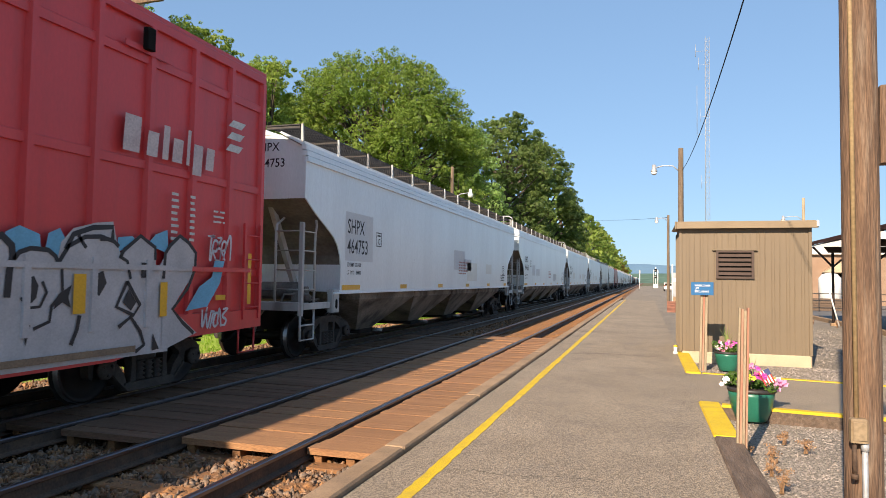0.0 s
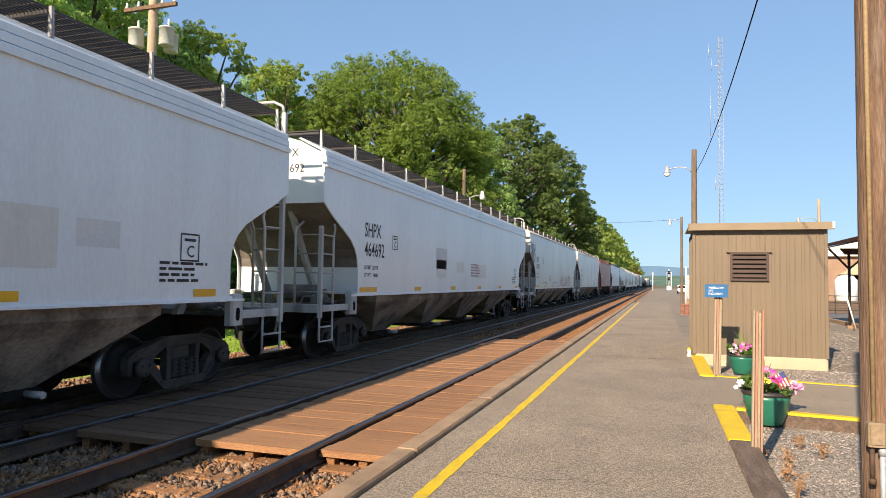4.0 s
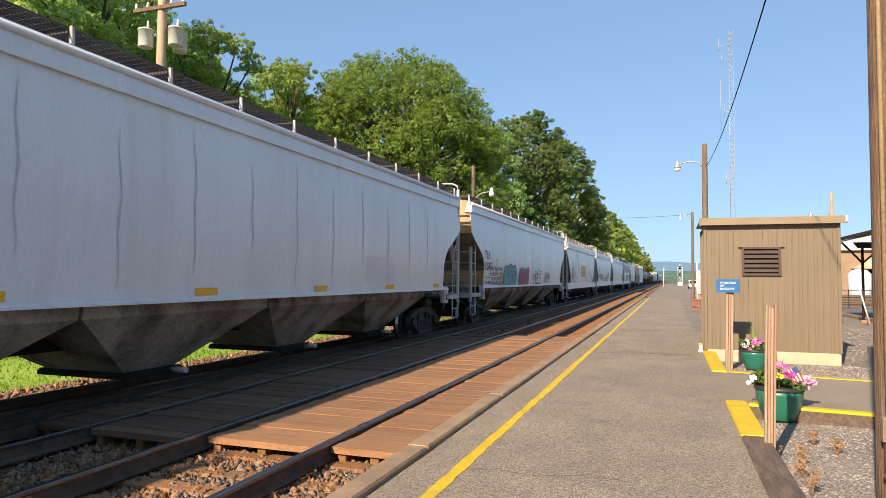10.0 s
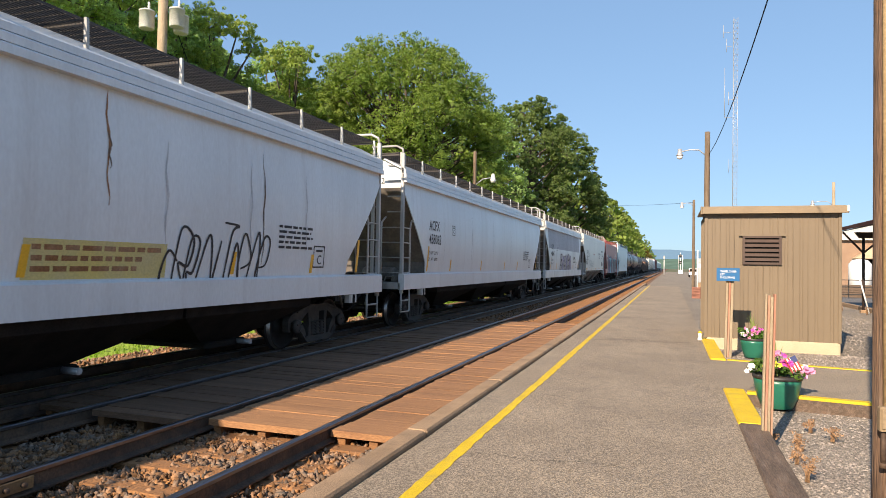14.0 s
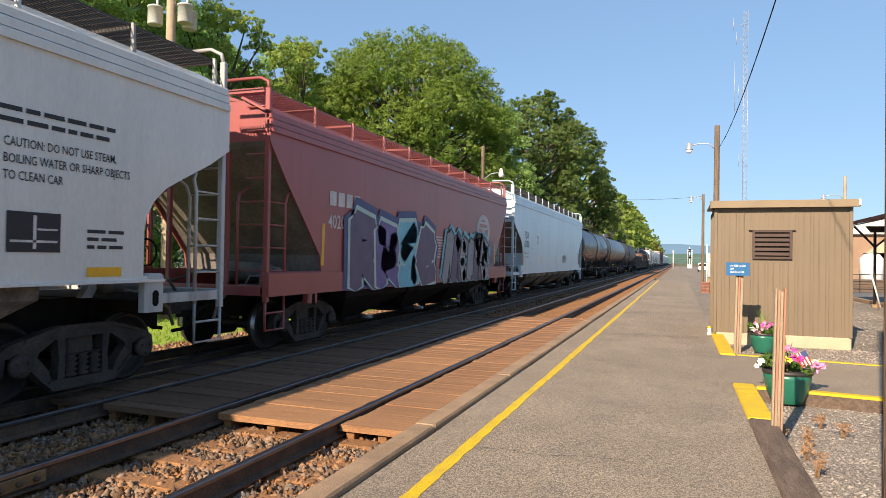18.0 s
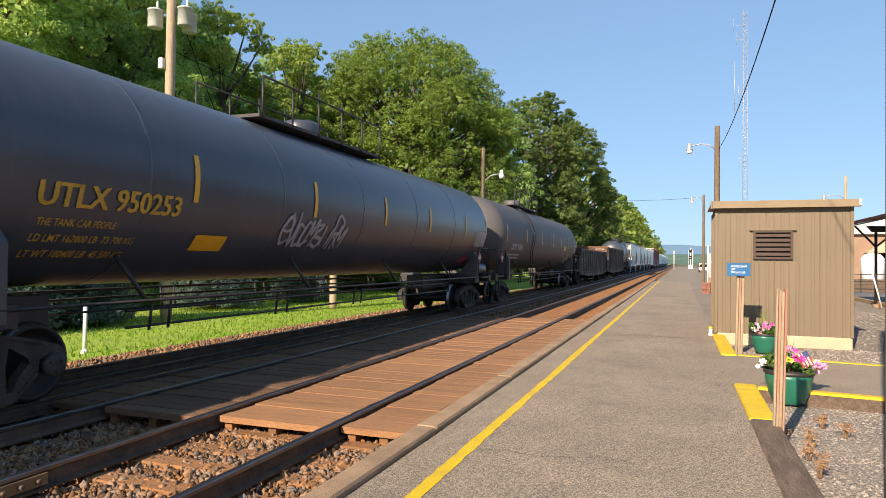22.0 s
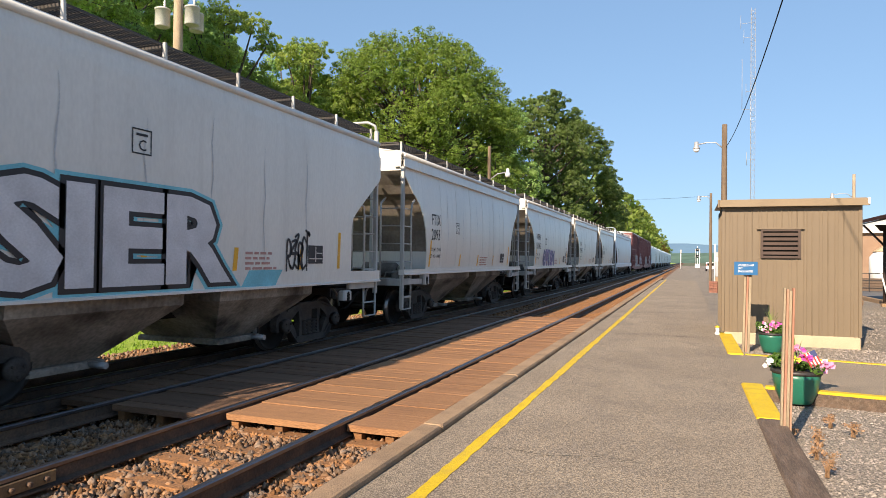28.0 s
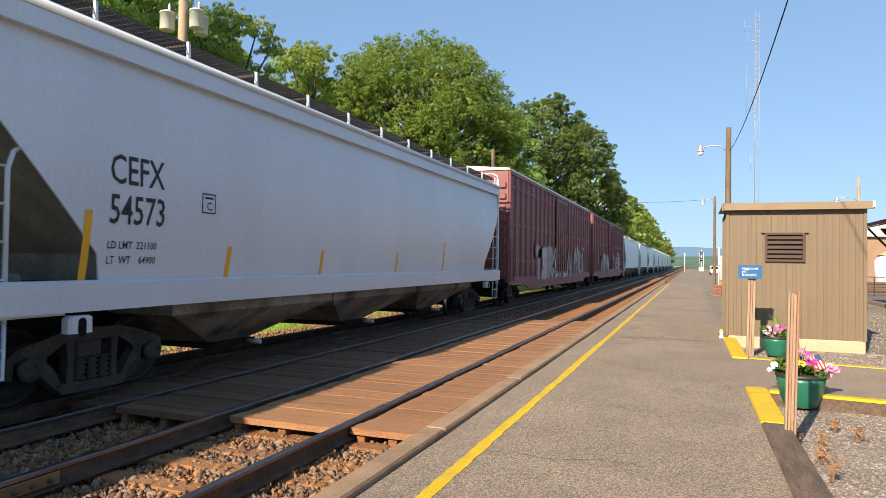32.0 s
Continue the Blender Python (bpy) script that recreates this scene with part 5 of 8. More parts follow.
    part("roof", m, body, car)
    for k in range(int(L // 3.2)):
        y = 1.4 + k * (L - 2.8) / max(1, int(L // 3.2) - 1)
        part("hatch", Mesh().box(-0.42, 0.42, y - 1.0, y + 1.0, top + 0.1, top + 0.2, 0.04), body, car)
    for s in (-1, 1):
        m = Mesh()
        for k in range(14):
            x = s * (0.60 + 0.058 * k)
            m.box(x - 0.005, x + 0.005, 0.1, L - 0.1, top + 0.17, top + 0.20)
        n = int(L / 0.15)
        for k in range(n):
            y = 0.1 + (L - 0.2) * k / n
            m.box(min(s * 0.59, s * 1.36), max(s * 0.59, s * 1.36), y, y + 0.012, top + 0.176, top + 0.198)
        for y in posts:
            m.box(min(s * 0.60, s * 1.36), max(s * 0.60, s * 1.36), y - 0.025, y + 0.025, top + 0.125, top + 0.168)
        part("running_board", m, grate or M_grate, car, "steel grating walkway")
        joined = Mesh()
        for y in posts:
            m = Mesh() if s > 0 else joined
            m.prism([(s * 1.38, top - 0.16), (s * 1.44, top - 0.19), (s * 1.42, top + 0.205), (s * 1.38, top + 0.205)][:: s], "y", y - 0.018, y + 0.018)
            if s > 0:
                part("board_post", m, sill, car)
        if s < 0:
            part("far_board_posts", joined, sill, car)
    # underframe, bays
    part("centre_sill", Mesh().box(-0.3, 0.3, 0.1, L - 0.1, 0.72, 1.12, 0.02), M_under, car)
    a, b = (2.95, L - 2.95) if bays > 2 else (2.55, L - 2.55)
    w = (b - a) / bays
    for k in range(bays):
        y0, y1, c = a + w * k + 0.03, a + w * (k + 1) - 0.03, a + w * (k + 0.5)
        if bays == 2:
            y0, y1 = (y0, y1 - 0.35) if k == 0 else (y0 + 0.35, y1)
            c = (y0 + y1) / 2
        m = Mesh().quads([[(-0.72, c - 0.50, 0.36), (0.72, c - 0.50, 0.36), (0.72, c + 0.50, 0.36), (-0.72, c + 0.50, 0.36)],
                          [(-1.44, y0, foot - 0.16), (1.44, y0, foot - 0.16), (1.44, y1, foot - 0.16), (-1.44, y1, foot - 0.16)],
                          [(-1.46, y0, foot + 0.02), (1.46, y0, foot + 0.02), (1.46, y1, foot + 0.02), (-1.46, y1, foot + 0.02)]])
        bay_ob = part("hopper_bay", m, bay or M_bay, car, "stained sloping hopper bay")
        part("outlet_gate", Mesh().box(-0.86, 0.86, c - 0.56, c + 0.56, 0.27, 0.36, 0.03), M_under if bays > 2 else (bay or M_bay), bay_ob)
        part("gate_rod", Mesh().rod((0.84, c + 0.3, 0.32), (1.12, c + 0.3, 0.32), 0.045, 8), M_galv, bay_ob)
    # ends
    hand = Mesh()
    for flip in (0, 1):
        q = lambda y: L - y if flip else y
        lo, hi = lambda a, b: min(q(a), q(b)), lambda a, b: max(q(a), q(b))
        box = lambda m, x0, x1, a, b, z0, z1, c=0.0: m.box(x0, x1, lo(a, b), hi(a, b), z0, z1, c)
        part("end_sill", box(Mesh(), -1.50, 1.50, 0.0, 0.13, 1.05, 1.22, 0.015), sill, car)
        part("end_platform", box(Mesh(), -1.40, 1.40, 0.135, 1.62, 1.10, 1.13), M_under, car)
        high = tall or flip == 1
        ptop = top + (0.16 if style != "arch" else -0.1) if high else 2.80
        rungs = [1.47 + 0.385 * k for k in range(4)] if style != "arch" else [0.78 + 0.43 * k for k in range(6)]
        for s in (-1, 1):
            x = s * 1.50
            lad = part("ladder", box(Mesh(), x - 0.045, x + 0.045, 0.02, 0.10, 0.95 if style != "arch" else 0.5, ptop, 0.01), sill, car)
            stile = Mesh().tube([(x, q(0.60), 1.02 if style != "arch" else 0.5), (x, q(0.60), rungs[-1] - 0.02), (x, q(0.66), rungs[-1] + 0.16), (x, q(0.80 if style != "angled" else 0.62), rungs[-1] + 0.26)], 0.026, 6)
            inner = Mesh().tube([(s * 0.92, q(0.06), 1.08), (s * 0.92, q(0.06), rungs[-1] - 0.02), (s * 0.90, q(0.12), rungs[-1] + 0.14), (s * 0.88, q(0.42), rungs[-1] + 0.30)], 0.026, 6)
            bars = []
            for z in rungs:
                bars.append(Mesh().rod((x, q(0.06), z), (x, q(0.60), z), 0.015, 6))
                if z > 1.3:
                    bars.append(Mesh().rod((x, q(0.06), z), (s * 0.92, q(0.06), z), 0.015, 6))
            if high and style != "arch":
                for k in range(int((top - rungs[-1] - 0.1) / 0.4)):
                    bars.append(Mesh().rod((x, q(0.06), rungs[-1] + 0.4 * (k + 1)), (s * 1.08, q(0.06), rungs[-1] + 0.4 * (k + 1)), 0.015, 6))
            if s > 0:
                part("stile", stile, sill, lad)
                part("stile", inner, sill, lad)
                for r in bars:
                    part("rung", r, sill, lad)
            else:
                m = Mesh()
                for r in [stile, inner] + bars:
                    n = len(m.v)
                    m.v += r.v
                    m.f += [tuple(i + n for i in f) for f in r.f]
                    m.smooth += r.smooth
                part("rungs", m, sill, lad)
            part("step", Mesh().tube([(x, q(0.05), 1.05), (x, q(0.05), 0.47), (x, q(0.6), 0.47), (x, q(0.6), 1.05)], 0.024).rod((x, q(0.05), 0.76), (x, q(0.6), 0.76), 0.018), sill, car)
            # side channel of the platform and jacking pad with its lifting slot
            a, b = (1.28, 1.60) if style != "arch" else (1.30, 1.66)
            z0, z1 = (0.97, 1.47) if style == "angled" else (1.04, 1.34) if style == "arch" else (0.86, 1.06)
            part("platform_channel", box(Mesh(), x - 0.05, x + 0.03, 0.135, a, 1.07, 1.20, 0.012), sill, car)
            pad = part("jacking_pad", box(Mesh(), x - 0.06, x + 0.095, a, b, z0, z1, 0.03), sill, car)
            if s > 0:
                c, zc = (q(a) + q(b)) / 2, z0 + 0.36 * (z1 - z0)
                part("lifting_slot", Mesh().prism([(c + 0.055 * math.cos(t), zc + (0.05 if math.sin(t) > 0 else -0.05) + 0.055 * math.sin(t)) for t in [0.2 + k * math.pi / 6 for k in range(12)]], "x", x + 0.0955, x + 0.099), M_dark, pad)
            if style != "angled":
                part("end_post", box(Mesh(), s * 0.62 - 0.04, s * 0.62 + 0.04, 0.13, 0.21, 1.13, 3.7, 0.01), sill, car)
            else:
                m = Mesh().prism([(q(0.30), 3.18), (q(0.46), 3.18), (q(1.72), 1.13), (q(1.56), 1.13)][:: (-1 if flip else 1)], "x", s * 0.60 - 0.05, s * 0.60 + 0.05)
                part("slope_brace", m, sill, car)
        if high and style != "arch":
            # hand rails that carry the walkway's end down to the corner posts
            for s in (-1, 1):
                hand.tube([(s * 1.50, q(0.06), top + 0.14), (s * 1.47, q(0.08), top + 0.28), (s * 1.30, q(0.10), top + 0.36), (s * 0.60, q(0.10), top + 0.36)], 0.03, 6)
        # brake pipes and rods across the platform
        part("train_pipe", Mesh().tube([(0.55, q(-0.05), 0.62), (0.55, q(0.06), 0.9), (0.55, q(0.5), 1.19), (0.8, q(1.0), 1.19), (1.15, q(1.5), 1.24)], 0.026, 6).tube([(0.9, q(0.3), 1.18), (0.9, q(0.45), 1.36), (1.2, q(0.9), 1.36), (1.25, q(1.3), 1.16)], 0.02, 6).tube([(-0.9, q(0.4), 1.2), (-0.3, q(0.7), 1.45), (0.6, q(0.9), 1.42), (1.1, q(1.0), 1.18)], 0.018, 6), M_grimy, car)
    if hand.v:
        part("roof_handrail", hand, sill, car)
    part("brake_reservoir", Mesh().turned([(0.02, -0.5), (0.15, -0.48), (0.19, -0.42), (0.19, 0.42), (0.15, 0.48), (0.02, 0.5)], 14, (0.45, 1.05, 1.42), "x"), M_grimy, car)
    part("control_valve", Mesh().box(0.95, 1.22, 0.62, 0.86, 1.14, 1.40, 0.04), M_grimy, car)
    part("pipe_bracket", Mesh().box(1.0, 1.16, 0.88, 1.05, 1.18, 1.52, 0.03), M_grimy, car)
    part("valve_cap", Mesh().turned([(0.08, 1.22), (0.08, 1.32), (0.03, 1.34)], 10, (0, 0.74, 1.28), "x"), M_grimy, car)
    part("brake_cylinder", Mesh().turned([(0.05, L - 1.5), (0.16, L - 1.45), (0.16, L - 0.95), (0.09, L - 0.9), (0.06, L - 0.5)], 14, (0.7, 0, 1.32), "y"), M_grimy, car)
    part("brake_wheel", Mesh().tube([(-0.95 + 0.24 * math.cos(a), -0.03, 1.75 + 0.24 * math.sin(a)) for a in [k * math.pi / 8 for k in range(17)]], 0.02, 5), M_under, car)
    gear(car, L, 2.05)
    side = Side(car, surf)
    side.L, side.foot = L, foot
    return car, side


def sill_marks(side, count, first=0.95):
    """Yellow strips along the lower edge of the side sheet."""
    for k in range(count):
        y = (1.72 if k == 0 else 1.9 + (side.L - 4.4) * k / (count - 1))
        side.bar(y, y + (first if k == 0 else 0.5), side.foot + 0.085, side.foot + 0.195, M_reflect, "reflector", 0.010)


def upright_marks(side, ys, z0=1.5, z1=2.0):
    for k, y in enumerate(ys):
        side.bar(y, y + 0.10, z0, z1 + (0.35 if k in (0, len(ys) - 1) else 0), M_reflect, "reflector", lean=0.04)


def stencil(side, mark, number, y, z, size, ink, squash=0.9, small=True):
    side.text(mark, y, z, size, ink, squash)
    side.text(number, y, z - size * 0.96, size, ink, squash)
    if small:
        side.text("LD LMT  221100", y, z - size * 0.96 - 0.30, 0.13, ink, 0.85)
        side.text("LT  WT    64900", y, z - size * 0.96 - 0.48, 0.13, ink, 0.85)


def end_mark(car, word, number, z, size, ink=None, y=0.097, x0=0.35, dish=None):
    for w, zz in ((word, z), (number, z - size * 1.3)):
        v, f = GLYPHS[w]
        m = Mesh()
        m.v = [(x0 + p[0] * size * 0.95, y, zz + p[1] * size) for p in v]
        if dish:
            m.v = [(p[0], dish(math.hypot(p[0], p[2] - 2.82)), p[2]) for p in m.v]
        m.f, m.smooth = f, [False] * len(f)
        part("end_lettering", m, ink or M_inkdark, car)


def end_lines(car, x0, z, w, rows, ink=None, y=0.097):
    """Small print on a car's end, as bars."""
    rnd = random.Random(int(z * 100))
    m = Mesh()
    for k in range(rows):
        x, end = x0, x0 + w * rnd.uniform(0.3, 1.0)
        while x < end:
            b = min(end, x + rnd.uniform(0.06, 0.16))
            m.face([(x, y, z - 0.11 * k), (b, y, z - 0.11 * k), (b, y, z + 0.05 - 0.11 * k), (x, y, z + 0.05 - 0.11 * k)])
            x = b + 0.03
    part("small_print", m, ink or M_inkdark, car)["kind"] = "stuff"


def boxcar(label, length, body, top=5.2, rusty=None):
    car = thing("boxcar", label, "boxcar", "boxcars")
    L, W = length, 1.50
    part("body", Mesh().box(-W, W, 0.1, L - 0.1, 0.95, top, 0.03), body, car)
    part("roof", Mesh().quads([[(-W - 0.03, y, top - 0.02), (W + 0.03, y, top - 0.02), (W + 0.03, y, top + 0.05), (0, y, top + 0.17), (-W - 0.03, y, top + 0.05)] for y in (0.05, L - 0.05)]), rusty or body, car)
    for s in (-1, 1):
        lo, hi = lambda a, b: min(s * a, s * b), lambda a, b: max(s * a, s * b)
        part("top_chord", Mesh().box(lo(W, W + 0.06), hi(W, W + 0.06), 0.08, L - 0.08, top - 0.16, top - 0.02, 0.015), body, car)
        m = Mesh().prism([(0.1, 1.15), (0.1, 0.86), (2.6, 0.80), (3.4, 0.62), (L - 3.4, 0.62), (L - 2.6, 0.80), (L - 0.1, 0.86), (L - 0.1, 1.15)][:: (-1 if s > 0 else 1)], "x", lo(W, W + 0.07), hi(W, W + 0.07))
        part("side_sill", m, body, car)
        n = int(L / 0.92)
        for k in range(n + 1):
            y = 0.14 + (L - 0.28) * k / n
            if abs(y - L / 2) < 1.5:
                continue
            w = 0.07
            part("side_post", Mesh().prism([(s * W, y - w), (s * (W + 0.07), y - w * 0.6), (s * (W + 0.07), y + w * 0.6), (s * W, y + w)][:: (1 if s > 0 else -1)], "z", 1.15, top - 0.16), body, car)
        for z in (1.78, 3.20, 4.63):
            part("side_rail", Mesh().box(lo(W, W + 0.035), hi(W, W + 0.035), 0.15, L - 0.15, z - 0.06, z + 0.06, 0.01), body, car)
        d = part("door", Mesh().box(lo(W + 0.05, W + 0.11), hi(W + 0.05, W + 0.11), L / 2 - 1.5, L / 2 + 1.5, 1.2, top - 0.25, 0.02), body, car)
        for k in range(5):
            part("door_rod", Mesh().rod((s * (W + 0.14), L / 2 - 1.2 + 0.6 * k, 1.3), (s * (W + 0.14), L / 2 - 1.2 + 0.6 * k, top - 0.4), 0.022, 6), body, d)
    for flip in (0, 1):
        q = lambda y: L - y if flip else y
        for k in range(9):
            z = 1.2 + 0.42 * k
            part("end_rib", Mesh().box(-W + 0.1, W - 0.1, min(q(0.02), q(0.1)), max(q(0.02), q(0.1)), z, z + 0.2, 0.03), body, car)
        for s in (-1, 1):
            ladder(car, s * (W + 0.08), min(q(0.2), q(0.65)), 1.0, 2.6, "y", 0.45, body, 4)
            part("step", Mesh().tube([(s * W, q(0.2), 0.9), (s * W, q(0.2), 0.45), (s * W, q(0.65), 0.45), (s * W, q(0.65), 0.9)], 0.02), body, car)
        part("end_sill", Mesh().box(-1.4, 1.4, min(q(0), q(0.2)), max(q(0), q(0.2)), 0.8, 1.1, 0.02), M_under, car)
    part("centre_sill", Mesh().box(-0.35, 0.35, 0.2, L - 0.2, 0.62, 0.95, 0.02), M_under, car)
    gear(car, L, 2.2)
    side = Side(car, lambda z: W + 0.075)
    side.L = L
    return car, side


def tankcar(label, length, body, r=1.50, zc=2.82, ladder_at=0.52, dome=0.5, rail=True, over=0.45, insets=(2.1, 2.1), placards=None):
    car = thing("tank_car", label, "tank car", "tank cars")
    L = length
    a, b = over, L - over
    n = 36
    m = Mesh()
    prof = [(0.02, a - 0.0), (r * 0.35, a + 0.045), (r * 0.60, a + 0.15), (r * 0.80, a + 0.30), (r * 0.92, a + 0.45), (r * 0.98, a + 0.60), (r, a + 0.75), (r, b - 0.75), (r * 0.98, b - 0.60), (r * 0.92, b - 0.45), (r * 0.80, b - 0.30), (r * 0.60, b - 0.15), (r * 0.35, b - 0.045), (0.02, b)]
    m.turned(prof, n, (0, 0, zc), "y")
    part("shell", m, body, car)
    for k in range(5):
        y = a + 1.05 + (b - a - 2.1) * (k + 1) / 6
        part("shell_seam", Mesh().turned([(r - 0.002, y - 0.025), (r + 0.006, y - 0.015), (r + 0.006, y + 0.015), (r - 0.002, y + 0.025)], n, (0, 0, zc), "y"), body, car)
    # fittings on top
    y = L * dome
    part("valve_dome", Mesh().turned([(0.42, zc + r - 0.1), (0.42, zc + r + 0.34), (0.36, zc + r + 0.42), (0.05, zc + r + 0.44)], 20, (0, y, 0)), body, car)
    part("walkway", Mesh().box(-0.75, 0.75, y - 2.6, y + 2.6, zc + r - 0.02, zc + r + 0.04), M_grate, car)
    for s in (-1, 1):
        m = Mesh()
        for k in range(6):
            yy = y - 2.5 + k
            m.rod((s * 0.75, yy, zc + r - 0.05), (s * 0.75, yy, zc + r + 0.75 + (0.15 if k in (2, 3) else 0)), 0.022, 6)
        m.rod((s * 0.75, y - 2.5, zc + r + 0.75), (s * 0.75, y + 2.5, zc + r + 0.75), 0.022, 6)
        part("top_handrail", m, M_black, car)
        # side ladder bent over the shell
        m = Mesh()
        for dy in (-0.22, 0.22):
            m.tube([(s * (r + 0.08) * math.sin(t), L * ladder_at + dy, zc + (r + 0.08) * math.cos(t)) for t in [0.45 + k * 0.19 for k in range(9)]] + [(s * 1.45, L * ladder_at + dy, 0.6)], 0.02, 6)
        for k in range(10):
            t = 0.5 + k * 0.165
            m.rod((s * (r + 0.08) * math.sin(t), L * ladder_at - 0.22, zc + (r + 0.08) * math.cos(t)), (s * (r + 0.08) * math.sin(t), L * ladder_at + 0.22, zc + (r + 0.08) * math.cos(t)), 0.014, 5)
        for k in range(4):
            m.rod((s * 1.46, L * ladder_at - 0.22, 0.65 + 0.3 * k), (s * 1.46, L * ladder_at + 0.22, 0.65 + 0.3 * k), 0.014, 5)
        part("ladder", m, M_black, car)
        m = Mesh().rod((s * 1.40, 1.9, 1.15), (s * 1.40, L - 1.9, 1.15), 0.025, 6)
        if rail:
            m.rod((s * 1.25, 4.2, 1.02), (s * 1.25, L - 4.2, 1.02), 0.022, 6).rod((s * 1.25, 4.2, 0.80), (s * 1.25, L - 4.2, 0.80), 0.018, 6)
            for k in range(5):
                yy = 4.6 + (L - 9.2) * k / 4
                m.rod((s * 1.30, yy, 1.15), (s * 1.25, yy, 0.74), 0.02, 6).rod((s * 1.30, yy + 0.35, 1.15), (s * 1.25, yy + 0.35, 0.74), 0.02, 6)
        part("side_rail", m, M_black, car)
        for k in range(4):
            yy = 4.4 + (L - 8.8) * k / 3
            part("rail_bracket", Mesh().rod((s * 1.1, yy - 0.25, zc - r * 0.72), (s * 1.40, yy, 1.14), 0.03, 6), M_black, car)
    # sills, saddles, platforms
    for flip in (0, 1):
        q = lambda y: L - y if flip else y
        tc = insets[flip] - 2.1
        box = lambda m, x0, x1, y0, y1, z0, z1, c=0.01: m.box(x0, x1, min(q(y0), q(y1)), max(q(y0), q(y1)), z0, z1, c)
        part("stub_sill", box(Mesh(), -0.28, 0.28, 0.05, 3.9, 0.80, 1.22), M_black, car)
        part("end_sill", box(Mesh(), -1.45, 1.45, 0.05, 0.35, 0.98, 1.20), M_black, car)
        part("end_platform", box(Mesh(), -1.45, 1.45, 0.36, 1.25, 1.10, 1.15), M_black, car)
        for s in (-1, 1):
            p = [(s * 0.5, 1.0), (s * 1.42, 1.0), (s * 1.42, 1.85), (s * 1.30, 2.0), (s * 0.9, 1.45)]
            ys = sorted((q(tc + 2.05), q(tc + 2.2)))
            part("saddle", Mesh().prism(p[:: (-1 if s > 0 else 1)], "y", *ys), body, car)
            part("bolster_arm", box(Mesh(), min(s * 0.3, s * 1.4), max(s * 0.3, s * 1.4), tc + 1.9, tc + 2.35, 0.95, 1.2), M_black, car)
            part("end_rail", Mesh().tube([(s * 1.42, q(0.35), 1.1), (s * 1.42, q(0.35), 2.05), (s * 1.42, q(0.5), 2.15), (s * 1.42, q(1.5), 2.15), (s * 1.42, q(1.62), 2.05), (s * 1.42, q(1.62), 1.1)], 0.025, 6), M_black, car)
            part("step", Mesh().tube([(s * 1.4, q(0.2), 1.0), (s * 1.4, q(0.2), 0.45), (s * 1.4, q(0.65), 0.45), (s * 1.4, q(0.65), 1.0)], 0.02), M_black, car)
        part("end_rail", Mesh().tube([(-1.42, q(0.35), 1.1), (-1.42, q(0.35), 2.15), (-0.5, q(0.35), 2.15), (-0.5, q(0.35), 1.1)], 0.022, 6), M_black, car)
        part("end_rail", Mesh().tube([(1.42, q(0.35), 2.15), (0.5, q(0.35), 2.15), (0.5, q(0.35), 1.1)], 0.022, 6), M_black, car)
    # hazard placard
    for y in placards or (1.05, L - 1.05):
        p = part("placard", Mesh().prism([(y, 1.62), (y + 0.21, 1.83), (y, 2.04), (y - 0.21, 1.83)], "x", 1.44, 1.45), SPRAY["red"], car, "red diamond hazard placard")
        part("placard_face", Mesh().prism([(y - 0.12, 1.77), (y + 0.12, 1.77), (y + 0.12, 1.89), (y - 0.12, 1.89)], "x", 1.451, 1.455), M_white, p)
        v, f = GLYPHS["1075"]
        m = Mesh()
        m.v = [(1.458, y - 0.105 + g[0] * 0.105, 1.785 + g[1] * 0.12) for g in v]
        m.f, m.smooth = f, [False] * len(f)
        part("placard_number", m, SPRAY["red"], p)
    gear(car, L, *insets)
    side = Side(car, lambda z: math.sqrt(max(0.0, r * r - (z - zc) ** 2)) + 0.006)
    side.L = L
    return car, side


def tank_marks(side, ys, zc=2.82):
    for k, y in enumerate(ys):
        side.bar(y, y + 0.10, zc - 0.32, zc + 0.35, M_reflect, "reflector", 0.008)


def data_panel(side, y, z, w, h, rows=8, ink=None):
    ink = ink or M_inkwhite
    pts, faces = [], []

    def cell(a, b, c, d):
        n = len(pts)
        pts.extend([(a, c), (b, c), (b, d), (a, d)])
        faces.append((n, n + 1, n + 2, n + 3))
    t = 0.015
    for k in range(rows + 1):
        zz = z + h * k / rows
        cell(y, y + w, zz, zz + t)
    for k in range(5):
        cell(y + w * k / 4, y + w * k / 4 + t, z, z + h)
    rnd = random.Random(int(y * 10))
    for k in range(rows):
        for j in range(4):
            if rnd.random() < 0.8:
                cell(y + w * (j + 0.15) / 4, y + w * (j + rnd.uniform(0.5, 0.9)) / 4, z + h * (k + 0.35) / rows, z + h * (k + 0.75) / rows)
    side.draw("data_panel", pts, faces, ink, 0.012)


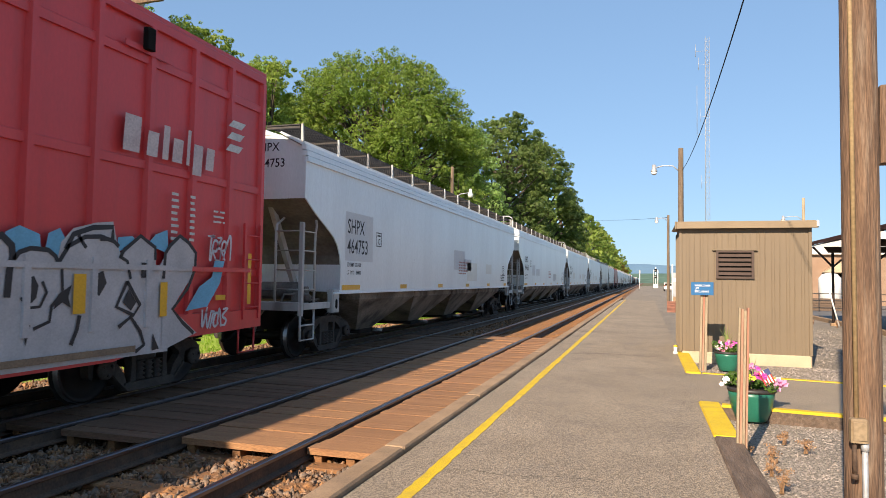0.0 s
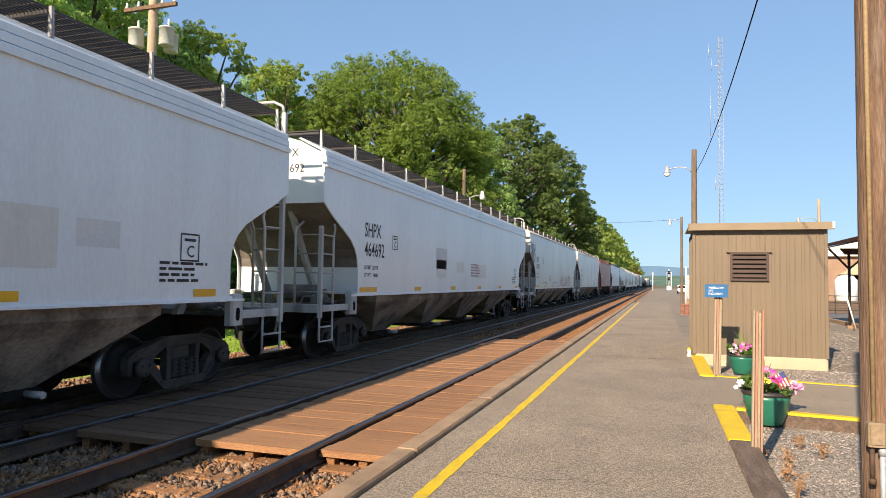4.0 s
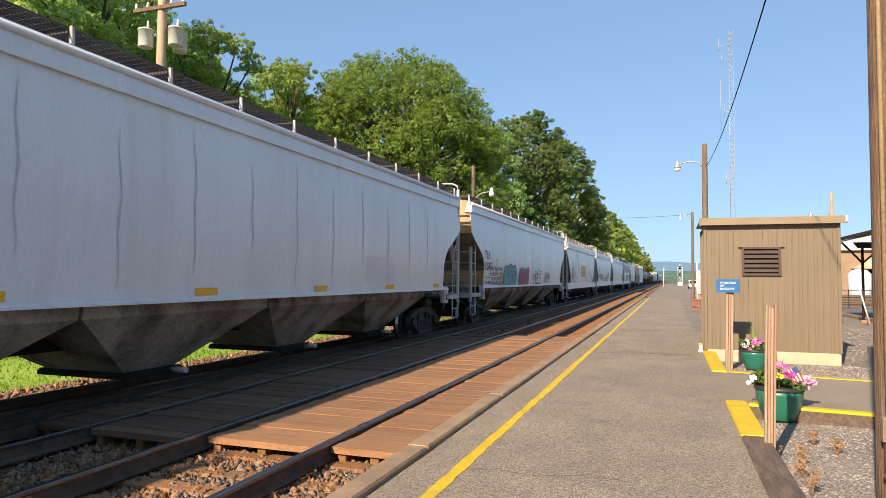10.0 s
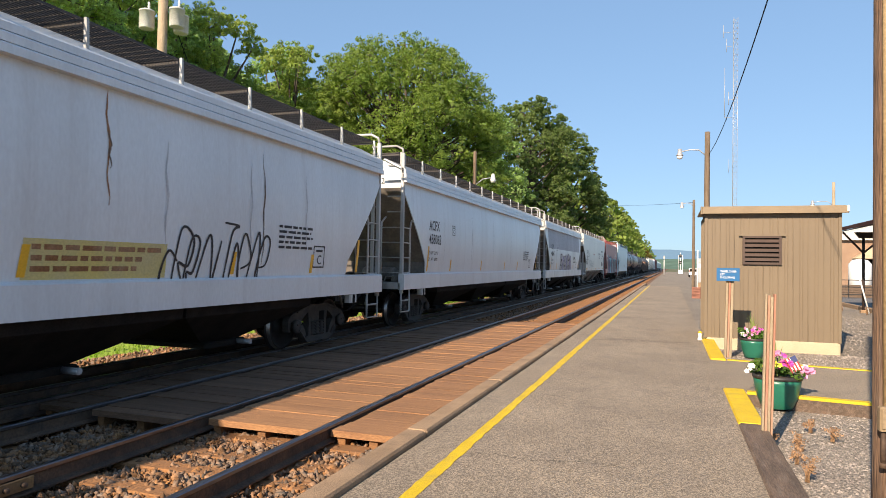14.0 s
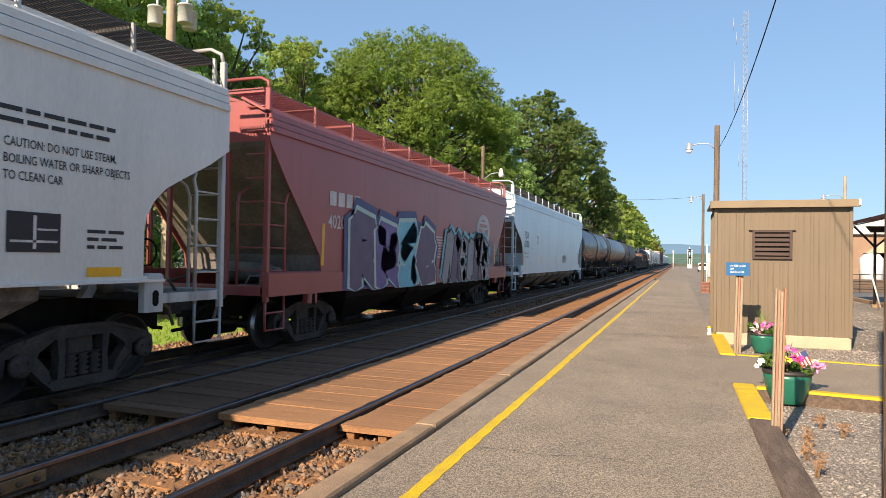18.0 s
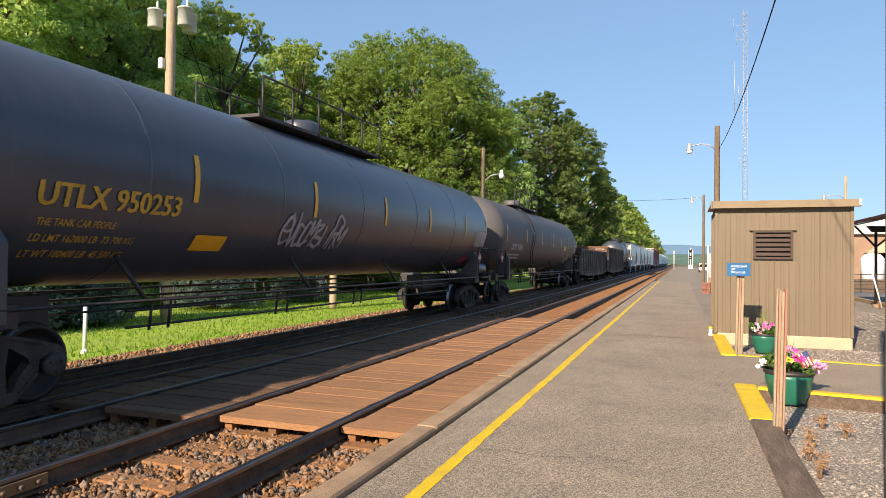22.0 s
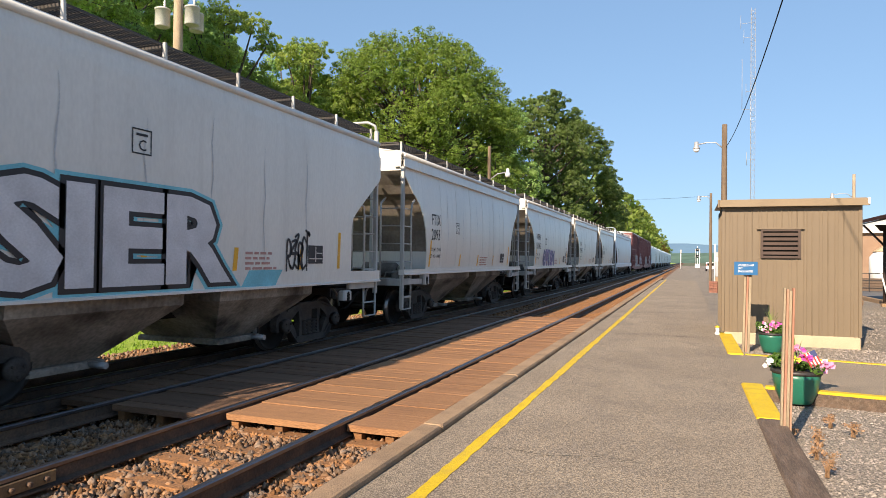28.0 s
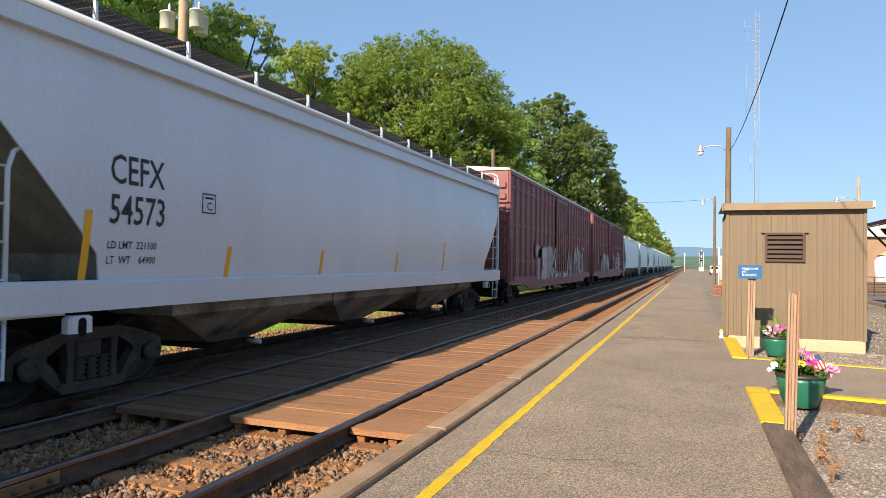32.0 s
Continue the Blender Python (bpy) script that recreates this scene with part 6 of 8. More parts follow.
def gondola(label, length, body, top=2.9, rim=None, ribs=13, endmat=None):
    car = thing("gondola_car", label, "gondola car", "gondola cars")
    L, W = length, 1.48
    for s in (-1, 1):
        lo, hi = lambda a, b: min(s * a, s * b), lambda a, b: max(s * a, s * b)
        part("side", Mesh().box(lo(W - 0.05, W), hi(W - 0.05, W), 0.1, L - 0.1, 1.0, top - 0.1), body, car)
        part("top_rail", Mesh().box(lo(W - 0.1, W + 0.1), hi(W - 0.1, W + 0.1), 0.05, L - 0.05, top - 0.13, top, 0.02), rim or body, car)
        p = [(0.1, 1.05), (0.1, 0.82), (2.6, 0.78), (3.3, 0.66), (L - 3.3, 0.66), (L - 2.6, 0.78), (L - 0.1, 0.82), (L - 0.1, 1.05)]
        part("side_sill", Mesh().prism(p[:: (-1 if s > 0 else 1)], "x", lo(W - 0.02, W + 0.09), hi(W - 0.02, W + 0.09)), body, car)
        for k in range(ribs + 1):
            y = 0.2 + (L - 0.4) * k / ribs
            w = 0.15
            hat = lambda d, z: [(s * (W - 0.01), y - w, z), (s * (W + d), y - w * 0.5, z), (s * (W + d), y + w * 0.5, z), (s * (W - 0.01), y + w, z)][:: (1 if s > 0 else -1)]
            part("rib", Mesh().quads([hat(0.16, 0.88), hat(0.15, 1.1), hat(0.11, top - 0.125)]), body, car)
    for flip in (0, 1):
        q = lambda y: L - y if flip else y
        b2 = lambda m, x0, x1, y0, y1, z0, z1, c=0.0: m.box(x0, x1, min(q(y0), q(y1)), max(q(y0), q(y1)), z0, z1, c)
        part("end_sheet", b2(Mesh(), -W, W, 0.12, 0.18, 0.9, top + 0.02), endmat or body, car)
        for k in range(6):
            z = 1.0 + (top - 1.2) * k / 6
            part("end_rib", b2(Mesh(), -W, W, 0.03, 0.12, z, z + 0.17, 0.035), endmat or body, car)
        part("end_rail", b2(Mesh(), -W - 0.05, W + 0.05, 0.02, 0.2, top - 0.1, top + 0.04, 0.02), rim or body, car)
        part("end_sill", b2(Mesh(), -1.4, 1.4, 0.0, 0.2, 0.78, 1.05, 0.02), M_under, car)
        for s in (-1, 1):
            ladder(car, s * (W + 0.1), min(q(0.3), q(0.75)), 0.9, 2.3, "y", 0.45, M_under, 4)
            part("step", Mesh().tube([(s * W, q(0.2), 0.9), (s * W, q(0.2), 0.42), (s * W, q(0.6), 0.42), (s * W, q(0.6), 0.9)], 0.02), M_under, car)
    part("floor", Mesh().box(-W + 0.05, W - 0.05, 0.2, L - 0.2, 0.95, 1.05), M_under, car)
    part("centre_sill", Mesh().box(-0.35, 0.35, 0.2, L - 0.2, 0.62, 0.95, 0.02), M_under, car)
    gear(car, L, 2.0)
    side = Side(car, lambda z: W)
    side.L = L
    return car, side


TRAIN = []


def couple(car, start):
    car.location = (TRAIN_X, start, 0)
    TRAIN.append((car, start))

M_fadedink = mat("faded_white_paint", (0.52, 0.40, 0.38), (0.60, 0.50, 0.47), scale=4, rough=0.6, fine=0.2)
# ---- the cars in order, leading end first ----
car, s = boxcar("red ribbed boxcar with sprayed murals along its lower side", 18.5, P_red, 5.25)
for y, w, z0, z1 in ((15.10, 0.34, 3.32, 3.80), (15.52, 0.24, 3.32, 3.66), (15.82, 0.14, 3.32, 3.80), (16.02, 0.24, 3.32, 3.66), (16.32, 0.08, 3.32, 3.84), (16.46, 0.24, 3.20, 3.66), (16.76, 0.22, 3.32, 3.66)):
    s.bar(y, y + w * 0.85, z0, z1, M_fadedink, "lettering_block", 0.012, 0.03)
for k in range(3):
    s.bar(17.25 + 0.03 * k, 17.6 + 0.03 * k, 3.72 + 0.2 * k, 3.84 + 0.2 * k, M_inkwhite, "painted_stripe", 0.012, 0.12)
s.bar(8.5, 16.05, 0.66, 1.84, SPRAY["silver"], "sprayed_ground", 0.0105)
# silver mural: five leaning letters with black outlines and eyes over a blue haze
for line in (
    [(13.51, 1.92), (13.54, 2.15), (13.7, 2.23), (13.95, 2.15), (13.98, 1.94)],
    [(14.02, 1.94), (14.06, 2.17), (14.21, 2.24), (14.31, 2.09), (14.21, 1.88)],
    [(15.06, 2.0), (15.08, 2.19), (15.33, 2.22), (15.43, 2.12)],
    [(15.59, 2.12), (15.75, 2.27), (15.98, 2.35), (16.01, 2.02)]):
    s.draw("sprayed_glow", line, [tuple(range(len(line)))], SPRAY["blue"], 0.0095)
s.draw("sprayed_halo", [(14.17, 1.78), (14.23, 2.08), (14.39, 2.25), (14.71, 2.34), (14.99, 2.38), (15.06, 2.13), (15.14, 1.95)], [tuple(range(7))], SPRAY["silver"], 0.0125)
for k, line in enumerate((
    [(13.3, 1.73), (13.37, 2.04), (13.49, 2.12), (13.61, 2.03), (13.66, 1.9), (13.7, 1.74)],
    [(13.63, 1.77), (13.68, 1.9), (13.84, 1.99), (14.08, 1.98), (14.21, 1.85), (14.23, 1.77)],
    [(14.19, 1.78), (14.27, 2.02), (14.41, 2.22), (14.71, 2.3), (14.96, 2.33), (15.02, 2.13), (15.12, 1.99), (15.13, 1.76)],
    [(15.08, 1.76), (15.12, 1.97), (15.28, 2.13), (15.47, 2.23), (15.75, 2.1), (15.77, 1.77)],
    [(15.78, 1.77), (16.01, 2.08), (16.25, 2.28), (16.54, 2.13), (16.63, 1.81), (16.28, 1.44)],
    [(15.92, 1.8), (16.53, 1.78), (16.12, 1.24), (16.66, 0.87), (15.92, 0.67)])):
    s.draw("sprayed_letter", line, [tuple(range(len(line)))], SPRAY["silver"], 0.014 + 0.0006 * k)
for r, line in (
    (0.041, [(13.3, 1.76), (13.38, 2.05), (13.49, 2.11), (13.61, 2.01), (13.63, 1.89), (13.6, 1.77), (13.58, 1.46)]),
    (0.027, [(13.64, 1.86), (13.7, 1.94), (13.84, 1.99), (14.06, 1.98), (14.16, 1.91), (14.19, 1.83)]),
    (0.027, [(14.21, 1.86), (14.33, 2.04), (14.56, 2.16), (14.8, 2.18), (15.01, 2.13), (15.09, 2.07)]),
    (0.032, [(14.29, 2.0), (14.39, 2.18), (14.67, 2.28), (14.98, 2.31), (14.98, 2.16)]),
    (0.023, [(14.46, 2.18), (14.52, 2.1), (14.58, 2.03)]),
    (0.027, [(15.13, 1.95), (15.18, 2.03), (15.46, 2.23), (15.74, 2.09), (15.75, 1.92)]),
    (0.029, [(15.92, 1.67), (15.94, 2.02), (16.04, 2.14), (16.23, 2.28), (16.43, 2.19), (16.59, 2.05), (16.58, 1.81), (16.43, 1.53), (16.12, 1.24), (16.34, 1.04), (16.59, 0.87)]),
    (0.023, [(15.1, 1.95), (15.24, 1.89), (15.31, 1.66)]),
    (0.027, [(15.25, 1.63), (15.08, 1.31), (15.38, 1.19), (15.49, 1.32), (15.25, 1.63)]),
    (0.027, [(15.13, 1.05), (15.33, 1.17), (15.51, 0.97), (15.59, 0.79), (15.43, 0.71)]),
    (0.020, [(14.25, 1.77), (14.27, 1.51), (14.13, 1.35), (14.11, 1.18), (13.91, 1.11)]),
    (0.027, [(14.52, 1.23), (14.49, 1.07), (14.41, 0.89)]),
    (0.018, [(14.0, 1.63), (14.06, 1.51), (13.98, 1.35), (13.8, 1.34), (13.75, 1.46)])):
    s.ribbon(line, r, SPRAY["black"], 0.020, "sprayed_rim")
for line in (
    [(13.78, 1.65), (13.89, 1.69), (13.95, 1.58), (13.93, 1.45), (13.84, 1.37), (13.77, 1.46)],
    [(14.7, 1.7), (14.85, 1.76), (14.91, 1.61), (14.8, 1.45), (14.7, 1.51)],
    [(14.21, 1.48), (14.39, 1.59), (14.35, 1.44), (14.39, 1.32), (14.27, 1.39), (14.15, 1.31)],
    [(15.28, 1.54), (15.42, 1.36), (15.33, 1.25), (15.18, 1.37)],
    [(13.77, 1.17), (13.87, 1.16), (13.82, 0.93)],
    [(15.74, 0.93), (15.87, 0.71), (15.73, 0.7)],
    [(14.78, 2.17), (14.9, 2.18), (14.9, 2.13), (14.78, 2.12)],
    [(15.49, 1.88), (15.61, 1.88), (15.61, 1.68), (15.49, 1.68)]):
    s.draw("sprayed_eye", line, [tuple(range(len(line)))], SPRAY["black"], 0.022)
s.domes(8.8, 0.7, 4.0, 1.5, 4, [SPRAY["silver"]], SPRAY["black"], 4, 0.03, 0.016, SPRAY["blue"])
for k in range(12, 18):
    y = 0.14 + 0.911 * k
    part("sprayed_post", Mesh().prism([(1.576, y - 0.055), (1.612, y - 0.04), (1.612, y + 0.04), (1.576, y + 0.055)], "z", 1.02, 1.92), SPRAY["silver"], car)
s.bar(8.5, 16.5, 1.78, 1.85, SPRAY["silver"], "sprayed_belt_rail", 0.034)
s.bar(16.5, 18.0, 1.78, 1.85, P_red, "belt_rail", 0.034)
s.draw("sprayed_stroke", [(16.4, 1.2), (16.9, 1.25), (17.2, 1.6), (17.3, 1.95), (17.05, 1.95), (17.0, 1.7), (16.7, 1.55)], [(0, 1, 2, 3, 4, 5, 6)], SPRAY["blue"], 0.012)
s.scrawl(16.85, 1.95, 0.55, 0.32, SPRAY["white"], 3, 0.018, 9)
s.scrawl(16.75, 0.92, 0.6, 0.3, SPRAY["white"], 4, 0.018, 10)
s.bar(14.4, 14.58, 1.25, 1.72, M_reflect, "reflector", 0.04)
s.bar(15.84, 15.98, 1.15, 1.62, M_reflect, "reflector", 0.04)
s.bar(17.95, 18.05, 1.25, 2.1, M_reflect, "reflector", 0.012)
s.bar(17.1, 17.35, 1.34, 1.42, M_reflect, "notice", 0.012)
s.bar(8.5, 15.4, 0.72, 0.80, mat("worn_door_track", (0.30, 0.20, 0.12), (0.22, 0.14, 0.09), rough=0.8), "door_track", 0.05)
s.lines(16.05, 2.85, 0.16, 8, M_inkwhite, 0.04, 0.05)
s.lines(16.45, 2.85, 0.12, 8, M_inkwhite, 0.04, 0.05, 3)
s.lines(17.0, 2.7, 0.4, 3, M_inkwhite, 0.03, 0.05, 4)
part("roof_vent", Mesh().box(1.57, 1.66, 15.40, 15.55, 4.72, 5.02, 0.01), M_dark, car)
part("vent_plate", Mesh().box(1.565, 1.58, 15.1, 15.95, 4.68, 4.76), P_red, car)
couple(car, -8.30)

def smears(side, count, z0=1.6, z1=3.7, w=0.015):
    for k in range(count):
        side.run(2.4 + (side.L - 4.8) * (k + 0.5) / count, z0 + 0.2 * (k % 3), z1 - 0.25 * (k % 2), w, M_smear, k)


for k, (start, nxt, number) in enumerate(((11.55, 34.42, "464753"), (34.42, 57.27, "464683"), (57.27, 79.25, "464684"), (79.25, 101.69, "464692"))):
    car, s = hopper("white covered hopper car with grime streaked bays", nxt - start - 1.35, P_white, top=4.58, bays=4)
    s.bar(1.85, 3.4, 2.1, 3.2, M_patch, "repaint_patch", 0.003) if k == 0 else None
    stencil(s, "SHPX", number, 1.95, 2.72, 0.47, M_inkdark, 0.82)
    end_mark(car, "SHPX", number, 4.25, 0.25)
    sill_marks(s, 6)
    s.plate(3.6, 2.5, 0.35, M_inkdark)
    rnd = random.Random(k)
    for j in range(4):
        y, z = rnd.uniform(4, s.L - 4), rnd.uniform(1.5, 2.1)
        s.bar(y, y + rnd.uniform(0.6, 1.6), z, z + rnd.uniform(0.3, 0.7), rnd.choice((M_patch, M_patch, P_cream)), "repaint_patch", 0.0025)
    s.lines(s.L * 0.52, 2.3, 1.3, 5, M_inkred, 0.05, 0.05, k)
    s.lines(s.L - 3.2, 1.9, 1.0, 4, M_inkdark, 0.04, 0.04, k)
    s.plate(s.L - 2.8, 1.95, 0.4, M_inkdark)
    s.specks(5.0, 9.5, 1.7, 2.9, 26, M_smear, k, "scuffs")
    couple(car, start)

car, s = hopper("pale grey covered hopper car with red sprayed outline letters", 123.22 - 101.69 - 1.45, P_grey, top=4.50, bays=4, chord="round", style="angled")
stencil(s, "CBFX", "471745", 1.85, 2.85, 0.42, M_inkdark, 0.75)
end_mark(car, "CBFX", "471745", 4.2, 0.24)
s.scrawl(0.15, 2.7, 1.1, 1.0, SPRAY["black"], 3, 0.03, 2)
s.text("DO NOT HAMMER ON CAR", 4.02, 1.66, 0.145, M_inkdark, 0.8)
s.text("DO NOT HAMMER ON CAR", 7.87, 1.66, 0.145, M_inkdark, 0.8)
s.plate(3.8, 2.8, 0.36, M_inkdark)
s.scrawl(10.9, 1.5, 5.3, 0.7, SPRAY["crimson"], 7, 0.03, 21)
s.lines(6.3, 2.1, 0.9, 4, M_inkred, 0.05, 0.05)
sill_marks(s, 7)
couple(car, 101.69)

car, s = hopper("weathered white panelled covered hopper car", 144.9 - 123.22 - 1.35, P_weather, top=4.42, bays=4, chord="round", seams=9)
stencil(s, "VTGX", "1610", 2.27, 2.66, 0.42, M_inkdark, 0.85)
end_mark(car, "VTGX", "1610", 4.1, 0.24)
end_lines(car, 0.35, 3.62, 0.8, 6)
for k, (a, b) in enumerate(((1.9, 5.0), (5.5, 9.0), (8.5, 12.0), (s.L - 7.5, s.L - 4.5), (s.L - 5.0, s.L - 2.2))):
    s.specks(a, b, 1.46, 2.35, 260, M_speck, k)
for k in range(9):
    s.run(1.9 + (s.L - 3.8) * (k + 0.5) / 9, 1.5, 3.95, 0.018, M_smear, k)
s.lines(s.L - 6.6, 1.75, 0.9, 3, M_inkdark, 0.035, 0.04)
s.bar(s.L - 2.3, s.L - 1.95, 1.62, 1.95, M_smear, "notice", 0.006)
sill_marks(s, 6)
couple(car, 123.22)

car, s = hopper("oxide brown covered hopper car with white lettering and a round emblem", 163.6 - 144.9 - 1.35, P_brown, bay=M_under, top=4.36, bays=3, chord="round", style="angled")
for j, w in enumerate((0.32, 0.34, 0.30, 0.28)):
    s.bar(1.62 + 0.40 * j, 1.62 + 0.40 * j + w, 2.40, 2.74, M_inkwhite, "lettering_block", 0.006)
s.text("450874", 1.58, 1.98, 0.42, M_inkwhite, 1.05)
s.text("LD LMT  221100", 1.72, 1.80, 0.12, M_inkwhite, 0.85)
s.text("LT  WT    64900", 1.72, 1.62, 0.12, M_inkwhite, 0.85)
s.plate(4.85, 2.2, 0.3, M_inkwhite)
s.lines(0.2, 3.75, 1.0, 3, M_inkwhite, 0.03, 0.04)
s.text("OPEN HATCH COVERS", 5.5, 1.80, 0.10, M_inkyellow)
s.text("BEFORE UNLOADING CAR", 5.5, 1.67, 0.10, M_inkyellow)
for rr, ink, lift in ((0.95, M_inkwhite, 0.006), (0.80, P_brown, 0.007), (0.74, M_inkwhite, 0.008), (0.5, SPRAY["blue"], 0.009)):
    s.draw("emblem_disc", [(15.46 + rr * 0.88 * math.cos(a), 2.92 + rr * 0.93 * math.sin(a)) for a in [i * math.pi / 16 for i in range(32)]], [tuple(range(32))], ink, lift)
s.bar(14.9, 16.0, 2.78, 3.06, M_inkwhite, "emblem_bar", 0.010)
s.bar(15.32, 15.6, 2.3, 3.55, M_inkwhite, "emblem_bar", 0.011)
s.scrawl(8.0, 1.6, 1.4, 0.55, SPRAY["silver"], 5, 0.03, 6)
s.scrawl(11.0, 1.6, 1.3, 0.35, SPRAY["grey"], 5, 0.018, 7)
s.scrawl(5.2, 1.7, 1.5, 0.5, SPRAY["grey"], 5, 0.018, 8)
sill_marks(s, 6)
for k in range(6):
    s.bar(3.1 + 2.35 * k, 3.35 + 2.35 * k, 1.30, 1.40, M_inkwhite, "reflector", 0.026)
end_mark(car, "1610", "450874", 4.0, 0.22, M_inkwhite)
couple(car, 144.9)

car, s = hopper("streaked pale grey covered hopper car with tan ends", 186.15 - 163.6 - 1.35, P_cool, end=P_tan, top=4.42, bays=4, chord="round", bulge=0.06)
stencil(s, "CEFX", "635165", 1.7, 2.75, 0.42, M_inkdark, 0.8)
end_mark(car, "CEFX", "635165", 4.1, 0.24)
smears(s, 12, 1.55, 3.8, 0.02)
s.bar(s.L - 7, s.L - 5.4, 1.6, 2.2, M_patch, "repaint_patch", 0.003)
s.plate(3.2, 2.45, 0.3, M_inkdark)
sill_marks(s, 6)
couple(car, 163.6)

car, s = hopper("white covered hopper car with teal and crimson murals and tan ends", 208.47 - 186.15 - 1.35, P_cool, end=P_tan, top=4.42, bays=4, chord="round", seams=9, bulge=0.07)
stencil(s, "TILX", "635407", 1.62, 2.44, 0.44, M_inkdark, 0.80)
end_mark(car, "TILX", "635407", 4.1, 0.24)
s.plate(3.2, 2.2, 0.26, M_inkdark)
s.domes(4.6, 1.4, 2.3, 1.0, 3, [SPRAY["teal"]], SPRAY["navy"], 11, 0.028, 0.018)
s.domes(7.45, 1.42, 2.1, 0.88, 4, [SPRAY["crimson"]], SPRAY["violet"], 12, 0.022, 0.018)
s.scrawl(10.6, 1.45, 2.1, 0.6, SPRAY["black"], 4, 0.022, 13)
s.scrawl(13.6, 1.5, 1.6, 0.5, SPRAY["black"], 3, 0.02, 14)
for k in range(3):
    s.scrawl(1.95 + 0.3 * k, 2.02 - 0.19 * k, 2.3 - 0.3 * k, 0.13, SPRAY["black"], 12, 0.009, 15 + 3 * k)
s.scrawl(1.9, 1.46, 2.6, 0.12, SPRAY["black"], 13, 0.010, 16)
upright_marks(s, (1.45, 4.3, 7.15, 10.2, 13.4, s.L - 2.0), 1.52, 1.95)
couple(car, 186.15)

for start, nxt, mark, number, seed in ((208.47, 226.74, "AEX", "16093", 1), (226.74, 244.5, "AEX", "17933", 2), (244.5, 264.6, "ACFX", "458062", 3), (264.6, 281.1, "ACFX", "458040", 4)):
    car, s = hopper("grey covered hopper car with deep side sill and rust stains" if seed < 3 else "plain grey covered hopper car with deep side sill", nxt - start - 1.35, P_cool if seed != 4 else P_weather, bay=M_under, top=4.36, bays=3, style="notch", chord="ribbed", bulge=0.08,
                    grate=mat("weathered_grating", (0.30, 0.25, 0.20), rough=0.8) if seed == 1 else None)
    stencil(s, mark, number, 2.2 if seed < 3 else 1.85, 2.66, 0.40, M_inkdark, 0.85)
    s.text("ACF-CENTERFLOW", 2.4, 1.18, 0.15, M_inkdark, lift=0.03)
    upright_marks(s, (1.75, 3.8, 7.3, 10.83, 13.2, s.L - 1.3), 1.5, 1.85)
    s.plate(3.9, 2.6, 0.3, M_inkdark)
    s.lines(s.L - 4.3, 2.3, 1.2, 5, M_inkdark, 0.045, 0.045, seed)
    s.plate(s.L - 3.1, 1.6, 0.42, M_inkdark)
    end_mark(car, mark, number, 4.05, 0.22)
    if seed == 1:
        for a in range(4):
            s.specks(1.9 + 3.6 * a, 5.5 + 3.6 * a, 1.46, 2.0 + 0.2 * (a % 2), 220, M_rustpatch, a, "rust_spots")
        s.bar(7.1, 9.95, 1.85, 2.75, M_yellowpatch, "primer_patch", 0.003)
        for y, z0, z1, w in ((5.3, 1.6, 3.9, 0.16), (5.7, 2.4, 3.9, 0.09), (11.65, 1.9, 3.8, 0.10), (4.6, 2.9, 3.9, 0.10), (9.9, 1.45, 2.2, 0.07), (12.3, 1.45, 2.0, 0.06), (14.6, 1.45, 2.1, 0.06)):
            s.run(y + w / 2, z0, z1, w * 0.5, M_rustpatch, int(y * 3))
        s.scrawl(1.9, 1.5, 2.0, 0.8, SPRAY["grey"], 5, 0.015, 31)
    if seed == 2:
        s.scrawl(2.25, 1.75, 1.75, 0.4, SPRAY["black"], 4, 0.025, 32)
        s.scrawl(4.3, 1.55, 2.1, 0.6, SPRAY["black"], 5, 0.03, 33)
        s.bar(7.35, 9.45, 1.47, 1.92, M_yellowpatch, "primer_patch", 0.003)
        s.lines(7.45, 1.80, 1.9, 3, M_rustpatch, 0.06, 0.06)
        s.scrawl(9.3, 1.12, 2.4, 0.95, SPRAY["black"], 6, 0.018, 34)
        s.scrawl(11.9, 1.12, 0.5, 0.25, SPRAY["black"], 4, 0.010, 36)
        s.scrawl(13.0, 1.12, 0.6, 0.22, SPRAY["blue"], 4, 0.016, 37)
        s.run(8.42, 2.35, 3.75, 0.022, M_rustpatch, 2)
        s.run(8.44, 2.8, 3.3, 0.020, M_speck, 3)
        s.run(11.65, 1.65, 3.5, 0.020, M_speck, 4)
        for k, y in enumerate((6.9, 9.4, 11.3, 13.0)):
            s.run(y, 1.9, 3.3, 0.022, M_smear, k)
    if seed == 3:
        for k in range(5):
            s.run(3.2 + 2.9 * k, 1.7, 3.4, 0.022, M_smear, k)
    if seed == 4:
        # a darker blue-grey band along the upper side
        s.bar(1.0, s.L - 1.2, 2.7, 3.9, mat("blue_grey_band", (0.34, 0.36, 0.40), (0.44, 0.46, 0.49), scale=0.8, rough=0.6, stretch=(1, 1, 0.3)), "grime_stain", 0.003)
        s.piece(5.2, 1.45, 4.4, 0.95, [SPRAY["silver"], SPRAY["lilac"]], SPRAY["black"], 6, 35, SPRAY["white"])
    couple(car, start)

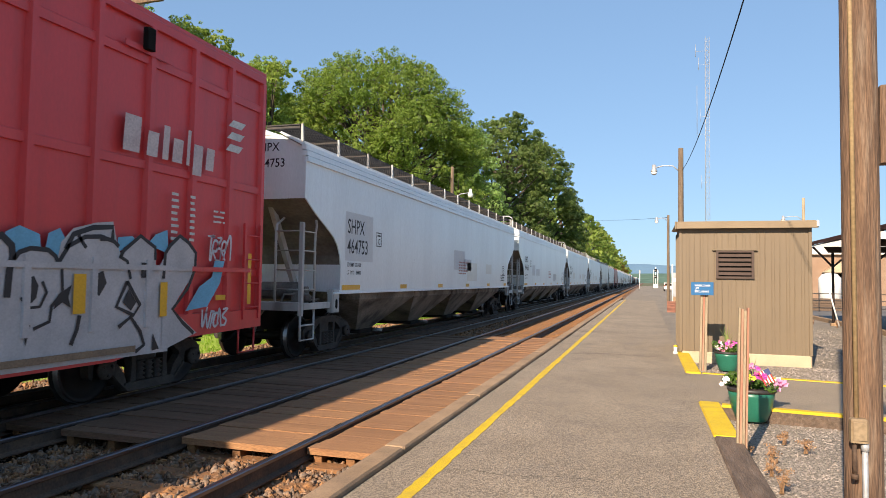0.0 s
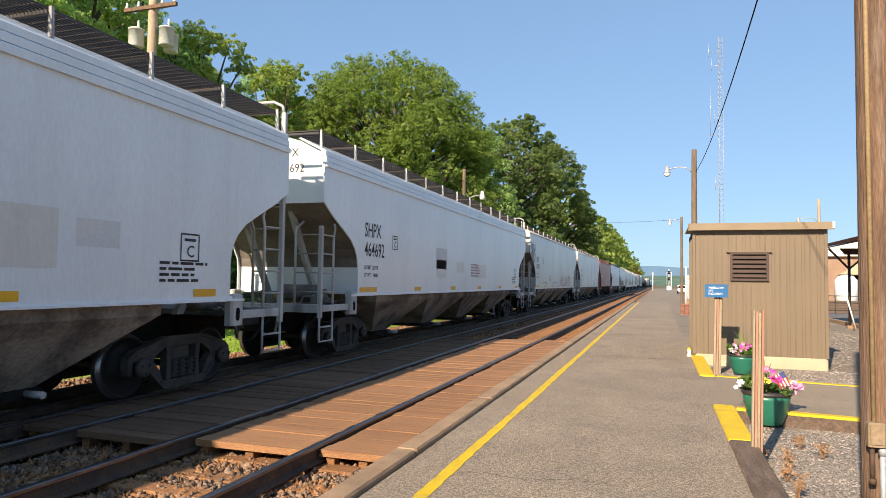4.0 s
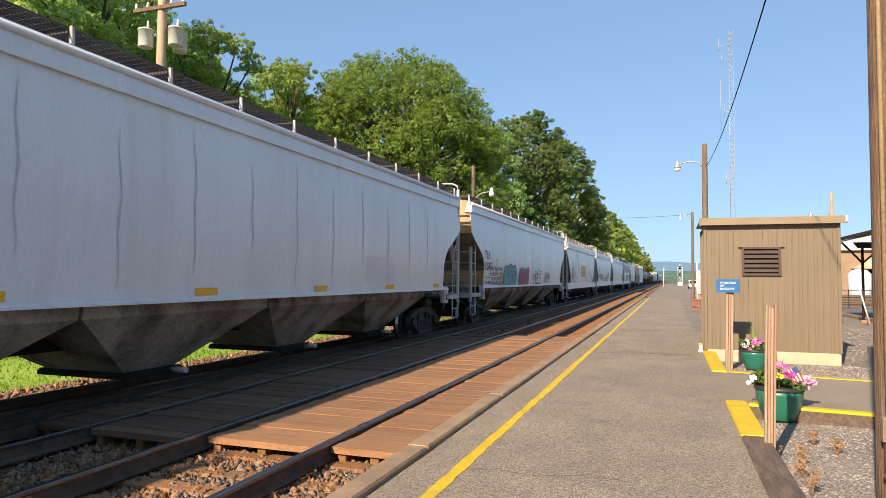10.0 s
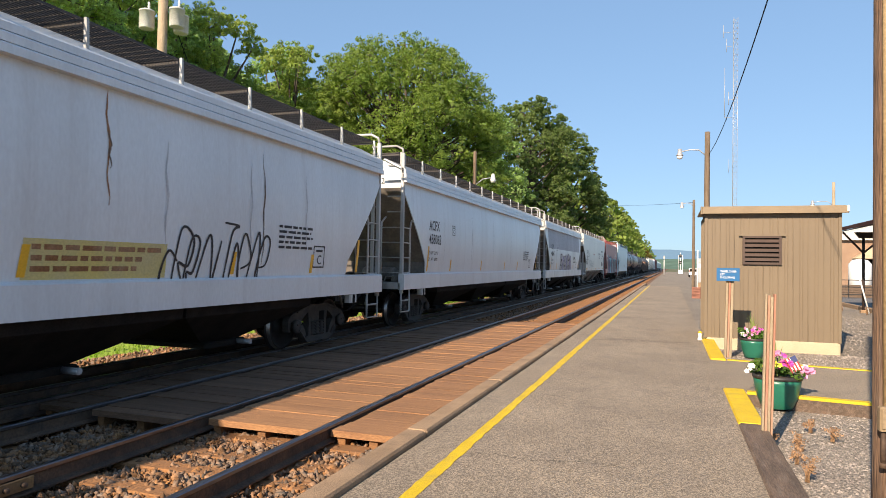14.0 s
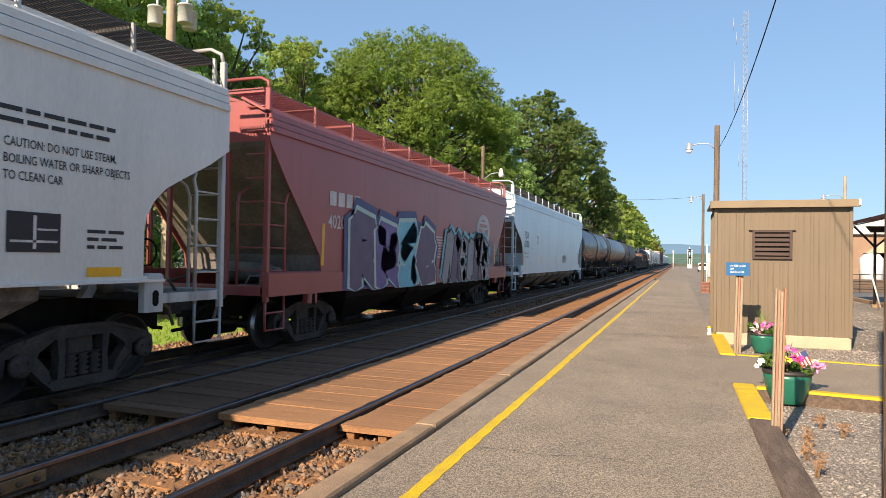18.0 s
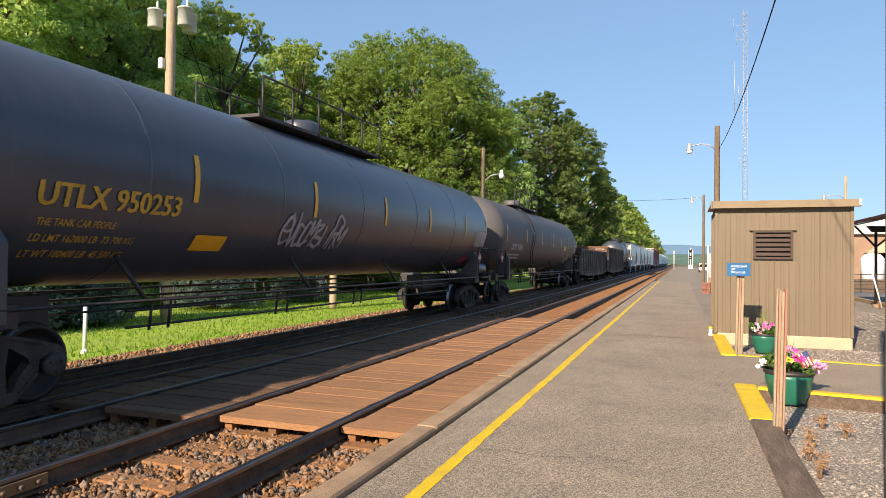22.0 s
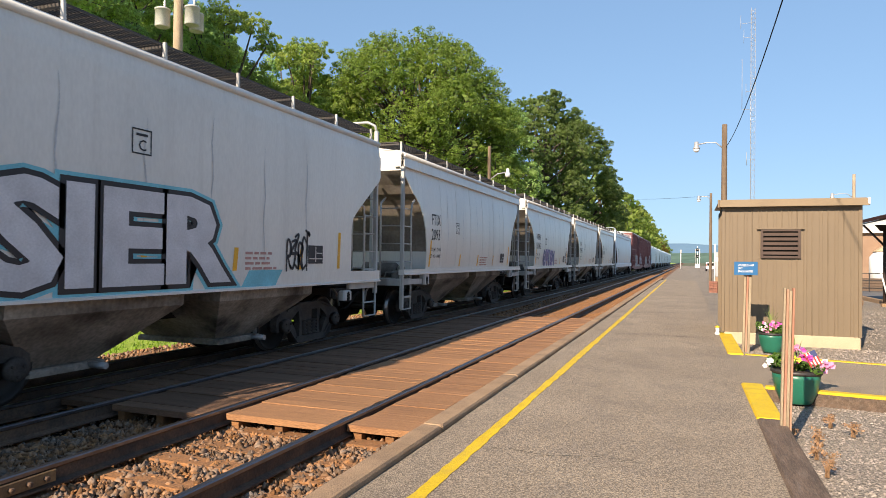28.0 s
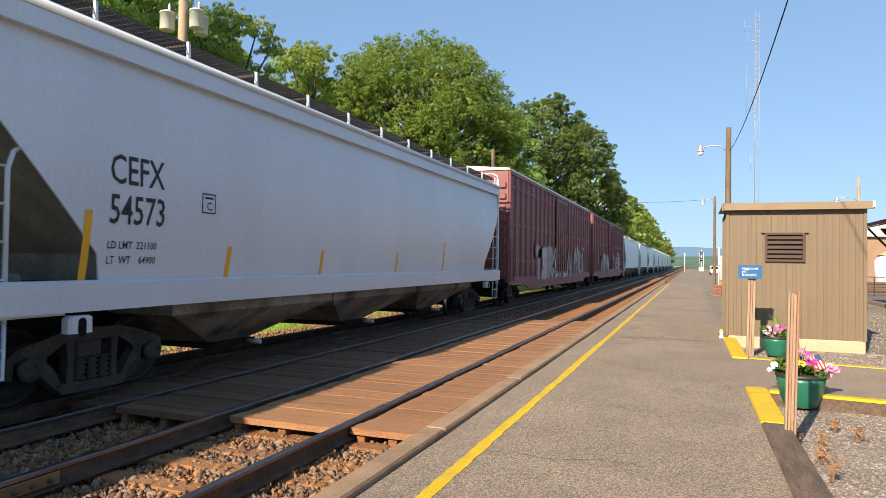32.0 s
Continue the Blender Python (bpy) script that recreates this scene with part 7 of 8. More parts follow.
car, s = hopper("cream grey covered hopper car with outlined graffiti letters", 299.62 - 281.1 - 1.05, P_cream, top=4.45, bays=3, style="angled")
stencil(s, "TCMX", "350427", 2.22, 2.70, 0.45, M_inkdark, 0.85)
end_mark(car, "TCMX", "350427", 4.15, 0.24)
s.domes(4.0, 1.52, 2.9, 0.72, 6, [P_cream], SPRAY["grey"], 41, 0.014)
s.scrawl(1.75, 1.85, 0.9, 0.35, SPRAY["black"], 5, 0.018, 42)
s.plate(3.95, 2.5, 0.28, M_inkdark)
s.lines(7.1, 2.7, 1.6, 1, M_inkred, 0.09, 0.05)
s.lines(13.9, 3.16, 1.9, 2, M_inkdark, 0.05, 0.07)
for k, w in enumerate(("CAUTION: DO NOT USE STEAM,", "BOILING WATER OR SHARP OBJECTS", "TO CLEAN CAR")):
    s.text(w, 13.95, 2.80 - 0.17 * k, 0.135, M_inkdark, 0.72)
s.lines(11.4, 2.9, 1.7, 5, M_inkdark, 0.05, 0.06)
s.notice(14.0, 1.72, 0.62, 0.42)
s.lines(s.L - 2.5, 1.95, 0.55, 3, M_inkdark, 0.04, 0.05)
sill_marks(s, 5)
couple(car, 281.1)

car, s = hopper("oxide brown covered hopper car covered in blue and violet murals", 316.82 - 299.62 - 1.35, P_brown, bay=M_under, top=4.36, bays=3, style="notch", grate=P_brown)
for j in range(4):
    s.bar(2.0 + 0.34 * j, 2.26 + 0.34 * j, 2.72, 3.0, M_inkwhite, "lettering_block", 0.006)
s.text("402076", 1.95, 2.28, 0.38, M_inkwhite, 0.9)
s.piece(2.9, 1.05, 4.9, 1.6, [SPRAY["plum"], SPRAY["violet"], SPRAY["sky"], SPRAY["plum"]], SPRAY["mint"], 4, 51, SPRAY["navy"], 0.55, 0.034)
s.piece(8.7, 1.05, 4.4, 1.42, [SPRAY["grey"], SPRAY["plum"], SPRAY["grey"]], SPRAY["black"], 6, 52, SPRAY["sky"], 0.5, 0.034)
for rr, ink, lift in ((0.80, M_inkwhite, 0.006), (0.56, P_brown, 0.007)):
    s.draw("emblem_disc", [(12.66 + rr * math.cos(a), 2.70 + rr * 0.68 * math.sin(a)) for a in [i * math.pi / 16 for i in range(32)]], [tuple(range(32))], ink, lift)
s.bar(12.06, 13.26, 2.74, 3.0, M_inkwhite, "emblem_bar", 0.009)
s.bar(12.5, 12.82, 2.25, 2.74, M_inkwhite, "emblem_bar", 0.010)
s.bar(12.2, 13.1, 2.80, 2.92, P_brown, "emblem_lettering", 0.012)
s.bar(11.55, 11.75, 1.75, 2.0, P_tank, "notice", 0.06)
s.scrawl(13.3, 1.5, 0.8, 0.75, SPRAY["blue"], 3, 0.018, 53)
s.scrawl(13.4, 1.15, 1.4, 0.22, SPRAY["white"], 6, 0.015, 54)
s.lines(7.9, 2.3, 0.8, 8, M_inkwhite, 0.035, 0.045)
upright_marks(s, (1.7, 6.0, 10.6, s.L - 1.75), 1.55, 2.0)
couple(car, 299.62)

car, s = hopper("pale blue covered hopper car", 336.84 - 316.82, P_blue, top=4.62, bays=4, style="angled", foot=1.10, tall=True)
stencil(s, "EQUX", "621328", 1.94, 2.68, 0.42, M_inkdark, 0.75)
end_mark(car, "EQUX", "621328", 4.2, 0.24)
smears(s, 7)
s.plate(4.6, 2.5, 0.34, M_inkdark)
upright_marks(s, (1.72, 5.6, 9.5, 13.5, s.L - 2.2), 1.5, 1.9)
s.scrawl(11.8, 1.6, 1.4, 0.4, SPRAY["grey"], 6, 0.018, 61)
couple(car, 316.82)

car, s = tankcar("black tank car with a blue and white emblem", 17.4, P_tank, ladder_at=0.47, dome=0.50, over=0.2, insets=(2.1, 1.5), placards=(1.05, 16.75))
s.text("ADMX 30904", 2.15, 2.42, 0.30, M_inkwhite, 0.85, 0.012)
s.lines(2.15, 2.15, 1.8, 2, M_inkwhite, 0.05, 0.05)
s.plate(4.5, 2.15, 0.36, M_inkwhite)
s.scrawl(4.95, 1.72, 2.35, 0.42, SPRAY["white"], 5, 0.028, 71)
s.bar(7.15, 7.42, 1.72, 1.95, SPRAY["pink"], "notice", 0.014)
s.draw("emblem_leaf", [(11.7, 3.15), (12.35, 2.82), (12.62, 2.80), (13.0, 3.30), (12.3, 3.50), (11.7, 3.62)], [(0, 1, 2, 3, 4, 5)], SPRAY["blue"], 0.016)
s.draw("emblem_leaf", [(11.72, 3.2), (12.1, 2.95), (12.45, 3.15), (12.35, 3.42), (11.72, 3.58)], [(0, 1, 2, 3, 4)], SPRAY["white"], 0.024)
for j in range(3):
    s.bar(11.98 + 0.46 * j, 12.36 + 0.46 * j, 2.26, 2.56, SPRAY["lilac"], "lettering_block", 0.012)
    s.bar(12.02 + 0.46 * j, 12.32 + 0.46 * j, 2.30, 2.52, SPRAY["navy"], "lettering_fill", 0.015)
s.scrawl(12.0, 1.78, 0.9, 0.42, SPRAY["white"], 4, 0.02, 72)
s.lines(8.75, 1.85, 0.6, 5, M_inkwhite, 0.035, 0.035)
s.lines(9.6, 1.85, 0.6, 5, M_inkwhite, 0.035, 0.035, 2)
s.lines(12.9, 1.9, 0.7, 3, M_inkwhite, 0.03, 0.04)
data_panel(s, 15.4, 2.35, 1.1, 0.55)
s.bar(14.1, 14.7, 1.85, 2.05, M_inkwhite, "stencil_frame", 0.012)
s.bar(14.13, 14.67, 1.87, 2.03, P_tank, "stencil_fill", 0.015)
for y in (3.85, 6.95, 10.07, 13.5, 16.35):
    s.bar(y, y + 0.10, 2.18, 2.52, M_reflect, "reflector", 0.012)
    s.bar(y, y + 0.10, 2.53, 3.0, SPRAY["grey"], "worn_reflector", 0.012)
couple(car, 338.1)

car, s = tankcar("blue grey tank car with yellow lettering and black end", 21.0, P_tankcool, ladder_at=0.06, dome=0.49, over=0.2, insets=(2.37, 1.60), placards=(1.05, 19.47))
s.text("UTLX 950253", 2.75, 2.28, 0.38, M_inkyellow, 1.0, 0.012)
s.text("UTLX 950253", 2.77, 2.283, 0.38, M_inkyellow, 1.0, 0.013)
s.text("THE TANK CAR PEOPLE", 2.85, 2.06, 0.12, M_inkyellow, 0.85, 0.012)
s.text("LD LMT 162000 LB  73 700 KG", 2.85, 1.88, 0.12, M_inkyellow, 0.95, 0.014)
s.text("LT WT 100400 LB  45 500 KG", 2.85, 1.70, 0.12, M_inkyellow, 0.95, 0.014)
s.bar(5.43, 6.14, 1.82, 2.05, M_reflect, "notice", 0.012)
s.scrawl(7.5, 1.95, 2.2, 0.5, SPRAY["grey"], 6, 0.03, 73)
s.scrawl(18.38, 1.62, 0.6, 0.2, SPRAY["crimson"], 5, 0.022, 74)
data_panel(s, 18.97, 2.2, 1.1, 0.48)
tank_marks(s, (1.75, 5.15, 8.42, 11.58, 14.5, 17.7, 20.02))
part("air_tank", Mesh().turned([(0.02, -0.56), (0.19, -0.52), (0.22, -0.42), (0.22, 0.42), (0.19, 0.52), (0.02, 0.56)], 18, (1.08, 20.4, 1.42), "y"), P_tankcool, car)
couple(car, 355.9)

car, s = tankcar("dark grey pressure tank car with white lettering", 21.15, P_tankgrey, ladder_at=0.30, dome=0.395, over=0.55, insets=(2.25, 2.25), placards=(1.0, 20.3))
s.text("CBTX 781566", 2.62, 2.18, 0.36, M_inkwhite, 0.98, 0.012)
s.lines(2.55, 1.95, 2.4, 2, M_inkwhite, 0.07, 0.06)
tank_marks(s, (1.55, 5.17, 8.65, 11.75, 14.15, 16.85, 20.0))
s.bar(15.4, 16.12, 2.35, 2.62, M_reflect, "notice", 0.012)
s.text("NON-ODORIZED", 17.0, 2.05, 0.15, M_inkwhite, 0.8, 0.014)
s.text("LIQUEFIED PETROLEUM GAS", 17.0, 1.9, 0.11, M_inkwhite, 0.8, 0.014)
s.lines(17.0, 1.8, 1.2, 2, M_inkwhite, 0.05, 0.05)
data_panel(s, 19.15, 2.3, 0.7, 0.42, 6)
wide = max(p[0] for p in GLYPHS["CBTX 781566"][0])
end_mark(car, "CBTX 781566", "126", 2.98, 1.06 / wide / 0.95, M_inkwhite, x0=-0.48, dish=lambda d: 0.545 + 0.05 * (d / 0.525) ** 2 if d < 0.525 else 0.58 + 0.105 * (d - 0.525) / 0.375)
couple(car, 377.45)

car, s = gondola("dark brown ribbed gondola car with white tags", 16.75, P_gond, 2.63, ribs=13)
s.bar(2.05, 2.75, 1.68, 2.1, P_tank, "repaint_patch", 0.003)
s.text("NW", 2.15, 1.76, 0.32, M_inkwhite, 0.85)
s.text("190", 3.40, 1.76, 0.32, M_inkwhite, 0.85)
s.text("126", 4.42, 1.76, 0.32, M_inkwhite, 0.85)
s.scrawl(0.85, 1.2, 0.8, 0.9, SPRAY["white"], 3, 0.022, 81)
s.scrawl(5.55, 1.5, 0.7, 0.6, SPRAY["white"], 3, 0.022, 82)
s.scrawl(6.75, 1.35, 0.7, 0.65, SPRAY["white"], 3, 0.022, 83)
s.scrawl(14.6, 1.65, 0.85, 0.32, SPRAY["white"], 4, 0.022, 84)
for k in range(7):
    s.run(1.6 + 2.2 * k, 1.0, 2.4, 0.05, M_speck, k)
s.scrawl(14.55, 1.35, 0.8, 0.28, SPRAY["white"], 4, 0.022, 85)
s.scrawl(14.8, 1.05, 0.5, 0.25, SPRAY["white"], 2, 0.022, 86)
s.bar(0.66, 0.82, 1.05, 2.1, M_reflect, "reflector", 0.012)
s.bar(15.9, 16.0, 1.1, 2.1, M_reflect, "reflector", 0.012)
for y in (3.1, 6.1, 9.4, 11.7, 13.6):
    s.bar(y, y + 0.5, 1.25, 1.36, M_reflect, "reflector", 0.012)
s.plate(2.3, 1.2, 0.32, M_inkwhite)
s.lines(2.2, 1.1, 0.8, 2, M_inkwhite, 0.03, 0.04)
couple(car, 399.41)

car, s = gondola("black gondola car with rust brown leading end", 17.5, P_gond, 3.15, P_rust, 15, P_rust)
s.text("NS", 2.05, 2.25, 0.36, M_inkwhite, 0.8)
s.text("97", 2.25, 1.70, 0.36, M_inkwhite, 0.8)
s.text("306", 3.45, 1.70, 0.36, M_inkwhite, 0.8)
for k in range(6):
    s.bar(8.6, 10.9 - 0.05 * k, 1.85 + 0.11 * k, 1.91 + 0.11 * k, M_inkwhite, "emblem_stripe", 0.005)
for y in (0.5, 4.9, 9.5, 14.0):
    s.bar(y, y + 0.5, 1.25, 1.4, M_reflect, "reflector", 0.012)
end_mark(car, "NS197306", "306", 2.85, 0.2, M_inkwhite, 0.02)
couple(car, 417.3)

car, s = tankcar("short blue black tank car", 10.6, P_tankcool, ladder_at=0.5, rail=False)
data_panel(s, 8.0, 2.6, 0.9, 0.6)
tank_marks(s, (2.3, 5.0, 8.9))
couple(car, 436.1)

specs = ((447.8, 460.2, "AOKX", "496763", P_cream, 1), (460.2, 473.3, "FTIX", "2093", P_cream, 2), (473.3, 486.3, "WFRX", "811462", P_cream, 3), (486.3, 498.6, "TILX", "334935", P_cream, 4), (498.6, 510.7, "TILX", "333680", P_cream, 5))
for start, nxt, mark, number, body, k in specs:
    car, s = hopper("short pale cream two-bay covered hopper car" if k > 1 else "pale cream covered hopper car with a bold white and black mural", nxt - start - 1.35, body, top=4.36, bays=2, chord="round", style="arch" if k > 1 else "low", seams=6 if k > 1 else 0, bulge=0.09 if k > 1 else 0.0)
    stencil(s, mark, number, 1.8 if k > 1 else 1.22, 2.62 if k > 1 else 3.1, 0.42 if k > 1 else 0.5, M_inkdark, 0.8)
    end_mark(car, mark, number, 4.12, 0.17)
    end_lines(car, -0.6, 3.9, 0.7, 4)
    upright_marks(s, (1.72, 4.2, 6.0, 7.8, s.L - 1.9), 1.5, 1.85)
    s.plate(3.8 if k > 1 else 4.05, 2.45 if k > 1 else 2.97, 0.32, M_inkdark)
    smears(s, 5)
    s.notice(s.L - 2.95, 1.6)
    s.lines(6.3, 1.75, 0.9, 4, M_inkred, 0.04, 0.04, k)
    if k == 1:
        s.bubble("SIER", 2.15, 1.32, 3.8, 1.22, SPRAY["white"], SPRAY["black"], SPRAY["sky"])
        for y, w in ((2.1, 0.6), (6.2, 0.9)):
            s.bar(y, y + w, 1.24, 1.50, SPRAY["sky"], "sprayed_glow", 0.009, 0.2)
        s.scrawl(7.4, 1.5, 0.7, 0.6, SPRAY["black"], 4, 0.025, 92)
    if k == 3:
        s.piece(3.4, 1.4, 2.7, 0.85, [SPRAY["navy"], SPRAY["violet"]], SPRAY["lilac"], 5, 93)
        for k2, z in enumerate((2.15, 1.85, 1.55)):
            s.scrawl(s.L - 2.25, z, 0.28, 0.24, SPRAY["black"], 1, 0.016, 94 + k2)
    couple(car, start)

car, s = hopper("clean light blue grey covered hopper car", 530.76 - 510.7 - 1.35, P_new, top=4.52, bays=3, chord="round", style="notch", bulge=0.09, foot=1.10)
stencil(s, "CEFX", "54573", 1.78, 2.60, 0.50, M_inkdark, 0.72)
end_mark(car, "CEFX", "54573", 4.1, 0.24)
s.plate(3.35, 2.35, 0.28, M_inkdark)
upright_marks(s, (1.42, 3.9, 6.55, 9.9, 13.0), 1.45, 1.9)
couple(car, 510.7)

for start, length, seed in ((530.76, 21.4, 1), (553.4, 21.8, 2)):
    car, s = boxcar("faded maroon boxcar with pale sprayed letters", length, P_box, 5.25, P_cream if seed == 1 else P_rust)
    s.piece(4.5, 1.0, 9.0, 1.5, [SPRAY["grey"], SPRAY["silver"]], P_box, 7, 95 + seed)
    s.scrawl(14.6, 1.2, 3.6, 1.3, SPRAY["white"], 5, 0.05, 97 + seed)
    couple(car, start)
y = 576.6
for k, (body, length) in enumerate(((P_blue, 20.5), (P_blue, 17), (P_cream, 17), (P_cool, 17), (P_blue, 17), (P_cream, 17), (P_cool, 17), (P_cream, 17), (P_cool, 17))):
    if k < 2:
        car, s = hopper("pale covered hopper car far down the train", length, body, top=4.5, bays=3, chord="round", style="arch")
        proto = car
    else:
        car = copy_thing(proto, Matrix())
        WHEELS += [(w, round(w.matrix_basis.translation.y, 3)) for w in car.children_recursive if w.name.startswith("wheelset")]
    couple(car, y)
    y += length + 1.35

# ---- planters ----
M_pot = mat("green_glaze", (0.015, 0.13, 0.085), (0.02, 0.17, 0.11), scale=3, rough=0.35, fine=0.08)
M_rim = mat("dark_rim", (0.035, 0.03, 0.028), rough=0.5)
M_soil = mat("soil", (0.05, 0.035, 0.025), rough=1, bump=0.6)
M_petunia = leaf_mat("petunia_leaves", (0.08, 0.17, 0.03), (0.13, 0.22, 0.05))
M_spike = leaf_mat("spike_leaves", (0.25, 0.32, 0.10), (0.32, 0.36, 0.15))
BLOSSOM = {n: mat("petals_" + n, c, rough=0.6, fine=0.05, island=0.2) for n, c in dict(pink=(0.75, 0.25, 0.42), magenta=(0.55, 0.06, 0.36), white=(0.82, 0.80, 0.78), yellow=(0.75, 0.6, 0.05), purple=(0.25, 0.08, 0.30)).items()}


def blossom(r, petals=5):
    m = Mesh()
    for k in range(petals):
        a, b = k * 2 * math.pi / petals, (k + 0.95) * 2 * math.pi / petals
        c = (a + b) / 2
        m.face([(0, 0, 0), (r * 0.8 * math.cos(a), r * 0.8 * math.sin(a), r * 0.25), (r * 1.1 * math.cos(c), r * 1.1 * math.sin(c), r * 0.35), (r * 0.8 * math.cos(b), r * 0.8 * math.sin(b), r * 0.25)])
    return m


def planter(x, y, z, r, h, seed, blooms, label, spikes=0):
    rnd = random.Random(seed)
    t = thing("planter", label, "planter", "green planters", pose(x, y, z))
    part("pot", Mesh().turned([(r * 0.62, 0), (r * 0.66, 0.01), (r * 0.86, h * 0.35), (r * 0.98, h * 0.75), (r, h * 0.9)], 28), M_pot, t)
    part("rim", Mesh().turned([(r * 1.0, h * 0.88), (r * 1.05, h * 0.90), (r * 1.05, h), (r * 0.95, h), (r * 0.93, h * 0.93)], 28), M_rim, t)
    part("soil", Mesh().turned([(0.01, h * 0.92), (r * 0.93, h * 0.92), (r * 0.93, h * 0.93), (0.01, h * 0.95)], 20), M_soil, t)
    cs = [(rnd.uniform(-r, r) * 0.95, rnd.uniform(-r, r) * 0.8, h + rnd.uniform(0.02, 0.16)) for _ in range(16)]
    part("foliage", leaf_cloud("foliage", cs, [0.09] * 16, 900, 0.028, M_petunia, seed), M_petunia, t)
    for n, colour, cx, cy, cz, spread in blooms:
        for k in range(n):
            p = (cx + rnd.gauss(0, spread), cy + rnd.gauss(0, spread * 0.7), cz + rnd.gauss(0, spread * 0.8))
            part("blossom", blossom(rnd.uniform(0.026, 0.040)), BLOSSOM[colour], t, at=pose(*p, rnd.uniform(30, 95), rnd.uniform(-30, 30), rnd.uniform(-40, 40)))
    for k in range(spikes):
        a, w = rnd.uniform(0, 6.28), rnd.uniform(0.1, 0.3)
        hh = rnd.uniform(0.35, 0.6)
        m = Mesh()
        tip = Vector((math.cos(a) * w, math.sin(a) * w, h + hh))
        mid = Vector((math.cos(a) * w * 0.35, math.sin(a) * w * 0.35, h + hh * 0.6))
        s = Vector((-math.sin(a), math.cos(a), 0)) * 0.008
        m.face([(-s.x, -s.y, h * 0.95), (s.x, s.y, h * 0.95), mid + s, mid - s])
        m.face([mid - s, mid + s, tip])
        part("spike_leaf", m, M_spike, t)
    return t


pot1 = planter(1.35, 9.75, YARD, 0.29, 0.43, 3, ((16, "magenta", 0.10, -0.1, 0.60, 0.06), (7, "pink", -0.02, -0.1, 0.70, 0.03), (6, "yellow", -0.08, -0.2, 0.58, 0.05), (6, "white", -0.34, -0.05, 0.50, 0.035), (9, "pink", 0.36, -0.05, 0.50, 0.045), (4, "white", 0.31, -0.05, 0.55, 0.02), (8, "purple", 0.05, 0, 0.62, 0.08)), "green glazed planter with magenta and pink petunias", 4)
pot2 = planter(1.63, 15.0, YARD, 0.25, 0.40, 5, ((16, "pink", -0.06, -0.15, 0.53, 0.07), (9, "white", -0.2, -0.1, 0.48, 0.05), (6, "magenta", 0.1, -0.1, 0.55, 0.06)), "green glazed planter with pink flowers and tall grassy spikes", 14)
# little flag stuck in the near planter
flag = thing("small_flag", "small striped flag on a thin stick in the planter", "flag", at=pose(1.36, 9.60, 0.52, 0, 62, 8))
part("stick", Mesh().rod((0, 0, -0.15), (0, 0, 0.22), 0.004, 6), M_lath, flag)
for k in range(7):
    part("stripe", Mesh().box(0.005 if k < 3 else 0.005, 0.20, -0.002, 0.002, 0.06 + 0.02 * k, 0.0795 + 0.02 * k), SPRAY["red"] if k % 2 == 0 else M_white, flag)
part("canton", Mesh().box(0.004, 0.085, -0.004, 0.004, 0.13, 0.201), SPRAY["navy"], flag)

# sign on its stakes
sign.matrix_basis = pose(1.13, 14.84, 1.46)
for k, w in enumerate(("WHEELCHAIR", "LIFT", "ENCLOSURE")):
    v, f = GLYPHS[w]
    m = Mesh()
    m.v = [(-0.15 + p[0] * 0.058 * 0.85, -0.014, 0.18 - 0.062 * k + p[1] * 0.058) for p in v]
    m.f, m.smooth = f, [False] * len(f)
    part("lettering", m, M_white, sign)

# wooden poles, fittings
def transformer(t, x, y, z, r=0.25, h=0.58):
    c = part("transformer", Mesh().turned([(r * 0.9, z), (r, z + 0.03), (r, z + h), (r * 1.06, z + h), (r * 1.06, z + h + 0.05), (r * 0.5, z + h + 0.12), (0.02, z + h + 0.13)], 22, (x, y, 0)), mat("pale_tank", (0.62, 0.62, 0.58), (0.5, 0.5, 0.47), rough=0.5), t, "pale grey transformer can")
    part("bushing", Mesh().turned([(0.05, z + h + 0.1), (0.03, z + h + 0.16), (0.05, z + h + 0.2), (0.03, z + h + 0.24), (0.045, z + h + 0.28), (0.02, z + h + 0.36)], 10, (x + 0.08, y, 0)), M_white, c)
    part("bracket", Mesh().box(x - 0.05, x + 0.05, y - 0.05, y + 0.05, z + 0.2, z + 0.55), M_galv, c)


for dx, dy, z in ((-0.50, -0.20, 9.62), (0.46, 0.16, 9.70), (0.30, 0.55, 9.62)):
    transformer(p4, -16.62 + dx, 18.2 + dy, z)
part("crossarm", Mesh().box(-17.72, -15.52, 18.0, 18.12, 10.93, 11.06, 0.01), M_pole, p4)
part("meter_box", Mesh().box(-16.89, -16.71, 17.9, 18.05, 8.2, 8.55, 0.02), M_white, p4)
for dx in (-1.0, -0.5, 0.5, 1.0):
    part("insulator", Mesh().turned([(0.04, 11.06), (0.06, 11.11), (0.03, 11.16), (0.05, 11.20), (0.02, 11.26)], 10, (-16.62 + dx, 18.06, 0)), M_white, p4)
part("arm", Mesh().tube([(-11.35, 38.7, 6.52), (-10.84, 38.7, 6.90), (-10.23, 38.7, 6.99)], 0.03, 6), M_galv, p5)
part("lamp_head", Mesh().turned([(0.04, 7.22), (0.10, 7.16), (0.11, 6.99), (0.17, 6.86), (0.13, 6.69)], 12, (-10.19, 38.7, 0)), M_white, p5)
part("cap", Mesh().box(-14.62, -14.22, 25.85, 26.15, 5.42, 5.60, 0.03), M_galv, p6)
p7 = pole("distant wooden pole with a lamp beside the station", 12.3, 60.0, -0.2, 8.75, 0.13, 0.11, M_palepole)
street_arm(p7, 12.2, 60.0, 7.1, 1.4)

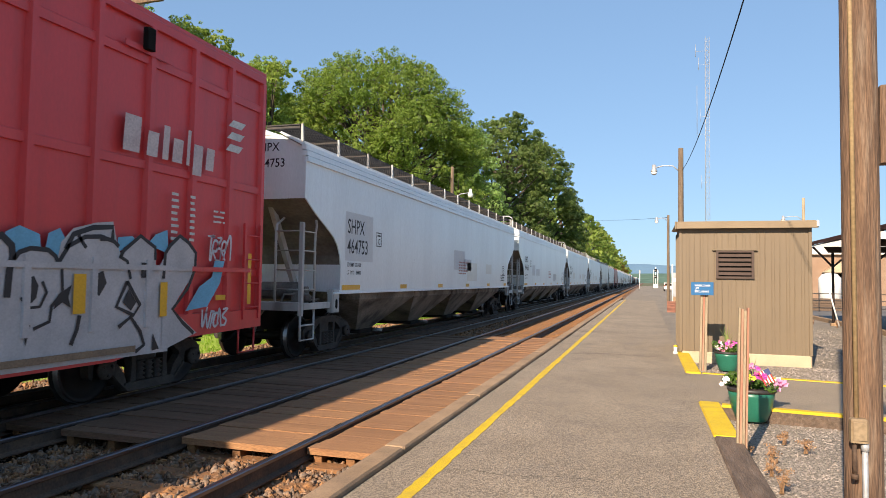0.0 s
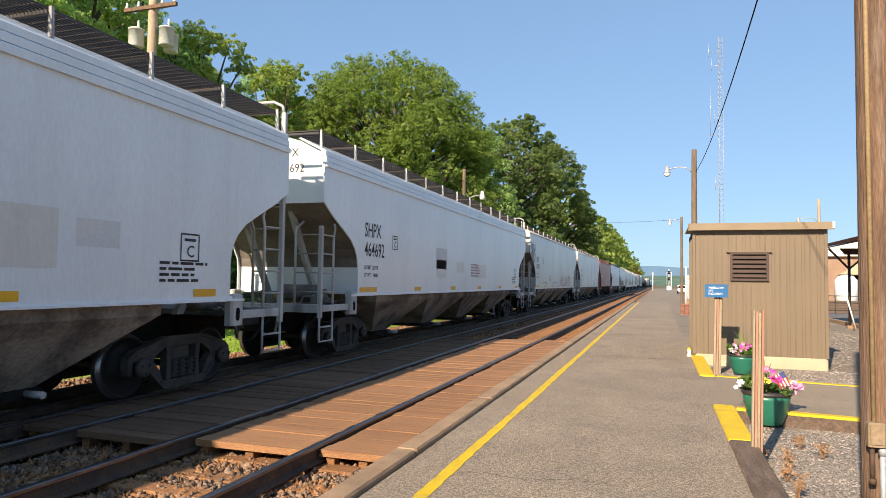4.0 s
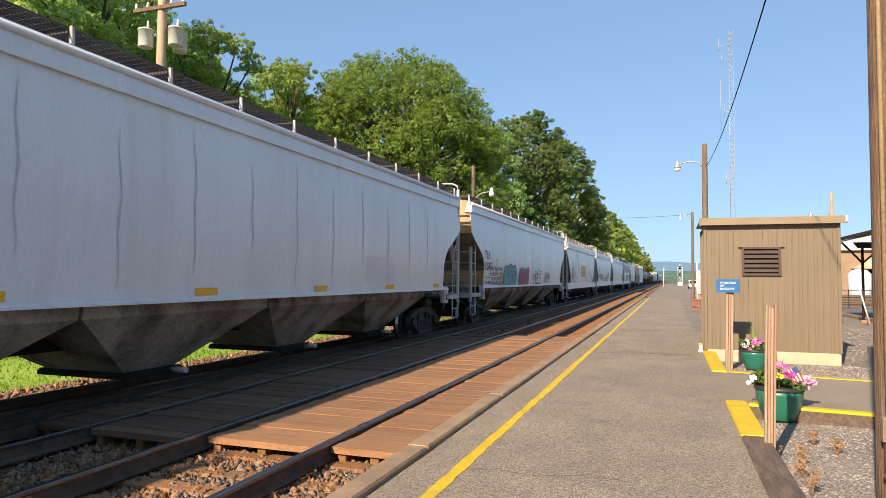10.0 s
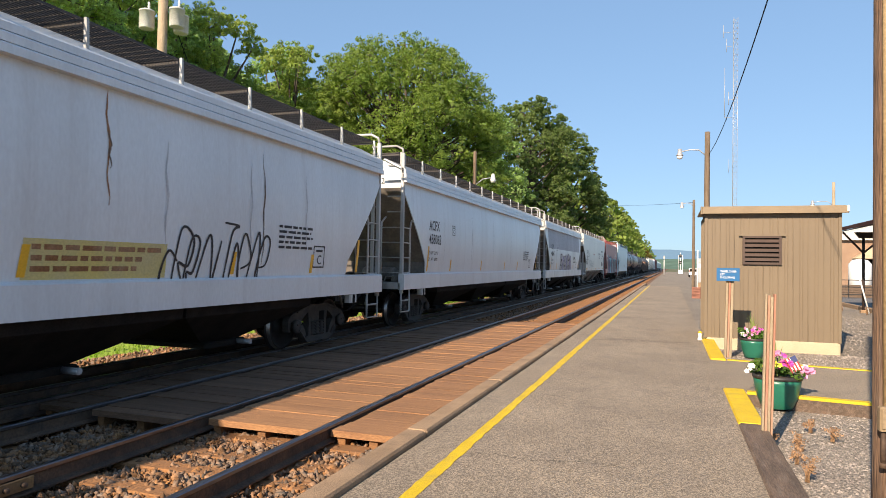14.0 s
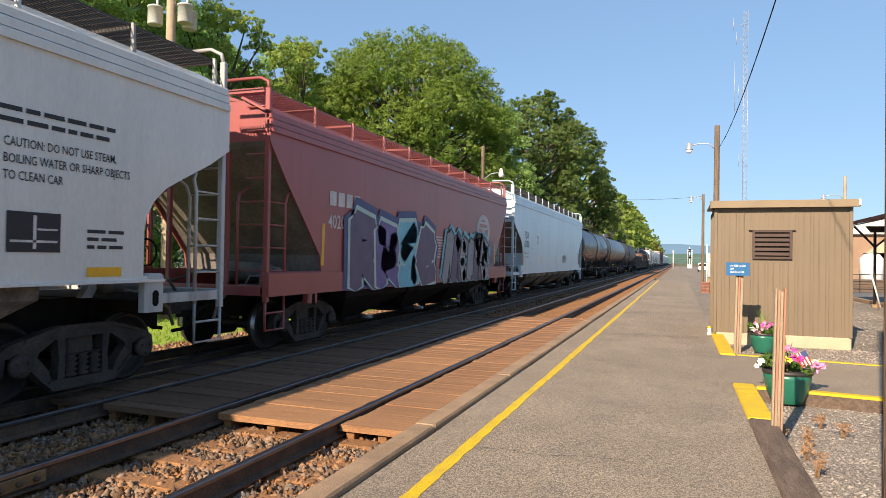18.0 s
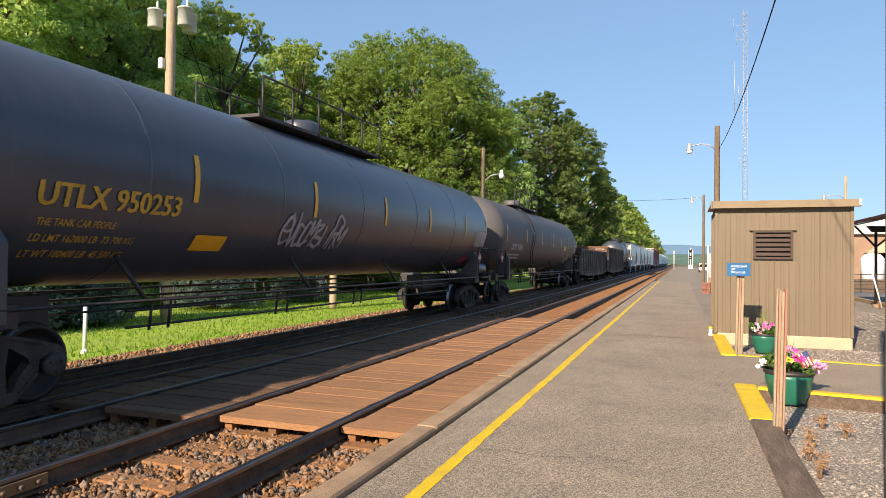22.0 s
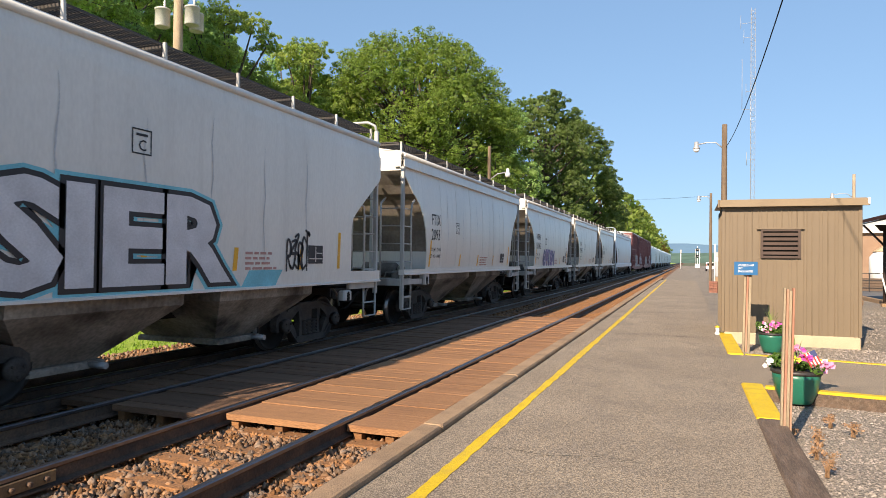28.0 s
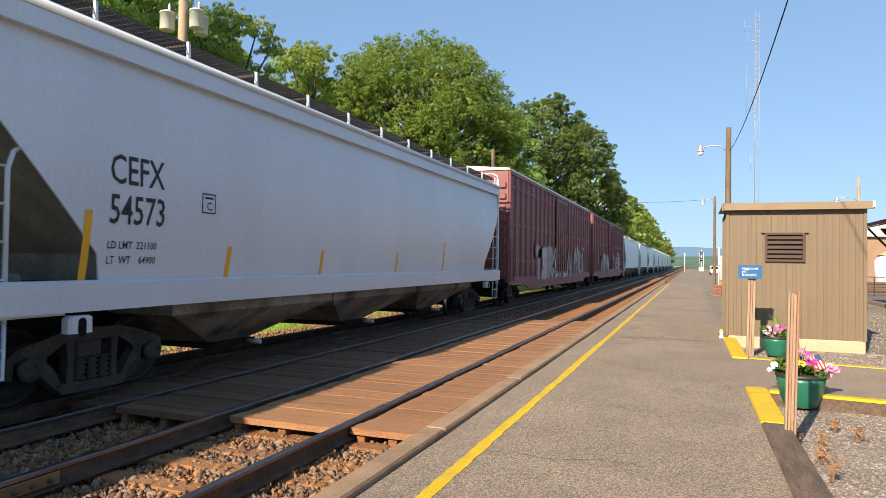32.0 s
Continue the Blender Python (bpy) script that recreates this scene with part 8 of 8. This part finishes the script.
# overhead wires
def wire(name, label, a, b, sag, r):
    m = Mesh()
    pts = [Vector(a).lerp(Vector(b), k / 24) - Vector((0, 0, sag * 4 * (k / 24) * (1 - k / 24))) for k in range(25)]
    m.tube(pts, r, 5)
    tagged(new(name, m.data(name, M_dark)), label, "cable", "overhead cables")


wire("overhead_cable", "black cable hanging between two wooden poles", (1.76, 34.9, 7.35), (1.56, 5.7, 6.9), 0.62, 0.013)
wire("overhead_cable", "thin distant cable across the tracks", (1.85, 60.0, 7.3), (-20, 100.0, 12.5), 0.8, 0.012)
wire("overhead_cable", "thin cable sloping down behind the train", (-16.62, 18.2, 10.9), (-15.5, 24.0, 0.3), 0.3, 0.014)
wire("overhead_cable", "thin cable running along the line", (-16.62, 18.2, 8.9), (-11.35, 38.7, 7.9), 0.7, 0.014)

# ---- lattice mast ----
mast = thing("lattice_mast", "tall slender steel lattice mast far off", "radio mast")
MX, MY = 16.6, 200.0
for a in range(3):
    ang = a * 2 * math.pi / 3
    part("leg", Mesh().rod((MX + 0.75 * math.cos(ang), MY + 0.75 * math.sin(ang), -0.5), (MX + 0.75 * math.cos(ang), MY + 0.75 * math.sin(ang), 72), 0.045, 5), M_galv, mast)
m = Mesh()
for k in range(48):
    z = 1.5 * k
    for a in range(3):
        p = [(MX + 0.75 * math.cos((a + d) * 2 * math.pi / 3), MY + 0.75 * math.sin((a + d) * 2 * math.pi / 3)) for d in (0, 1)]
        m.rod((*p[0], z), (*p[1], z + 1.5), 0.035, 4)
        m.rod((*p[0], z), (*p[1], z), 0.03, 4)
part("lacing", m, M_galv, mast)
for z, w in ((68, 3.0), (64, 2.2), (49, 1.6), (30, 1.4)):
    part("antenna", Mesh().rod((MX - w, MY, z), (MX + 0.5, MY, z), 0.05, 5).rod((MX - w, MY, z - 1.5), (MX - w, MY, z + 2.2), 0.06, 6), M_galv, mast)
part("whip", Mesh().rod((MX - 2.6, MY, 44), (MX - 2.6, MY, 58), 0.07, 6).rod((MX - 2.6, MY, 44), (MX, MY, 44), 0.05, 5), M_galv, mast)

# ---- station side ----
M_maroon = mat("maroon_fascia", (0.14, 0.030, 0.028), (0.11, 0.025, 0.024), rough=0.5)
M_soffit = mat("dark_brown_beam", (0.045, 0.03, 0.026), (0.06, 0.04, 0.034), rough=0.7)
M_brick = mat("tan_wall", (0.33, 0.22, 0.15), (0.28, 0.18, 0.12), scale=1.5, rough=0.9, fine=0.2)
M_stucco = mat("pale_wall", (0.70, 0.67, 0.60), (0.62, 0.59, 0.52), rough=0.9, fine=0.1)
M_yard = mat("old_paving", (0.16, 0.15, 0.14), (0.12, 0.115, 0.11), scale=0.5, rough=0.9, bump=0.4, fine=0.25)
m = Mesh().box(8.6, 30, 12, 75, -0.4, 0.02)
tagged(new("station_apron", m.data("station_apron", M_yard)), "grey paved station apron", "paving", kind="structure")
kerb = thing("apron_kerb", "tan kerb stones along the station apron", "kerb", kind="structure")
for k in range(21):
    part("kerb_stone", Mesh().box(8.38, 8.59, 12 + 3 * k, 14.98 + 3 * k, -0.4, 0.06, 0.015), M_concrete, kerb)
can = thing("station_canopy", "dark open platform canopy with maroon edge", "canopy")
part("roof", Mesh().prism([(7.15, 3.48), (12.5, 4.9), (12.5, 5.02), (7.1, 3.62)], "y", 12, 34.2), M_maroon, can)
part("soffit", Mesh().prism([(7.3, 3.46), (12.5, 4.84), (12.5, 4.89), (7.2, 3.475)], "y", 12.1, 34.1), M_soffit, can)
for y in (16.0, 22.0, 28.0, 33.6):
    part("beam", Mesh().prism([(7.9, 3.15), (12.4, 3.15), (12.4, 3.42), (7.7, 3.42)], "y", y - 0.1, y + 0.1), M_soffit, can)
    part("column", Mesh().rod((8.05, y, 0.0), (8.05, y, 3.16), 0.06, 8), M_soffit, can)
    part("brace", Mesh().rod((8.05, y, 2.5), (7.25, y, 3.42), 0.045, 6).rod((8.05, y, 2.5), (8.9, y, 3.3), 0.045, 6), M_soffit, can)
    part("column_foot", Mesh().box(7.93, 8.17, y - 0.12, y + 0.12, -0.13, 0.0, 0.02), M_concrete, can)
stn = thing("station_building", "pale station building with a yellow lower wall under the canopy", "station")
part("wall", Mesh().box(10.9, 16, 12, 32.0, 1.45, 4.4), M_stucco, stn)
part("wall_base", Mesh().box(10.85, 16, 11.9, 32.1, 0.02, 1.45), mat("ochre_wall", (0.50, 0.30, 0.05), (0.42, 0.25, 0.05), rough=0.8), stn)
part("roof", Mesh().prism([(10.4, 4.9), (13.5, 6.4), (16.6, 4.9)], "y", 11.5, 32.6), M_soffit, stn)
far = thing("low_building", "low tan building with white gable behind the station", "building")
part("wall", Mesh().box(12.2, 24, 62, 75, -0.1, 4.2), M_brick, far)
part("roof", Mesh().prism([(11.8, 4.2), (18.1, 6.2), (24.4, 4.2)], "y", 61.6, 75.4), M_stucco, far)
part("doorway", Mesh().box(14.6, 16.0, 61.90, 61.99, 0.0, 2.6), M_dark, far)
part("gable_porch", Mesh().prism([(14.0, 2.7), (15.3, 3.6), (16.6, 2.7)], "y", 61.0, 61.95), M_cream, far)
rail = thing("iron_railing", "black iron railing along the station apron", "railing")
for k in range(16):
    part("post", Mesh().box(9.5 + 0.75 * k - 0.025, 9.5 + 0.75 * k + 0.025, 46.0, 46.05, 0.02, 1.15), M_black, rail)
for z in (0.25, 0.7, 1.12):
    part("bar", Mesh().box(9.5, 20.8, 46.0, 46.04, z, z + 0.05), M_black, rail)
tank = thing("white_tank", "small white upright tank", "tank")
part("body", Mesh().turned([(0.75, 0.0), (0.75, 2.2), (0.5, 2.5), (0.05, 2.6)], 20, (13.2, 56, 0)), M_white, tank)
bench = thing("timber_stack", "low stack of brown boards behind the railing", "boards")
for k in range(5):
    part("board", Mesh().box(10.2, 14.0, 48.0, 48.6, 0.02 + 0.16 * k, 0.165 + 0.16 * k, 0.01), M_timber, bench)
lean = thing("leaning_marker", "thin white marker post leaning sideways", "post")
part("shaft", Mesh().rod((8.15, 33.1, -0.12), (7.75, 33.1, 1.55), 0.035, 8), M_white, lean)
grn = thing("green_tub", "low green tub beside the station wall", "planter")
part("tub", Mesh().turned([(0.4, 0.02), (0.55, 0.35), (0.58, 0.5), (0.5, 0.5)], 18, (10.2, 27.0, 0)), M_pot, grn)

# things along the platform's far end
cab = thing("signal_cabinet", "grey steel equipment cabinet", "cabinet")
part("body", Mesh().box(2.05, 2.85, 57.5, 58.3, 0.55, 2.5, 0.03), M_galv, cab)
part("plinth", Mesh().box(2.1, 2.8, 57.6, 58.2, -0.2, 0.55), M_concrete, cab)
wp = thing("white_post", "slim white post by the cabinet", "post", "white posts")
part("shaft", Mesh().rod((2.0, 55, -0.15), (2.0, 55, 3.1), 0.06, 8), M_white, wp)
part("box", Mesh().box(1.95, 2.35, 54.85, 55.1, 1.75, 2.05, 0.02), M_white, wp)
brl = thing("brick_pier", "low weathered red brick pier beside the pole", "pier")
for k in range(8):
    for j in range(3):
        part("brick", Mesh().box(1.25 + 0.24 * j, 1.475 + 0.24 * j, 43.0, 43.35, -0.13 + 0.085 * k, -0.055 + 0.085 * k, 0.006), mat("pier_brick", (0.30, 0.13, 0.09), (0.22, 0.10, 0.07), rough=0.9, rand=0.25) if k == 0 and j == 0 else bpy.data.materials["pier_brick"], brl)
lampy = thing("ground_marker", "small white and yellow marker at the shed corner", "marker")
part("base", Mesh().turned([(0.05, PLAT), (0.06, PLAT + 0.02), (0.035, PLAT + 0.08), (0.045, PLAT + 0.16), (0.02, PLAT + 0.2)], 10, (0.66, 16.35, 0)), M_white, lampy)
part("cap", Mesh().turned([(0.048, PLAT + 0.162), (0.048, PLAT + 0.19), (0.01, PLAT + 0.21)], 10, (0.66, 16.35, 0)), M_yellow, lampy)

suv = thing("parked_car", "white sport utility car parked at the road end", "car", at=pose(4.4, 140, -0.12))
part("body", Mesh().prism([(-2.3, 0.45), (2.3, 0.45), (2.35, 0.95), (1.3, 1.05), (0.75, 1.7), (-2.0, 1.72), (-2.35, 1.0)], "x", -0.92, 0.92), M_white, suv)
part("window_band", Mesh().prism([(-1.95, 1.08), (1.15, 1.08), (0.7, 1.6), (-1.9, 1.62)], "x", -0.93, 0.93), M_dark, suv)
part("rear_window", Mesh().box(-0.75, 0.75, -2.37, -2.12, 1.1, 1.6), M_dark, suv)
for x in (-0.85, 0.85):
    for y in (-1.45, 1.45):
        part("wheel", Mesh().turned([(0.2, -0.1), (0.36, -0.1), (0.36, 0.1), (0.2, 0.1)], 14, (x, y, 0.36), "x"), M_dark, suv)
    part("tail_light", Mesh().box(x - 0.06, x + 0.06, -2.37, -2.3, 0.95, 1.35), SPRAY["red"], suv)

sig = thing("signal_mast", "white railway signal mast with stacked heads", "railway signal")
part("mast", Mesh().rod((3.0, 220, -0.2), (3.0, 220, 6.4), 0.12, 8), M_white, sig)
for dx in (0.0, 1.3):
    part("rung_frame", Mesh().tube([(2.4 + dx, 220, 0), (2.4 + dx, 220, 5.6), (3.6, 220, 5.6), (3.6, 220, 0)], 0.08, 5), M_white, sig)
for z in (5.4, 3.4):
    h = part("signal_head", Mesh().turned([(0.5, 219.6), (0.5, 219.7)], 16, (3.0, 0, z), "y"), M_dark, sig)
    for k in range(3):
        part("lens", Mesh().turned([(0.12, 219.5), (0.12, 219.59)], 8, (3.0 + (k - 1) * 0.4, 0, z), "y"), M_galv, h)
part("case", Mesh().box(2.3, 3.7, 219.4, 220.6, -0.3, 1.0), M_white, sig)
sg2 = thing("signal_mast", "slim white signal post far along the line", "railway signal")
part("mast", Mesh().rod((-1.6, 190, -0.3), (-1.6, 190, 4.6), 0.12, 8), M_white, sg2)
part("signal_head", Mesh().box(-1.8, -1.4, 189.6, 189.9, 4.0, 4.9), M_galv, sg2)

mark = thing("white_marker", "slim white marker post in the grass behind the line", "post", "white posts")
part("shaft", Mesh().rod((-12.75, 11.45, -0.6), (-12.75, 11.45, 0.62), 0.045, 10), M_white, mark)
part("collar", Mesh().turned([(0.09, -0.5), (0.08, -0.44), (0.05, -0.40)], 10, (-12.75, 11.45, 0)), M_white, mark)

# ---- cracks and specks on the platform ----
def crack(name, pts, w, seed):
    rnd = random.Random(seed)
    line = []
    for (a, b), (c, d) in zip(pts, pts[1:]):
        for k in range(9):
            u = k / 9
            line.append((a + (c - a) * u + rnd.uniform(-0.012, 0.012), b + (d - b) * u + rnd.uniform(-0.03, 0.03)))
    m = Mesh()
    for p, q in zip(line, line[1:]):
        ww = w * rnd.uniform(0.4, 1.2)
        m.face([(p[0], p[1] - ww, PLAT + 0.004), (q[0], q[1] - ww, PLAT + 0.004), (q[0], q[1] + ww, PLAT + 0.004), (p[0], p[1] + ww, PLAT + 0.004)])
    tagged(new(name, m.data(name, M_crack)), "thin dark crack in the asphalt", "crack", "asphalt cracks", "structure")


M_crack = mat("crack_shadow", (0.09, 0.075, 0.06), rough=1.0)
crack("asphalt_crack", ((-1.66, 5.62), (-1.39, 5.66), (-1.12, 5.60), (-0.7, 5.72), (-0.3, 5.70)), 0.004, 1)
crack("asphalt_crack", ((-1.68, 15.3), (-0.92, 15.74), (-0.07, 15.5), (0.5, 15.7)), 0.018, 2)
crack("asphalt_crack", ((-2.0, 22.2), (-1.0, 22.5), (-0.19, 22.6)), 0.03, 3)
crack("asphalt_crack", ((-1.5, 34.0), (0.2, 34.4)), 0.05, 7)

# ---- dry weeds, loose stones ----
def weed(x, y, h, seed):
    rnd = random.Random(seed)
    t = thing("dry_weed", "tuft of dry brown weed in the gravel", "weed", "dry weeds", pose(x, y, YARD))
    m = Mesh()
    for k in range(26):
        a, l = rnd.uniform(0, 6.28), rnd.uniform(0.4, 1.0) * h
        w = rnd.uniform(0.15, 0.5) * l
        tip = Vector((math.cos(a) * w, math.sin(a) * w, l))
        m.rod((rnd.uniform(-0.02, 0.02), rnd.uniform(-0.02, 0.02), -0.02), tip, 0.003, 4, 0.001)
    part("stem_tuft", m, M_straw, t)["kind"] = "stuff"
    cs = [(rnd.gauss(0, 0.035), rnd.gauss(0, 0.035), rnd.uniform(0.3, 1.0) * h) for _ in range(10)]
    part("seed_head", leaf_cloud("seed_head", cs, [0.035] * 10, 160, 0.012, M_straw, seed), M_straw, t)["kind"] = "stuff"


M_straw = mat("straw", (0.30, 0.16, 0.08), (0.38, 0.24, 0.13), rough=0.9, island=0.3)
for k, (x, y, h) in enumerate(((1.24, 7.6, 0.17), (1.15, 7.05, 0.15), (1.14, 6.5, 0.19), (1.51, 8.46, 0.14), (1.66, 8.11, 0.12), (1.02, 7.75, 0.12), (0.99, 8.0, 0.12), (2.6, 12.3, 0.1), (7.8, 32.0, 0.3), (7.2, 33.5, 0.25))):
    weed(x, y, h, k)


def make_gravel():
    rnd = np.random.default_rng(9)
    base = np.array([(0, 0, 0.7), (0.9, 0, 0.1), (0.1, 0.9, 0.1), (-0.9, 0.1, 0.1), (0, -0.9, 0.1)])
    fa = np.array([(0, 1, 2), (0, 2, 3), (0, 3, 4), (0, 4, 1)])
    vs, fs, n = [], [], 0
    for x0, x1, y0, y1, count, s0, s1 in ((0.98, 2.6, 4.6, 9.7, 5200, 0.008, 0.022), (1.0, 4.5, 13.1, 16.4, 2600, 0.012, 0.035), (2.3, 6.0, 4.6, 9.0, 2500, 0.01, 0.025), (3.4, 7.0, 16.0, 30.0, 2500, 0.015, 0.04)):
        for _ in range(count):
            a, s = rnd.uniform(0, 6.28), rnd.uniform(s0, s1)
            c, d = math.cos(a) * s, math.sin(a) * s
            b = base * rnd.uniform(0.7, 1.3, (5, 1))
            x, y = rnd.uniform(x0, x1), rnd.uniform(y0, y1)
            vs.append(np.stack([b[:, 0] * c - b[:, 1] * d + x, b[:, 0] * d + b[:, 1] * c + y, b[:, 2] * s + YARD - 0.032], 1))
            fs.append(fa + n)
            n += 5
    m = Mesh()
    m.v, m.f = np.concatenate(vs).tolist(), np.concatenate(fs).tolist()
    m.smooth = [False] * len(m.f)
    tagged(new("loose_gravel", m.data("loose_gravel", M_pebble)), "loose pale gravel in the yard", "gravel", kind="stuff")


M_pebble = mat("pebbles", (0.30, 0.255, 0.215), (0.19, 0.16, 0.14), scale=1.5, rough=0.9, island=0.45, fine=0.1)
make_gravel()


def make_grass():
    """Short blades over the mown strip behind the line."""
    rnd = np.random.default_rng(3)
    n = 26000
    x = -11.5 - rnd.uniform(0, 1, n) ** 1.3 * 13
    y = rnd.uniform(4, 46, n)
    z = np.array([ground_z(a, 0) for a in x])
    a, h, w = rnd.uniform(0, 6.28, n), rnd.uniform(0.05, 0.13, n), rnd.uniform(0.012, 0.03, n)
    c, s = np.cos(a) * w, np.sin(a) * w
    v = np.stack([np.stack([x - c, y - s, z], 1), np.stack([x + c, y + s, z], 1), np.stack([x + rnd.normal(0, 0.03, n), y + rnd.normal(0, 0.03, n), z + h], 1)], 1).reshape(-1, 3)
    m = Mesh()
    m.v, m.f = v.tolist(), np.arange(n * 3).reshape(-1, 3).tolist()
    m.smooth = [False] * n
    tagged(new("grass_blades", m.data("grass_blades", M_blade)), "short bright green grass", "grass", kind="stuff")


M_blade = leaf_mat("grass_blade", (0.17, 0.30, 0.035), (0.24, 0.34, 0.05), 0.3)
make_grass()

# ---- far hills ----
def ridge(name, label, y, h, seed, material, x0=-3500, x1=3500):
    m = Mesh()
    n = 90
    for k in range(n):
        a, b = x0 + (x1 - x0) * k / n, x0 + (x1 - x0) * (k + 1) / n
        f = lambda x: h * (0.75 + 0.22 * math.sin(x * 0.0021 + seed) + 0.10 * math.sin(x * 0.0063 + 2 * seed) + 0.015 * math.sin(x * 0.031 + seed))
        m.face([(a, y, -8), (b, y, -8), (b, y + 250, f(b)), (a, y + 250, f(a))])
    tagged(new(name, m.data(name, material)), label, "hill", kind="structure")


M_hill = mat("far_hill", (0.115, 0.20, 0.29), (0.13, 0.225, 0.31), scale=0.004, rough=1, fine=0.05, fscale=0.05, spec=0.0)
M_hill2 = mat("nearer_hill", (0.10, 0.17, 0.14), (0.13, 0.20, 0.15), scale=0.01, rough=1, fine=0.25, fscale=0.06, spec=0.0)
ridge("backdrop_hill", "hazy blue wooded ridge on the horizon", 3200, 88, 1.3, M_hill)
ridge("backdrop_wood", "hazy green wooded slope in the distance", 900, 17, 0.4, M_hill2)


def rolled(t):
    for (a, d), (b, e) in zip(ROLLED, ROLLED[1:]):
        if t <= b:
            return d + (e - d) * (t - a) / (b - a)
    return ROLLED[-1][1]


def motions():
    for car, start in TRAIN:
        walk(car, [(t, pose(TRAIN_X, start - d, 0)) for t, d in ROLLED])
    # wheels turn with the way rolled; wheelsets that sit alike in their trucks share one action
    first = {}
    for w, dy in WHEELS:
        if dy not in first:
            walk(w, [(k / FPS, pose(0, dy, 0.457) @ Matrix.Rotation(rolled(k / FPS) / 0.457, 4, "X")) for k in range(32 * FPS + 1)])
            first[dy] = w
        else:
            w.rotation_mode = "QUATERNION"
            w.animation_data_create()
            w.animation_data.action = first[dy].animation_data.action
            w.animation_data.action_slot = first[dy].animation_data.action_slot


motions()
